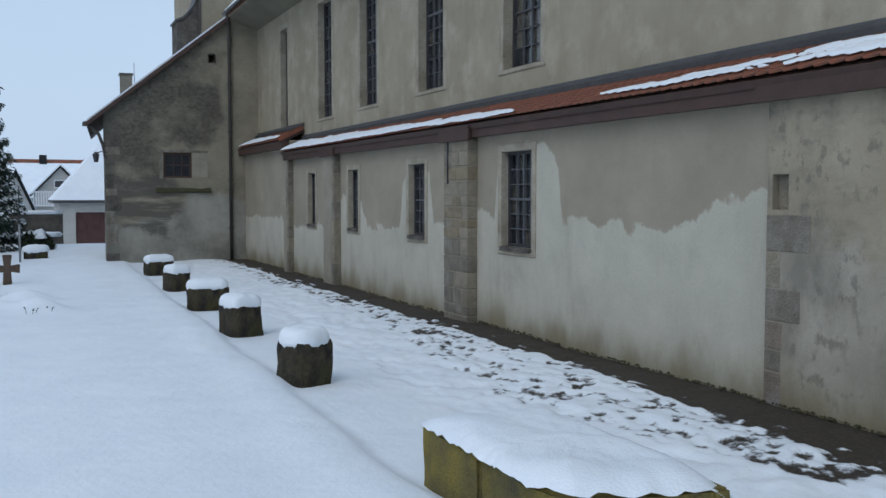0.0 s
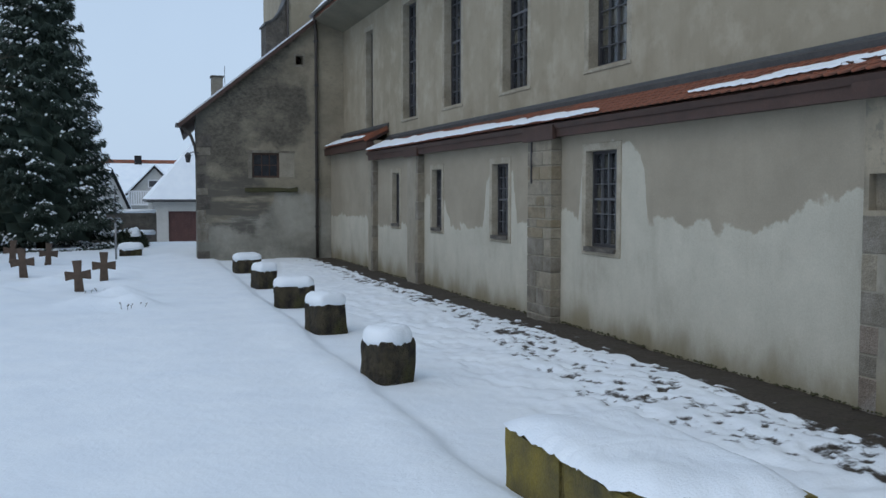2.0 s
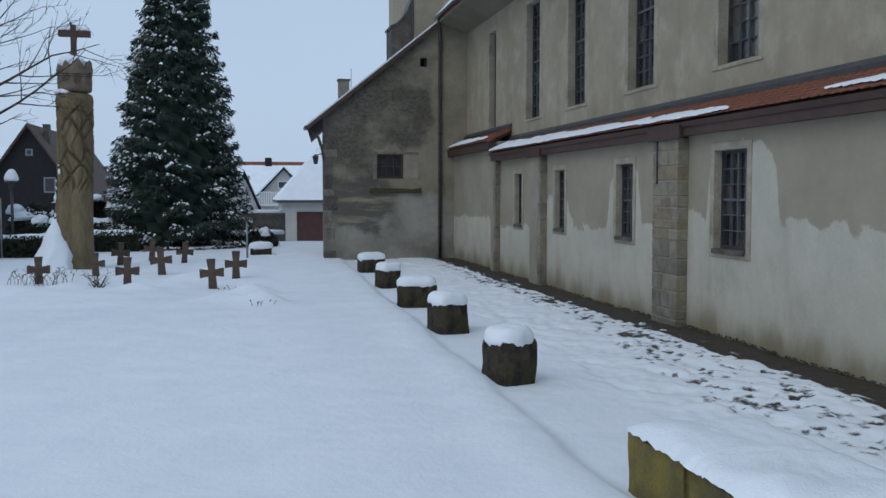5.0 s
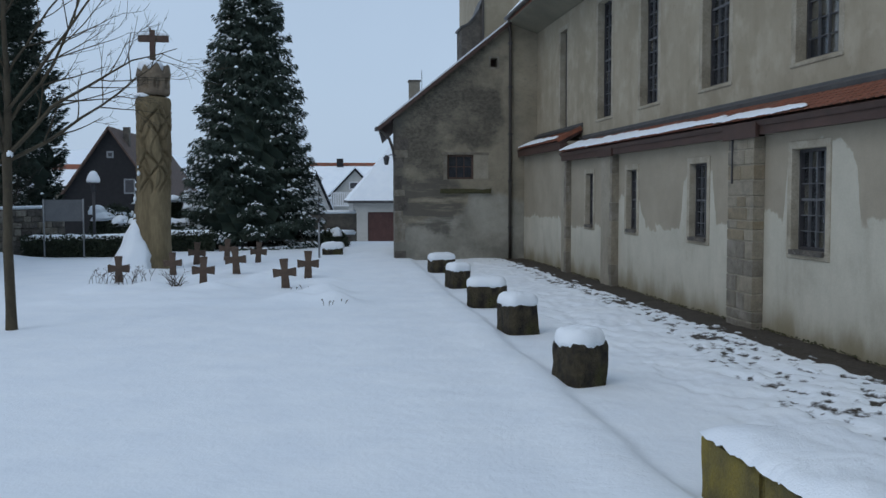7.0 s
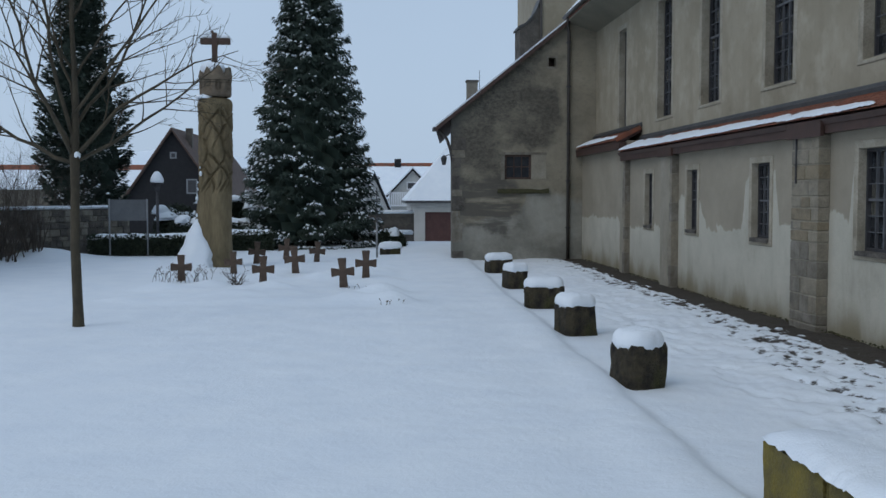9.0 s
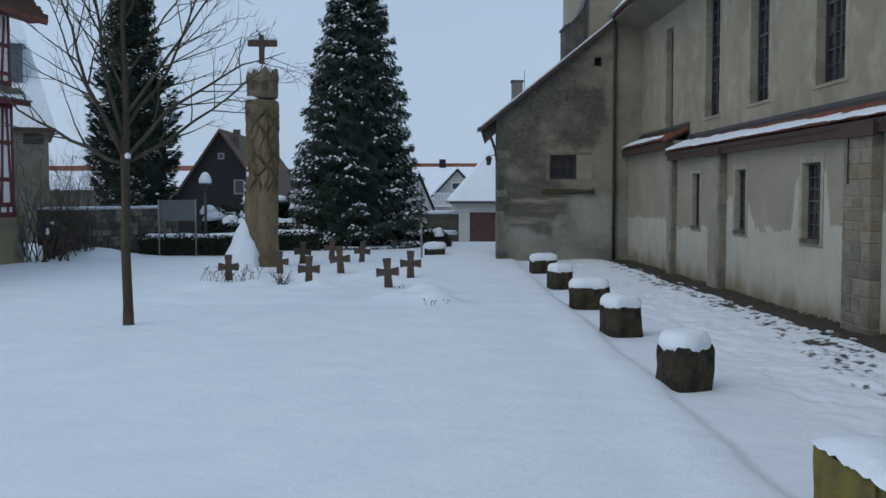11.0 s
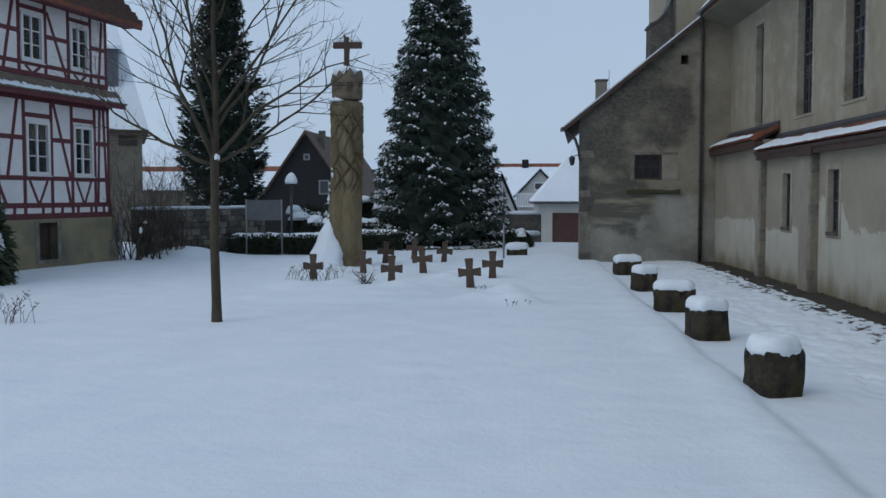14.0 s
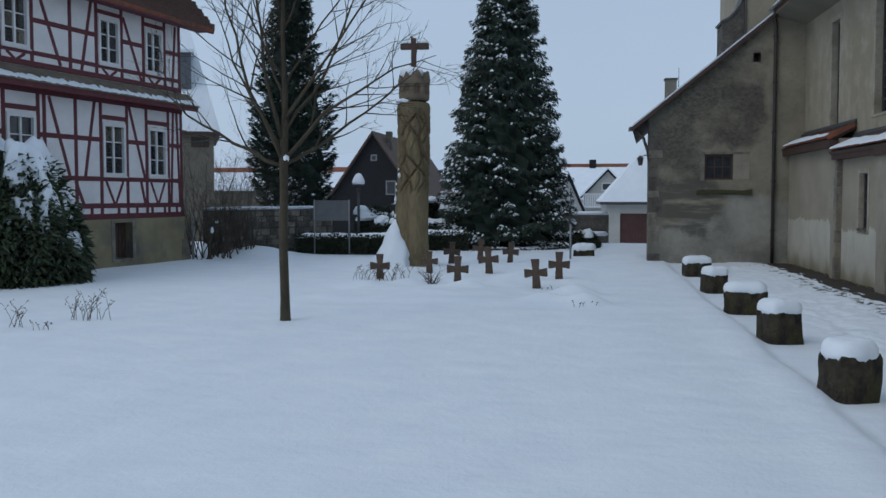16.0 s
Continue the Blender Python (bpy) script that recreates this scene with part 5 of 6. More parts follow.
# ---- plants ----
def branchy(bm, start, way, length, radius, depth, rng, bend=0.25, sides=6, spread_deg=38, lift=0.25, kids=(4, 6)):
    """A limb with side shoots, down to thin twigs."""
    pts, radii = [Vector(start)], [radius]
    d = Vector(way).normalized()
    steps = 6 if depth > 1 else 4
    for i in range(steps):
        d = (d + bend * 0.5 * Vector((rng.uniform(-1, 1), rng.uniform(-1, 1), rng.uniform(-0.7, 0.9))) + Vector((0, 0, lift * 0.12))).normalized()
        pts.append(pts[-1] + d * length / steps)
        radii.append(radius * (1 - 0.75 * (i + 1) / steps))
    tube(bm, pts, radii, max(3, sides))
    if depth == 0:
        return
    for k in range(rng.randint(*kids)):
        t = rng.uniform(0.25, 1.0)
        i = min(int(t * steps), steps - 1)
        p = pts[i].lerp(pts[i + 1], t * steps - i)
        base = (pts[i + 1] - pts[i]).normalized()
        side = base.orthogonal().normalized()
        side.rotate(Matrix.Rotation(rng.uniform(0, 6.283), 3, base))
        a = radians(rng.uniform(spread_deg * 0.6, spread_deg * 1.3))
        branchy(bm, p, base * math.cos(a) + side * math.sin(a), length * rng.uniform(0.38, 0.62), max(radius * (1 - 0.7 * t) * 0.6, 0.0042), depth - 1, rng, bend, max(3, sides - 1), spread_deg, lift, kids)


tree = thing("bare_tree", (-4.25, 14.1, gz(-4.25, 14.1)), "young bare deciduous tree with spreading branches", "tree")
bm = bmesh.new()
tube(bm, [(0.02, 0, -0.1), (0.0, 0, 0.02), (0.0, 0, 0.3), (-0.02, 0, 1.2), (0.0, 0, 2.0), (0.0, 0.0, 2.45), (0.03, 0.02, 3.3), (0.0, 0.0, 4.4), (0.05, 0, 5.6), (0.1, 0.05, 6.8)],
     [0.105, 0.085, 0.074, 0.068, 0.064, 0.07, 0.044, 0.032, 0.02, 0.006], 12)
part("trunk", bm, M_BARK, tree, "grey-brown smooth trunk", smooth=True)
rng = random.Random(8)
# height on the trunk, bearing from upright at the start and at the end, lean in depth, length, radius
LIMB_ROWS = [(2.36, -68, -46, 0.10, 2.7, 0.034), (2.42, -18, -8, -0.35, 3.6, 0.034), (2.55, -36, -18, 0.35, 3.3, 0.030), (2.70, -8, 6, -0.2, 3.8, 0.034),
         (3.20, -16, -34, 0.2, 2.8, 0.024), (2.45, 42, 74, -0.15, 2.9, 0.035), (2.38, 60, 50, 0.25, 2.7, 0.032), (2.85, 36, 8, 0.3, 3.5, 0.030),
         (3.05, 44, 28, -0.3, 3.4, 0.028), (3.50, 28, 48, 0.15, 2.7, 0.022), (3.70, -26, -38, -0.2, 2.4, 0.022), (4.40, 22, 12, 0.2, 2.2, 0.018), (4.70, -20, -8, -0.2, 2.0, 0.018)]
for z0, a0, a1, lean, ln, rad0 in LIMB_ROWS:
    bm = bmesh.new()
    pts, radii = [Vector((0, 0, z0))], [rad0]
    for i in range(9):
        a = radians(a0 + (a1 - a0) * i / 8 + rng.uniform(-9, 9))
        pts.append(pts[-1] + Vector((math.sin(a), lean * (1 - i / 14), math.cos(a))).normalized() * ln / 9)
        radii.append(rad0 * (1 - 0.86 * (i + 1) / 9))
    tube(bm, pts, radii, 7)
    for k in range(9):
        t = 1.8 + 7.0 * (k + rng.random()) / 9
        i = min(int(t), 8)
        base = (pts[i + 1] - pts[i]).normalized()
        a = radians(rng.uniform(24, 48)) * rng.choice((-1, 1))
        turn = Matrix.Rotation(a, 3, "Y")
        way = turn @ base + Vector((0, rng.uniform(-0.5, 0.5), 0.10))
        branchy(bm, pts[i].lerp(pts[i + 1], t - i), way, ln * rng.uniform(0.24, 0.44) * (1.15 - t / 18), max(radii[i] * 0.55, 0.0075), 2, rng, 0.26, 5, 36, 0.16, (2, 3))
    part("limb", bm, M_BARK, tree, smooth=True)
bm = snow_cap(0.08, 0.10, 2.47, 0.05, 2, 5, 0.06)
for v in bm.verts:
    v.co += Vector((0.055, -0.05, 0))
part("snow_clump", bm, M_SNOW, tree, smooth=True)


def sprays(pos, way, up, length, width, curl=0.25):
    """Small bent fronds as arrays of vertices and triangles."""
    n = len(pos)
    side = np.cross(way, up)
    side /= np.linalg.norm(side, axis=1, keepdims=True) + 1e-9
    nrm = np.cross(side, way)
    L, W = length[:, None], width[:, None]
    b = pos
    c = pos + way * L * 0.5 + nrm * W * 0.35
    l = pos + way * L * 0.42 + side * W * 0.5
    r = pos + way * L * 0.42 - side * W * 0.5
    t = pos + way * L - nrm * L * curl
    v = np.stack([b, l, c, r, t], 1).reshape(-1, 3)
    k = (np.arange(n) * 5)[:, None]
    tri = np.concatenate([k + np.array([[0, 2, 1]]), k + np.array([[0, 3, 2]]), k + np.array([[1, 2, 4]]), k + np.array([[2, 3, 4]])], 0)
    return v, tri


def mesh_part(name, v, f, material, parent, label="", kind="", flat=True):
    me = bpy.data.meshes.new(name)
    me.from_pydata(v.tolist(), [], f.tolist())
    me.materials.append(material)
    ob = new(name, me)
    ob.parent = parent
    return tagged(ob, label, kind=kind)


def conifer(name, at, height, profile, tiers, per, fronds, label, seed, snow, size, droop, upturn, hang):
    """A conifer of whorled boughs: trunk, bare bough wood, plates of small fronds in tiers, and snow lying on them in patches."""
    g = np.random.RandomState(seed)
    top = thing(name, at, label, "tree")
    bm = bmesh.new()
    tube(bm, [(0, 0, -0.1), (0, 0, height * 0.5), (0, 0, height * 0.97)], [0.22, 0.12, 0.02], 10)
    part("trunk", bm, M_BARK, top)
    rad = lambda z, a: np.interp(z, profile[0], profile[1]) * (0.86 + 0.28 * fbm(np.cos(a) * 2.4 + 7, np.sin(a) * 2.4 + 7, z * 0.8, seed, 3))
    bm = bmesh.new()
    rows, n = 40, 30
    rings = []
    for j in range(rows + 1):
        z = 0.3 + (height * 0.95 - 0.3) * j / rows
        rings.append([bm.verts.new((math.cos(a) * r, math.sin(a) * r, z)) for a in np.linspace(0, 2 * np.pi, n, endpoint=False)
                      for r in [float(rad(z, a)) * (0.50 + 0.12 * ((j + int(a * 9)) % 3))]])
    for p, q in zip(rings, rings[1:]):
        for i in range(n):
            bm.faces.new((p[i], p[(i + 1) % n], q[(i + 1) % n], q[i]))
    part("bough_core", bm, M_NEEDLE, top)
    # one row a bough: height, bearing, reach
    zb = np.repeat(0.12 + (height - 0.4) * (np.arange(tiers) / tiers) ** 1.12, per)
    nb = len(zb)
    zb = zb + 0.24 * g.randn(nb)
    ab = g.rand(nb) * 2 * np.pi
    Lb = rad(zb, ab) * (0.90 + 0.16 * g.rand(nb))
    dry = g.rand(nb)
    k = np.repeat(np.arange(nb), np.maximum(10, (fronds * (0.35 + 0.65 * Lb / Lb.max()))).astype(int))
    m = len(k)
    s = 0.42 + 0.58 * g.rand(m) ** 0.62
    L, a = Lb[k], ab[k]
    side = g.uniform(-1, 1, m)
    off = side * (0.10 + 0.30 * L * (1 - s))
    out = np.stack([np.cos(a), np.sin(a)], 1)
    lat = np.stack([-np.sin(a), np.cos(a)], 1)
    z = zb[k] + L * (-droop * s + upturn * s * s) - hang * np.abs(side) * 0.12 - hang * 0.16 * g.rand(m) ** 2
    pos = np.concatenate([out * (L * s)[:, None] + lat * off[:, None], z[:, None]], 1)
    turn = side * 0.9 + 0.35 * g.randn(m)
    way = np.concatenate([out * np.cos(turn)[:, None] + lat * np.sin(turn)[:, None], (-hang * 0.55 + 2 * (upturn * s - droop * 0.5) * 0.6 + 0.28 * g.randn(m))[:, None]], 1)
    way /= np.linalg.norm(way, axis=1, keepdims=True)
    pos[:, 2] = np.maximum(pos[:, 2], 0.03)
    ln = size * (0.13 + 0.17 * g.rand(m))
    v, f = sprays(pos, way, np.tile([[0.0, 0, 1]], (m, 1)) + 0.30 * g.randn(m, 3), ln, ln * 0.34)
    mesh_part("crown", v, f, M_NEEDLE, top, "dense dark green needled boughs", "stuff")
    # snow: patches on the upper side of some boughs
    patch = vnoise(a * L * 3.6 + dry[k] * 3, s * L * 4.2 + zb[k] * 3.0, dry[k] * 9, seed + 8)
    lie = (patch > 1 - snow * (1.1 - 0.25 * zb[k] / height)) & (dry[k] < 0.72) & (g.rand(m) < 0.30) & (s > 0.55)
    q = int(lie.sum())
    wl = way[lie] * np.array([1, 1, 0.45]) + 0.25 * g.randn(q, 3) * np.array([1, 1, 0.4])
    wl /= np.linalg.norm(wl, axis=1, keepdims=True)
    v2, f2 = sprays(pos[lie] + np.array([0, 0, 0.045]), wl, np.tile([[0.0, 0, 1]], (q, 1)) + 0.25 * g.randn(q, 3), ln[lie] * 0.85, ln[lie] * 0.60, 0.22)
    mesh_part("bough_snow", v2, f2, M_SNOW, top, "snow caught on the boughs", "stuff")
    return top


conifer("spruce", (-2.2, 36.0, gz(-2.2, 36)), 13.8, ([0, 0.8, 2.9, 5.0, 7.1, 9.2, 11.5, 13.8], [2.60, 2.62, 2.36, 1.99, 1.54, 1.04, 0.48, 0.03]),
        60, 17, 78, "tall dense conical spruce with snow on its tiers of boughs", 3, 0.47, 0.80, 0.50, 0.36, 0.85)
conifer("cypress_tree", (-10.78, 37.0, gz(-10.78, 37)), 12.7, ([0, 0.5, 1.0, 3.0, 5.2, 7.5, 9.7, 12.7], [0.8, 1.15, 1.4, 1.78, 1.54, 1.02, 0.58, 0.03]),
        50, 13, 62, "dark narrow ragged conifer lightly dusted with snow", 5, 0.34, 0.85, -0.10, 0.42, 0.1)


def snow_pillows(spots, parent, name="snow_pillow", label="heavy snow lying on the branches"):
    for i, (x, y, z, r, rz) in enumerate(spots):
        bm = bmesh.new()
        s = bmesh.ops.create_icosphere(bm, subdivisions=3, radius=1.0)["verts"]
        for v in s:
            k = 1 + 0.28 * noise.noise(v.co * 1.6 + Vector((i * 3.1, 0, 0))) + 0.1 * noise.noise(v.co * 4 + Vector((0, i, 0)))
            zc = v.co.z * (1.0 if v.co.z > 0 else 0.6)
            v.co = Vector((x + v.co.x * r * k, y + v.co.y * r * k, z + zc * rz * k - 0.5 * r * (v.co.x ** 2 + v.co.y ** 2) * 0.4))
        part(name, bm, M_SNOW, parent, label, smooth=True)


# yew by the timbered house
yew = thing("yew_bush", (-12.15, 19.6, gz(-12.15, 19.6)), "broad dark evergreen bush weighed down by snow", "bush")
g = np.random.RandomState(17)
cnt = 15000
u = g.randn(cnt, 3)
u /= np.linalg.norm(u, axis=1, keepdims=True)
u[:, 2] = np.abs(u[:, 2]) * 0.96 - 0.04
lump = 0.72 + 0.5 * fbm(u[:, 0] * 2.5 + 4, u[:, 1] * 2.5 + 4, u[:, 2] * 2.5 + 4, 6, 3)
pos = u * np.array([1.5, 1.5, 3.1]) * (lump * (0.72 + 0.3 * g.rand(cnt) ** 0.6))[:, None] + np.array([0, 0, 0.15])
way = u + 0.6 * g.randn(cnt, 3) - np.array([0, 0, 0.25])
way /= np.linalg.norm(way, axis=1, keepdims=True)
ln = 0.14 + 0.2 * g.rand(cnt)
v, f = sprays(pos, way, np.tile([[0, 0, 1.0]], (cnt, 1)) + 0.4 * g.randn(cnt, 3), ln, ln * 0.34)
mesh_part("foliage", v, f, M_YEW, yew, "dark green small-leaved foliage", "stuff")
bm = bmesh.new()
bmesh.ops.create_icosphere(bm, subdivisions=4, radius=1.0)
for vv in bm.verts:
    k = 0.62 + 0.25 * noise.noise(vv.co * 2)
    vv.co = Vector((vv.co.x * 1.45 * k, vv.co.y * 1.5 * k, max(vv.co.z, -0.05) * 2.95 * k + 0.1))
part("bough_core", bm, M_YEW, yew)
bm = bmesh.new()
bmesh.ops.create_icosphere(bm, subdivisions=6, radius=1.0)
q = np.array([v.co[:] for v in bm.verts])
lump = 0.72 + 0.5 * fbm(q[:, 0] * 2.5 + 4, q[:, 1] * 2.5 + 4, q[:, 2] * 2.5 + 4, 6, 3)
lie = fbm(q[:, 0] * 2.7 + 9, q[:, 1] * 2.7 + 9, q[:, 2] * 3.4 + 9, 26, 4) + 0.13 * np.clip(q[:, 2], -1, 0.6) - 0.055
keep = smooth(0.50, 0.58, lie) * smooth(0.02, 0.2, q[:, 2])
shape = q * np.array([1.5, 1.5, 3.1]) * (lump * (0.90 + 0.12 * keep))[:, None] + np.array([0, 0, 0.15])
for v, p in zip(bm.verts, shape):
    v.co = Vector(p)
bm.verts.index_update()
bmesh.ops.delete(bm, geom=[f for f in bm.faces if max(keep[v.index] for v in f.verts) < 0.05], context="FACES")
part("snow_sheet", bm, M_SNOW, yew, "heavy snow draped over the branches", smooth=True)


def hedge(x0, y0, x1, y1, wide, high, seed, label, snow=0.08):
    """A clipped hedge with a band of snow on top."""
    g = np.random.RandomState(seed)
    length = math.hypot(x1 - x0, y1 - y0)
    top = thing("hedge", ((x0 + x1) / 2, (y0 + y1) / 2, gz((x0 + x1) / 2, (y0 + y1) / 2)), label, "hedge")
    top.rotation_euler = (0, 0, math.atan2(y1 - y0, x1 - x0))
    hl, hw = length / 2, wide / 2
    part("bough_core", boxes((-hl + 0.05, -hw + 0.06, -0.1, hl - 0.05, hw - 0.06, high - 0.05)), M_HEDGELEAF, top)
    n = int(900 * (length * high * 2 + length * wide))
    n = min(n, 9000)
    side = g.rand(n)
    px = g.uniform(-hl, hl, n)
    py = np.where(side < 0.6, -hw + 0.06 * g.randn(n), np.where(side < 0.75, hw, g.uniform(-hw, hw, n)))
    pz = np.where(side < 0.75, g.uniform(0, high, n), high + 0.02 * g.randn(n))
    way = g.randn(n, 3) + np.stack([np.zeros(n), np.sign(py) * 0.8, np.full(n, 0.3)], 1)
    way /= np.linalg.norm(way, axis=1, keepdims=True)
    ln = 0.06 + 0.07 * g.rand(n)
    v, f = sprays(np.stack([px, py, pz], 1), way, g.randn(n, 3), ln, ln * 0.6)
    mesh_part("leaves", v, f, M_HEDGELEAF, top, "small dark evergreen leaves", "stuff")
    bm = bmesh.new()
    nx_, ny_ = max(8, int(length / 0.08)), 8
    gr = {}
    for i in range(nx_ + 1):
        for j in range(ny_ + 1):
            u, w = i / nx_, j / ny_
            e = max(0.0, 1 - abs(2 * w - 1) ** 4) ** 0.5 * min(1, 12 * u, 12 * (1 - u))
            h = high - 0.01 + snow * e * (0.8 + 0.8 * float(vnoise(u * length * 3, w * 3, 0, seed)))
            if j in (0, ny_):
                h -= 0.10 * float(vnoise(u * length * 5, j, 0, seed + 2))
            gr[i, j] = bm.verts.new((-hl * 1.01 + u * length * 1.01, (-hw - 0.05) + w * (wide + 0.1), h))
    for i in range(nx_):
        for j in range(ny_):
            bm.faces.new((gr[i, j], gr[i + 1, j], gr[i + 1, j + 1], gr[i, j + 1]))
    part("snow_cover", bm, M_SNOW, top, "even band of snow", smooth=True)
    return top


hedge(-8.85, 30.9, -5.0, 30.9, 0.7, 0.60, 41, "low clipped dark hedge topped with snow")
hedge(-5.05, 33.4, -3.35, 33.4, 0.7, 0.62, 42, "low clipped dark hedge topped with snow beside the spruce")
hedge(-7.3, 36.2, -4.4, 36.2, 1.2, 0.85, 43, "loose dark hedge under thick snow", 0.16)


def snowy_bush(x, y, r, h, seed, label):
    top = thing("snowy_bush", (x, y, gz(x, y)), label, "bush")
    g = np.random.RandomState(seed)
    n = 2500
    u = g.randn(n, 3)
    u /= np.linalg.norm(u, axis=1, keepdims=True)
    u[:, 2] = np.abs(u[:, 2])
    pos = u * np.array([r, r, h]) * (0.7 + 0.35 * g.rand(n))[:, None]
    way = u + 0.5 * g.randn(n, 3)
    way /= np.linalg.norm(way, axis=1, keepdims=True)
    ln = 0.1 + 0.12 * g.rand(n)
    v, f = sprays(pos, way, g.randn(n, 3), ln, ln * 0.5)
    mesh_part("foliage", v, f, M_HEDGELEAF, top, "dark evergreen foliage", "stuff")
    rs = random.Random(seed)
    snow_pillows([(rs.uniform(-r, r) * 0.7, rs.uniform(-r, r) * 0.5 - r * 0.3, h * rs.uniform(0.7, 0.98), r * rs.uniform(0.25, 0.5), 0.12 + 0.12 * rs.random()) for i in range(9)], top)


snowy_bush(-6.5, 36.0, 0.75, 1.05, 3, "rounded evergreen bush under thick snow")
snowy_bush(-6.0, 39.0, 1.1, 1.9, 4, "tall evergreen bush under thick snow")
snowy_bush(-7.7, 39.0, 1.0, 1.45, 9, "broad evergreen bush under thick snow behind the hedge")
snowy_bush(-4.9, 39.0, 0.9, 1.9, 5, "evergreen bush under thick snow near the spruce")
snowy_bush(0.75, 35.5, 0.45, 0.55, 6, "small bush under snow near the spruce")


def shrub(x, y, count, high, seed, label, lean=0.45, depth=1, mat=M_TWIG, rad=0.006, name="bare_shrub"):
    top = thing(name, (x, y, gz(x, y)), label, "shrub")
    rs = random.Random(seed)
    for i in range(count):
        bm = bmesh.new()
        branchy(bm, (rs.uniform(-0.25, 0.25) * high, rs.uniform(-0.2, 0.2) * high, -0.03), (rs.uniform(-lean, lean), rs.uniform(-lean, lean), 1), high * rs.uniform(0.5, 1.1), rad, depth, rs, 0.35, 4, 42, 0.1, (2, 4))
        part("stem", bm, mat, top)
    return top


def weeds(x, y, count, high, seed, label, w=0.4):
    """Dry stalks, each with a few thin side shoots and small seed heads."""
    top = thing("dry_weeds", (x, y, gz(x, y)), label, "weeds")
    rs = random.Random(seed)
    for i in range(count):
        bm = bmesh.new()
        bx, by = rs.gauss(0, w), rs.gauss(0, w * 0.4)
        h = high * rs.uniform(0.5, 1.15)
        lean = rs.uniform(-0.8, 0.9) * h
        pts = [Vector((bx, by, -0.03)), Vector((bx + lean * 0.3, by, h * 0.45)), Vector((bx + lean * 0.7, by + rs.uniform(-.04, .04), h * 0.8)), Vector((bx + lean, by, h))]
        tube(bm, pts, [0.005, 0.004, 0.003, 0.003], 4)
        for k in range(rs.randint(2, 5)):
            p = pts[1].lerp(pts[3], rs.random())
            e = p + Vector((rs.uniform(-0.22, 0.22), rs.uniform(-0.1, 0.1), rs.uniform(0.05, 0.22))) * h
            tube(bm, [p, e], [0.0035, 0.0025], 3)
            bmesh.ops.create_icosphere(bm, subdivisions=1, radius=rs.uniform(0.006, 0.012), matrix=Matrix.Translation(e))
        part("stalk", bm, M_TWIG, top)
    return top


weeds(-3.95, 20.35, 34, 0.30, 1, "dry stalks poking through snow by a grave cross", 0.32)
shrub(-2.75, 19.75, 16, 0.42, 2, "small bare shrub poking through the snow", 1.1, 1, M_TWIG, 0.012)
weeds(-7.95, 12.9, 7, 0.40, 5, "dry brown weed stalks standing in snow", 0.08)
weeds(-7.45, 13.9, 18, 0.40, 6, "dry brown weed stalks standing in snow", 0.22)
weeds(-7.3, 12.7, 6, 0.12, 7, "short dry weeds in snow", 0.12)
weeds(0.3, 16.3, 6, 0.10, 8, "low dry plants showing through snow", 0.18)
weeds(-0.25, 19.1, 4, 0.08, 9, "low dry plants showing through snow", 0.1)
shrub(-11.0, 28.15, 28, 3.2, 11, "leafless bush at the house corner", 0.5, 2, M_TWIG, 0.02)
shrub(-10.05, 29.2, 20, 1.8, 12, "leafless bush beside the stone wall", 0.4, 2, M_TWIG, 0.018)
shrub(-10.6, 28.3, 18, 2.0, 15, "leafless bush in front of the stone wall", 0.6, 2, M_TWIG, 0.02)
shrub(-10.6, 32.0, 32, 2.9, 13, "leafless bush behind the stone wall", 0.4, 2, M_TWIG, 0.014)
shrub(-11.9, 33.0, 32, 3.2, 14, "leafless bush behind the stone wall", 0.4, 2, M_TWIG, 0.014)


# ---- half-timbered house ----
house = thing("timbered_house", (-11.29, 27.65, 0), "two-storey half-timbered house with red beams and white panels", "house")
house.rotation_euler = (0, 0, math.atan2(-math.cos(radians(11)), -math.sin(radians(11))))
# own coordinates: x along the front, y towards the viewer's side negative into the house
LEN = 11.5
WIN_L = [(1.06, 1.96), (2.97, 3.92), (6.36, 7.31), (8.6, 9.5)]
WIN_U = [(1.18, 2.02), (3.14, 4.02), (6.51, 7.39), (8.7, 9.6)]
part("plinth", pierced(0.0, LEN, -0.5, 1.30, [(2.80, 3.55, 0.22, 1.20)], 0.4, lambda u, w, z: (u, -w, z)), M_PLINTH, house, "olive-grey rendered plinth")
part("wall", pierced(0.27, LEN, 1.30, 4.62, [(a, b, 2.45, 3.86) for a, b in WIN_L], 0.3, lambda u, w, z: (u, -0.05 - w, z)), M_WHITEWALL, house, "white rendered infill panels")
part("upper_wall", pierced(0.30, LEN, 4.62, 7.15, [(a, b, 5.38, 6.62) for a, b in WIN_U], 0.3, lambda u, w, z: (u, -0.05 - w, z)), M_WHITEWALL, house, "white rendered infill panels")
part("end_wall", boxes((0.27, -8.0, -0.5, 0.55, -0.36, 7.1), (LEN - 0.3, -8.0, -0.5, LEN, -0.36, 7.1), (0.55, -8.0, -0.5, LEN - 0.3, -7.7, 7.1)), M_WHITEWALL, house)

# added dark sheet inside: blocks light so the panes read dark
part("window_backing", boxes((0.6, -1.35, 1.4, LEN - 0.35, -1.3, 6.85)), M_WOODDARK, house, "added dark sheet that blocks light behind the windows")


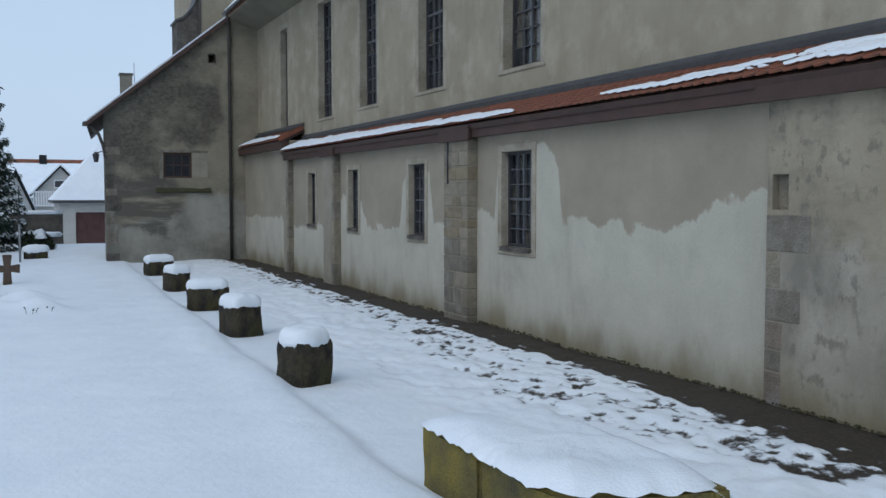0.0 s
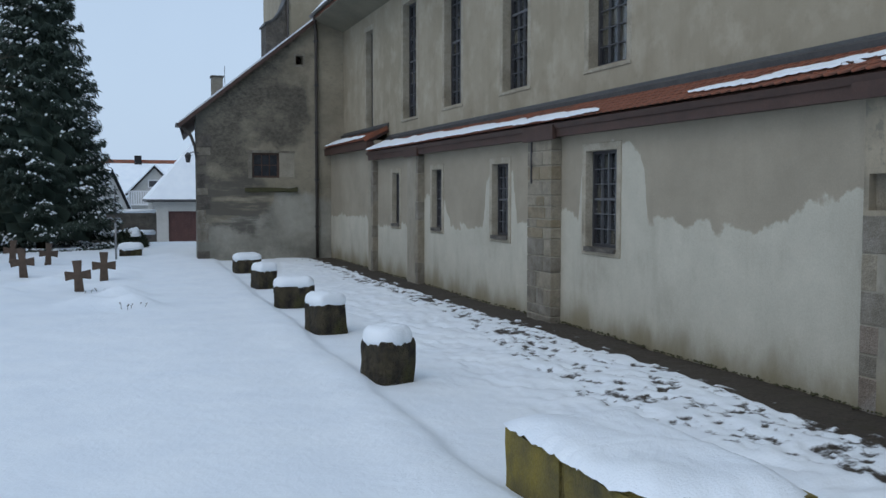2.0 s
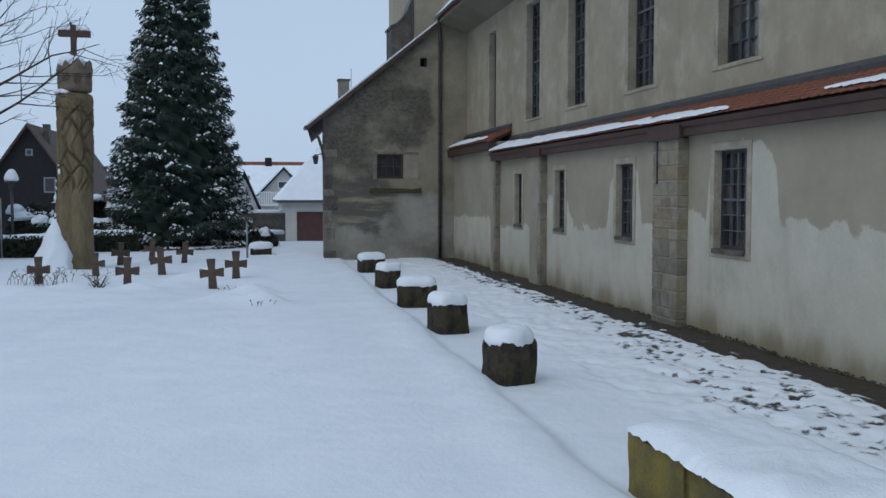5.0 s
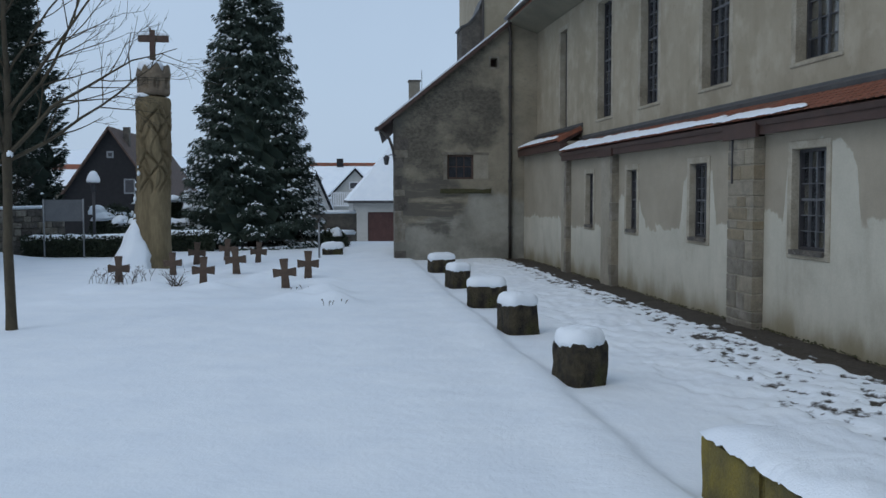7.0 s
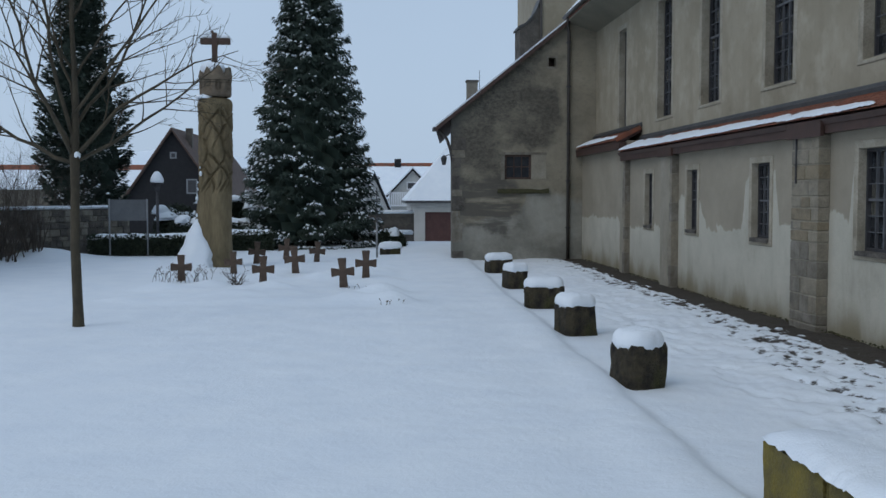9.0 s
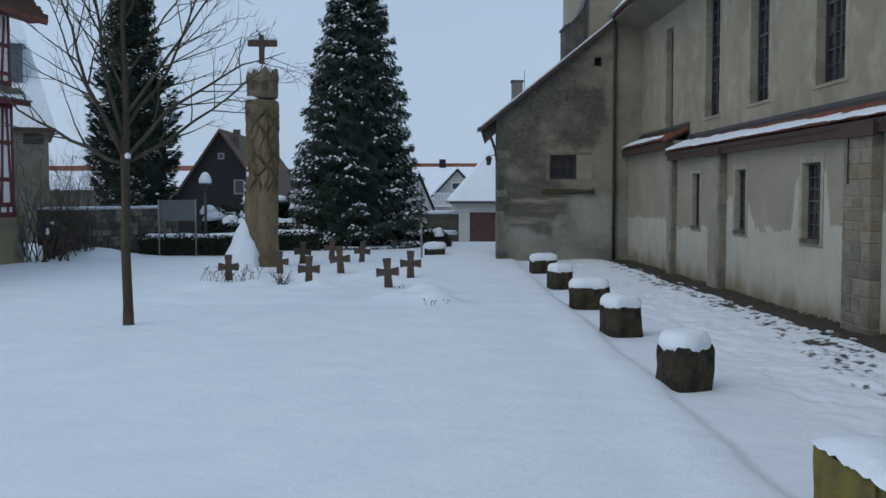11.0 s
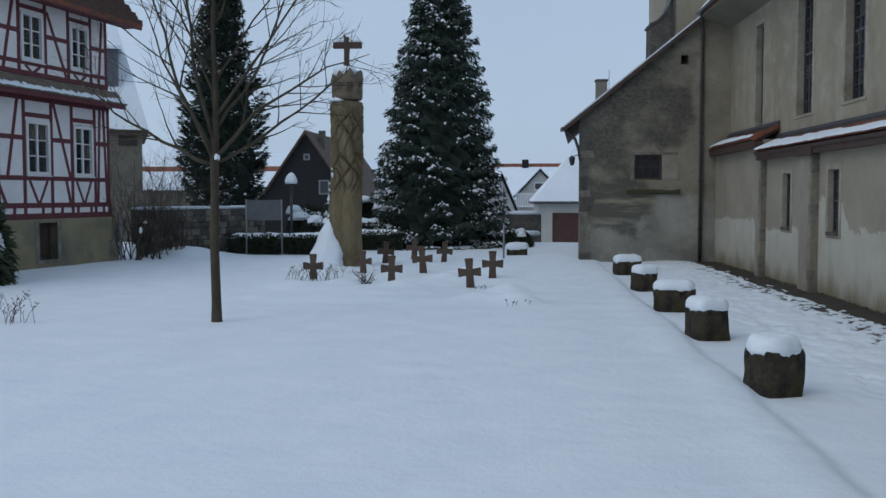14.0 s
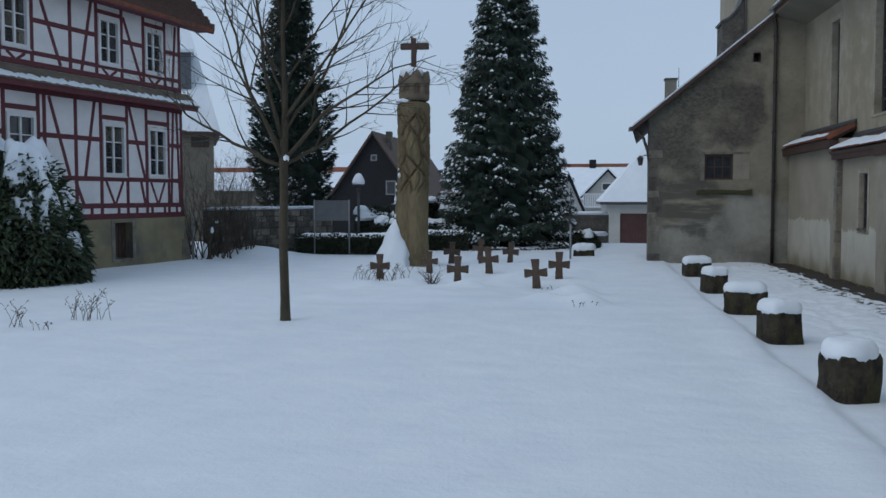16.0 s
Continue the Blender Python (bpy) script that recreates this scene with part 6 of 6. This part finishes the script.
def beam(u0, z0, u1, z1, w=0.13, proud=0.0):
    length = math.hypot(u1 - u0, z1 - z0)
    bm = boxes((0, -0.06, -w / 2, length, 0.012 + proud, w / 2))
    bmesh.ops.bevel(bm, geom=bm.edges[:], offset=0.006, segments=1, affect="EDGES")
    ob = part("beam", bm, M_BEAM, house)
    ob.matrix_basis = Matrix.Translation((u0, -0.05, z0)) @ Matrix.Rotation(-math.atan2(z1 - z0, u1 - u0), 4, "Y")


for z, w in ((1.375, 0.15), (1.66, 0.13), (4.43, 0.14)):
    beam(0.26, z, LEN, z, w, 0.008)
for z in (5.05, 7.0):
    beam(0.29, z, LEN, z, 0.14, 0.008)


def rail(z, wins, u0=0.30):
    """A rail that stops at the windows it would cross."""
    cuts = [(a - 0.06, b + 0.06) for a, b in wins]
    a = u0
    for c, d in cuts:
        beam(a, z, c, z, 0.12, 0.004)
        a = d
    beam(a, z, LEN, z, 0.12, 0.004)


beam(0.3, 2.37, LEN, 2.37, 0.12, 0.004)
rail(3.40, WIN_L)
beam(0.3, 5.32, LEN, 5.32, 0.11, 0.004)
rail(6.10, WIN_U)
for u in (0.33, 0.98, 2.03, 2.90, 3.99, 4.96, 6.07, 6.28, 7.39, 8.2, 8.53, 9.57, 10.6):
    beam(u, 1.44, u, 4.40, 0.125)
for u in (0.37, 1.10, 2.10, 3.06, 4.10, 5.10, 6.43, 7.47, 8.62, 9.68, 10.7):
    beam(u, 5.1, u, 6.98, 0.125)
for q in ((2.80, 4.38, 2.12, 2.42), (4.22, 4.38, 4.62, 2.42), (0.72, 4.38, 0.86, 1.7), (0.55, 4.38, 0.42, 1.7), (2.30, 2.32, 2.12, 1.7), (5.0, 2.3, 4.7, 1.7), (5.9, 4.35, 5.2, 2.42),
          (6.25, 6.95, 5.45, 5.12), (4.28, 6.95, 4.68, 5.12), (2.98, 6.75, 2.2, 5.12), (0.55, 6.9, 0.72, 5.12), (7.6, 6.9, 8.3, 5.12), (7.6, 4.38, 8.1, 2.42)):
    beam(*q, 0.115, -0.004)
for a, b in WIN_L:
    m = (a + b) / 2
    beam(a + 0.12, 2.31, m - 0.03, 1.72, 0.09, -0.003)
    beam(b - 0.12, 2.31, m + 0.03, 1.72, 0.09, -0.003)
    beam(a - 0.06, 4.0, b + 0.06, 4.0, 0.12, 0.003)
for a, b in WIN_U:
    m = (a + b) / 2
    beam(a + 0.14, 5.27, m - 0.03, 5.1, 0.08, -0.003)
    beam(b - 0.14, 5.27, m + 0.03, 5.1, 0.08, -0.003)
    beam(a - 0.06, 6.74, b + 0.06, 6.74, 0.11, 0.003)
for u in (0.6, 1.2, 1.8, 2.5, 3.3, 4.4, 5.4, 6.4):
    beam(u, 1.44, u, 1.60, 0.11)


def house_window(a, b, z0, z1):
    w, h = b - a, z1 - z0
    win = part("window", boxes((0, -0.10, 0, 0.085, 0.03, h), (w - 0.085, -0.10, 0, w, 0.03, h), (0.085, -0.10, 0, w - 0.085, 0.03, 0.085), (0.085, -0.10, h - 0.085, w - 0.085, 0.03, h),
                               (-0.02, -0.05, -0.035, w + 0.02, 0.06, -0.002)), M_WHITEPAINT, house, "white painted casement window")
    win.location = (a, -0.05, z0)
    iw, ih = w - 0.17, h - 0.17
    part("sash_bar", boxes((w / 2 - 0.028, -0.075, 0.085, w / 2 + 0.028, -0.005, h - 0.085)), M_WHITEPAINT, win)
    for k in (1, 2):
        part("glazing_bar", boxes((0.085, -0.065, 0.085 + ih * k / 3 - 0.014, w - 0.085, -0.03, 0.085 + ih * k / 3 + 0.014)), M_WHITEPAINT, win)
    for c in (0, 1):
        for k in range(3):
            part("pane", boxes((0.09 + c * iw / 2, -0.058, 0.09 + k * ih / 3, 0.08 + (c + 1) * iw / 2, -0.052, 0.08 + (k + 1) * ih / 3)), M_GLASS, win)


for a, b in WIN_L:
    house_window(a + 0.004, b - 0.004, 2.45, 3.86)
for a, b in WIN_U:
    house_window(a + 0.004, b - 0.004, 5.38, 6.62)
cw = part("cellar_window", boxes((2.83, -0.28, 0.25, 3.52, -0.22, 1.18)), M_WOODDARK, house, "dark cellar window with bars and stone jambs")
for u in (2.92, 3.06, 3.2, 3.34, 3.46):
    part("bar", boxes((u - 0.012, -0.16, 0.24, u + 0.012, -0.136, 1.2)), M_WOODDARK if u < 3.4 else M_WHITEPAINT, cw)
part("jamb", boxes((2.66, -0.1, 0.14, 2.80, 0.01, 1.26), (3.55, -0.1, 0.14, 3.70, 0.01, 1.26), (2.80, -0.1, 0.12, 3.55, 0.012, 0.22)), M_STONES[3], cw)
bm = bmesh.new()
tube(bm, [(-0.06, 0.06, -0.2), (-0.06, 0.06, 1.32)], 0.04, 8)
part("downpipe", bm, M_GREY, house, "grey metal rain pipe")
part("corner_stone", boxes((0.0, -0.1, 0.1, 0.42, 0.012, 0.62), (0.0, -0.1, 0.63, 0.3, 0.011, 1.05)), M_STONES[3], house, "dark squared corner stones")
# skirt roof between the storeys
SK = part("skirt_roof", boxes((0.0, -0.1, 4.50, LEN, 0.34, 4.545)), M_BEAM, house, "dark red boarded eave between the storeys")
part("fascia", boxes((-0.02, 0.30, 4.44, LEN, 0.345, 4.60)), M_BEAM, SK)
bm = bmesh.new()
prism(bm, [(0.39, 4.585), (0.36, 4.565), (-0.045, 4.88), (-0.045, 4.97), (0.0, 4.96)], LEN + 0.05, Matrix(((0, 1, 0, -0.05), (1, 0, 0, 0), (0, 0, 1, 0), (0, 0, 0, 1))))
part("tile_band", bm, simple_mat("mossy_tile", (0.13, 0.105, 0.08), (0.19, 0.155, 0.12), 4.0, 0.9, 0.4, 0.01, 30.0, third=(0.10, 0.095, 0.06)), SK, "weathered mossy grey-brown tiles")
bm = bmesh.new()
nseg = 420
gr = []
for i in range(nseg + 1):
    u = 0.0 + LEN * i / nseg
    row = []
    lo = 0.01 + 0.16 * float(fbm(u * 13, 0, 0, 71, 3))
    hi = 0.36 + 0.42 * (float(fbm(u * 11, 5, 0, 72, 3)) - 0.4)
    for j in range(6):
        t = lo + (hi - lo) * j / 5
        h = 0.020 * (1 - (2 * j / 5 - 1) ** 4) * (0.4 + 1.2 * float(vnoise(u * 9, j * 1.3, 0, 73)))
        row.append(bm.verts.new((u, 0.39 - 0.41 * t + h * 0.6, 4.585 + 0.385 * t + h)))
    gr.append(row)
for a, b in zip(gr, gr[1:]):
    for j in range(5):
        bm.faces.new((a[j], b[j], b[j + 1], a[j + 1]))
part("snow_band", bm, M_SNOW, SK, "broken band of snow on the tiles", smooth=True)
# main roof
RF = part("roof", bmesh.new(), M_TILE, house, "steep dark red-brown tiled roof")
bm = bmesh.new()
mt = Matrix(((0, 1, 0, -0.60), (1, 0, 0, 0), (0, 0, 1, 0), (0, 0, 0, 1)))
prism(bm, [(0.60, 6.98), (-3.9, 12.0), (-8.6, 6.98), (-8.6, 6.86), (-3.9, 11.85), (0.56, 6.88)], LEN + 1.0, mt)
bm.to_mesh(RF.data)
bm.free()
part("eave_board", boxes((-0.60, 0.50, 6.84, LEN, 0.56, 6.97), (-0.60, 0.02, 6.90, LEN, 0.50, 6.93)), M_BEAM, RF)
bm = bmesh.new()
for k in range(26):
    for j in range(0, 72):
        d = k * 0.16
        if d > 3.6:
            break
        u = -0.58 + j * 0.17 + (0.085 if k % 2 else 0)
        c, s = math.cos(math.atan2(5.02, 4.5)), math.sin(math.atan2(5.02, 4.5))
        y, z = 0.60 - d * c, 6.99 + d * s
        box(bm, u, y - 0.2 * c, z + 0.2 * s - 0.012, u + 0.16, y, z + 0.004)
part("tiles", bm, simple_mat("brown_tile", (0.075, 0.04, 0.03), (0.11, 0.055, 0.04), 5.0, 0.85, 0.3, 0.006, 40.0), RF, "dark brown tiles")["kind"] = "stuff"

# ---- garden wall by the house ----
gw0, gw1 = Vector((-11.15, 28.7, 0)), Vector((-8.4, 33.3, 0))
wall = thing("garden_wall", tuple(gw0), "old rubble stone garden wall with snow on top", "wall", kind="structure")
wall.rotation_euler = (0, 0, math.atan2(gw1.y - gw0.y, gw1.x - gw0.x))
WL = (gw1 - gw0).length
part("core", boxes((0, -0.18, -0.3, WL, 0.22, 1.46)), M_RUBBLE, wall)
rng = random.Random(31)
z = -0.05
while z < 1.4:
    h = rng.uniform(0.14, 0.26)
    x = 0.0
    while x < WL:
        w = rng.uniform(0.22, 0.5)
        bm = boxes((x + 0.008, -0.21 - rng.uniform(0, 0.03), z + 0.008, min(x + w, WL) - 0.008, -0.17, min(z + h, 1.48) - 0.008))
        bmesh.ops.bevel(bm, geom=bm.edges[:], offset=0.02, segments=1, affect="EDGES")
        part("stone", bm, [M_RUBBLE, M_STONES[3], M_RUBBLE][rng.randrange(3)], wall)
        x += w
    z += h
part("coping_snow", slab([(0, -0.24), (WL, -0.24), (WL, 0.25), (0, 0.25)], 1.47, 1.57, 0.03, 3, 9, 0.04), M_SNOW, wall, smooth=True)
tree2 = thing("small_fruit_tree", (-10.75, 27.75, gz(-10.75, 27.75)), "small gnarled bare tree with snow on its trunk", "tree")
bm = bmesh.new()
tube(bm, [(0, 0, -0.1), (0.03, 0, 0.3), (0.0, 0, 0.6), (0.25, 0, 1.1)], [0.09, 0.06, 0.055, 0.04], 8)
part("trunk", bm, M_BARK, tree2)
rs = random.Random(44)
for way in ((0.6, 0, 0.8), (-0.5, 0.1, 0.9), (0.2, 0.3, 1), (-0.2, -0.2, 1)):
    bm = bmesh.new()
    branchy(bm, (0, 0, 0.6), way, 1.3, 0.03, 2, rs, 0.5, 5, 45, 0.2, (3, 4))
    part("limb", bm, M_TWIG, tree2)
snow_pillows([(-0.07, -0.06, 0.2, 0.08, 0.28), (0.14, -0.05, 0.86, 0.05, 0.12), (0.28, -0.04, 1.12, 0.06, 0.05)], tree2, "snow_clump", "snow stuck to the bark")

# ---- lamp, board, posts, planter ----
lamp = thing("path_lamp", (-6.95, 30.55, 0), "dark post lamp with a cap of snow", "lamp")
bm = bmesh.new()
tube(bm, [(0.10, 0.7, -0.05), (0.10, 0.7, 2.1)], 0.045, 10)
part("pole", bm, M_IRON, lamp, smooth=True)
bm = bmesh.new()
bmesh.ops.create_cone(bm, segments=16, radius1=0.07, radius2=0.10, depth=0.24, cap_ends=True, matrix=Matrix.Translation((0.10, 0.7, 2.16)))
part("lantern", bm, M_IRON, lamp)
bm = bmesh.new()
bmesh.ops.create_cone(bm, segments=20, radius1=0.21, radius2=0.10, depth=0.06, cap_ends=True, matrix=Matrix.Translation((0.10, 0.7, 2.30)))
part("shade", bm, M_IRON, lamp)
bm = snow_cap(0.40, 0.40, 2.32, 0.34, 2.0, 1.0, 0.02)
for v in bm.verts:
    k = 1 - 0.45 * max(0, (v.co.z - 2.42) / 0.25)
    v.co = Vector((v.co.x * k + 0.10, v.co.y * k + 0.7, v.co.z))
part("snow_cap", bm, M_SNOW, lamp, "tall cap of snow", smooth=True)
board = thing("notice_board", (-7.55, 30.35, gz(-7.55, 30.35)), "grey notice board on two metal posts, seen from behind", "notice board")
for x in (-0.58, 0.58):
    bm = bmesh.new()
    tube(bm, [(x, 0, -0.1), (x, 0, 1.80)], 0.025, 8)
    part("post", bm, M_GREY, board, smooth=True)
part("panel", boxes((-0.62, 0.04, 1.12, 0.54, 0.07, 1.78)), simple_mat("grey_panel", (0.115, 0.12, 0.125), (0.14, 0.145, 0.15), 3.0, 0.6, 0.05, 0.002, 40.0), board, "plain grey back panel")
post = thing("marker_post", (0.18, 28.6, gz(0.18, 28.6)), "thin grey metal marker post standing in snow", "post")
bm = bmesh.new()
tube(bm, [(0, 0, -0.1), (0, 0, 1.05)], 0.03, 8)
part("pole", bm, M_GREY, post, smooth=True)
bm = bmesh.new()
tube(bm, [(0.0, 0.02, 1.0), (0.0, 0.02, 2.1)], 0.016, 6)
part("rod", bm, M_IRON, post)
pl = thing("stone_trough", (0.62, 30.6, gz(0.62, 30.6)), "old stone trough heaped with snow", "trough")
part("body", slab([(-0.33, -0.22), (0.33, -0.22), (0.33, 0.22), (-0.33, 0.22)], -0.1, 0.24, 0.02, 6, 3, 0.03), M_MOSSY, pl, "dark mossy stone")
part("snow_cap", snow_cap(0.72, 0.5, 0.2, 0.2, 3, 8.0, 0.06), M_SNOW, pl, smooth=True)

# ---- far side: low walls, garage and village ----
lw = thing("terrace_wall", (-0.6, 44.0, -0.6), "low dark stone terrace wall with snow", "wall", kind="structure")
part("stonework", boxes((-2.5, 0, -0.6, 2.6, 0.4, 1.65)), M_RUBBLE, lw)
part("snow_cover", slab([(-2.5, -0.06), (2.6, -0.06), (2.6, 0.46), (-2.5, 0.46)], 1.65, 1.80, 0.03, 2, 8, 0.05), M_SNOW, lw, smooth=True)
part("lower_step", boxes((-2.5, -1.6, -0.6, 2.5, -1.2, 0.75)), M_RUBBLE, lw)
part("lower_snow", slab([(-2.5, -1.65), (2.5, -1.65), (2.5, -0.1), (-2.5, -0.1)], 0.75, 0.90, 0.04, 3, 8, 0.05), M_SNOW, lw, smooth=True)


def gable_house(name, x, y, z, half, depth, eave, ridge, wall_mat, roof_mat, label, over=0.35, snow=True, turn=0, category="house"):
    """A plain house whose gable faces -y."""
    top = thing(name, (x, y, z), label, category)
    top.rotation_euler = (0, 0, radians(turn))
    bm = bmesh.new()
    prism(bm, [(-half, 0), (half, 0), (half, eave), (0, ridge), (-half, eave)], depth, Matrix())
    part("wall", bm, wall_mat, top)
    sl = (ridge - eave) / half
    for sgn in (-1, 1):
        bm = bmesh.new()
        prism(bm, [(0, ridge + 0.03), (sgn * (half + over), eave - sl * over + 0.03), (sgn * (half + over), eave - sl * over + 0.22), (0, ridge + 0.22)], depth + 0.6, Matrix.Translation((0, -0.3, 0)))
        rf = part("roof", bm, roof_mat, top)
        if snow:
            bm = bmesh.new()
            prism(bm, [(0, ridge + 0.225), (sgn * (half + over), eave - sl * over + 0.225), (sgn * (half + over), eave - sl * over + 0.38), (0, ridge + 0.40)], depth + 0.5, Matrix.Translation((0, -0.25, 0)))
            part("roof_snow", bm, M_SNOW, rf)
    return top


def plain_window(parent, x, z, w, h, fr=M_WHITEPAINT, y=-0.03):
    win = part("window", boxes((x - w / 2, y, z, x - w / 2 + 0.09, y + 0.05, z + h), (x + w / 2 - 0.09, y, z, x + w / 2, y + 0.05, z + h), (x - w / 2 + 0.09, y, z, x + w / 2 - 0.09, y + 0.05, z + 0.09),
                               (x - w / 2 + 0.09, y, z + h - 0.09, x + w / 2 - 0.09, y + 0.05, z + h)), fr, parent)
    part("pane", boxes((x - w / 2 + 0.09, y + 0.015, z + 0.09, x + w / 2 - 0.09, y + 0.025, z + h - 0.09)), M_IRON, win)


dark = gable_house("slate_house", -12.59, 62, -1.3, 3.1, 17, 2.85, 7.3, M_SLATE, simple_mat("far_brown_tile", (0.07, 0.045, 0.035), (0.10, 0.062, 0.048), 2.0, 0.85, 0.2, 0.01, 12.0), "dark slate-clad gabled house with a brown roof", 0.55, False, -2)
plain_window(dark, 0.05, 5.55, 0.42, 0.42, M_GREY)
plain_window(dark, 1.2, 3.3, 0.7, 0.95, M_GREY)
part("chimney", boxes((0.45, 1.8, 6.0, 0.85, 2.2, 7.6)), M_RUBBLE, dark)
gar = thing("garage", (2.19, 52.0, -1.0), "pale garage with a brown boarded door and snowy roof", "garage")
part("wall", pierced(0, 7.0, -0.4, 2.45, [(0.78, 3.3, -0.4, 1.97)], 0.25, lambda u, w, z: (u, w, z)), M_FARWALL, gar)
part("side_wall", boxes((0, 0.25, -0.4, 0.25, 6, 2.45), (6.75, 0.25, -0.4, 7, 6, 2.45), (0.25, 5.75, -0.4, 6.75, 6, 2.45)), M_FARWALL, gar)
door = part("door", boxes((0.78, 0.14, 0.02, 3.3, 0.17, 1.97)), M_GARAGEDOOR, gar, "brown boarded garage door")
for k in range(14):
    part("door_board", boxes((0.785 + k * 0.18, 0.115, 0.03, 0.785 + k * 0.18 + 0.165, 0.139, 1.96)), M_GARAGEDOOR, door)
part("eave_board", boxes((-0.3, -0.32, 2.45, 7.3, 6.3, 2.60)), M_LEAD, gar)
bm = bmesh.new()
vs = [bm.verts.new(p) for p in ((-0.32, -0.34, 2.6), (7.32, -0.34, 2.6), (7.32, 6.34, 2.6), (-0.32, 6.34, 2.6), (2.7, 3.0, 6.2), (4.4, 3.0, 6.2))]
for f in ((0, 1, 5, 4), (1, 2, 5), (2, 3, 4, 5), (3, 0, 4), (3, 2, 1, 0)):
    bm.faces.new([vs[i] for i in f])
part("roof", bm, M_SNOW, gar, "steep hipped roof under smooth snow")
far = gable_house("gabled_house", 3.8, 86, -1.5, 2.0, 8, 3.5, 5.6, M_FARWALL, M_SLATE, "grey gabled house with a white balcony and snowy roof", 0.3, True, 0)
plain_window(far, -0.1, 3.9, 0.9, 0.7)
bal = part("balcony", boxes((-2.2, -1.0, 2.4, 2.0, 0, 2.52), (-2.2, -1.0, 3.55, 2.0, -0.9, 3.65)), M_WHITEPAINT, far, "white wooden balcony")
for k in range(22):
    part("baluster", boxes((-2.2 + k * 0.195, -0.98, 2.52, -2.2 + k * 0.195 + 0.11, -0.94, 3.55)), M_WHITEPAINT, bal)
long_ = thing("red_roofed_house", (3.0, 100, -1.5), "long house with a red ridge and snow-covered roof", "house")
part("wall", boxes((-5, 0, 0, 9, 7, 3.2)), M_FARWALL, long_)
bm = bmesh.new()
prism(bm, [(-0.5, 3.0), (3.8, 6.9), (8.0, 3.0)], 15, Matrix(((0, 1, 0, -5.5), (1, 0, 0, 0), (0, 0, 1, 0), (0, 0, 0, 1))))
part("roof", bm, M_TILE, long_)
bm = bmesh.new()
prism(bm, [(-0.55, 3.1), (3.15, 6.45), (3.15, 6.3), (-0.5, 2.95)], 15.1, Matrix(((0, 1, 0, -5.55), (1, 0, 0, -0.12), (0, 0, 1, 0.05), (0, 0, 0, 1))))
part("roof_snow", bm, M_SNOW, long_)
part("chimney", boxes((-0.4, 2.9, 5.6, 0.3, 3.5, 7.3)), M_SLATE, long_)
side = gable_house("side_house", 0.2, 84, -1.5, 1.6, 8, 2.2, 5.2, M_FARWALL, M_SLATE, "small gabled house with snow on its roof", 0.3, True, 35)

# house behind the timbered one
bh = thing("hipped_house", (-15.95, 42.0, 0), "beige house with a steep snow-covered roof and dormer", "house")
bh.rotation_euler = (0, 0, radians(22))
part("wall", boxes((-10, 0, -0.3, 0, 9, 4.7)), M_BEIGE, bh)
part("eave_board", boxes((-10.3, -0.3, 4.7, 0.3, 9.3, 4.85)), M_WOODDARK, bh)
bm = bmesh.new()
vs = [bm.verts.new(p) for p in ((-10.3, -0.3, 4.85), (0.3, -0.3, 4.85), (0.3, 9.3, 4.85), (-10.3, 9.3, 4.85), (-8.0, 4.5, 12.0), (-1.5, 4.5, 12.0))]
for f in ((0, 1, 5, 4), (1, 2, 5), (2, 3, 4, 5), (3, 0, 4), (3, 2, 1, 0)):
    bm.faces.new([vs[i] for i in f])
part("roof", bm, M_SNOW, bh, "steep roof under snow")
dm = part("dormer", boxes((-2.1, 1.0, 6.9, -0.95, 4.0, 8.55)), simple_mat("dormer_grey", (0.11, 0.12, 0.14), (0.14, 0.15, 0.17), 3.0, 0.6, 0.05), bh, "grey clad dormer")
part("dormer_roof", boxes((-2.3, 0.8, 8.56, -0.8, 4.2, 8.7)), M_SNOW, dm)
plain_window(bh, -0.6, 4.15, 0.8, 0.45, M_WOODDARK)
fr = thing("far_red_roof", (-22, 78, -1.0), "distant house with a red tiled roof", "house")
part("wall", boxes((-9, 0, 0, 9, 6, 3.6)), M_BEIGE, fr)
bm = bmesh.new()
prism(bm, [(-0.5, 3.4), (3.0, 5.45), (6.5, 3.4)], 19, Matrix(((0, 1, 0, -9.5), (1, 0, 0, 0), (0, 0, 1, 0), (0, 0, 0, 1))))
part("roof", bm, M_TILE, fr)

bm = bmesh.new()
prism(bm, [(-0.55, 3.36), (2.0, 4.86), (2.0, 4.98), (-0.6, 3.5)], 19.1, Matrix(((0, 1, 0, -9.55), (1, 0, 0, 0), (0, 0, 1, 0.02), (0, 0, 0, 1))))
part("roof_snow", bm, M_SNOW, fr)

# ---- aisle tiles, last ----
tiles(roof_a, -9.0, 23.25, 4.9, 12.3, X_E, Z_E, 1)
tiles(roof_b, 23.4, END - 0.1, 0, 0, X_E, Z_E + 0.30, 2)
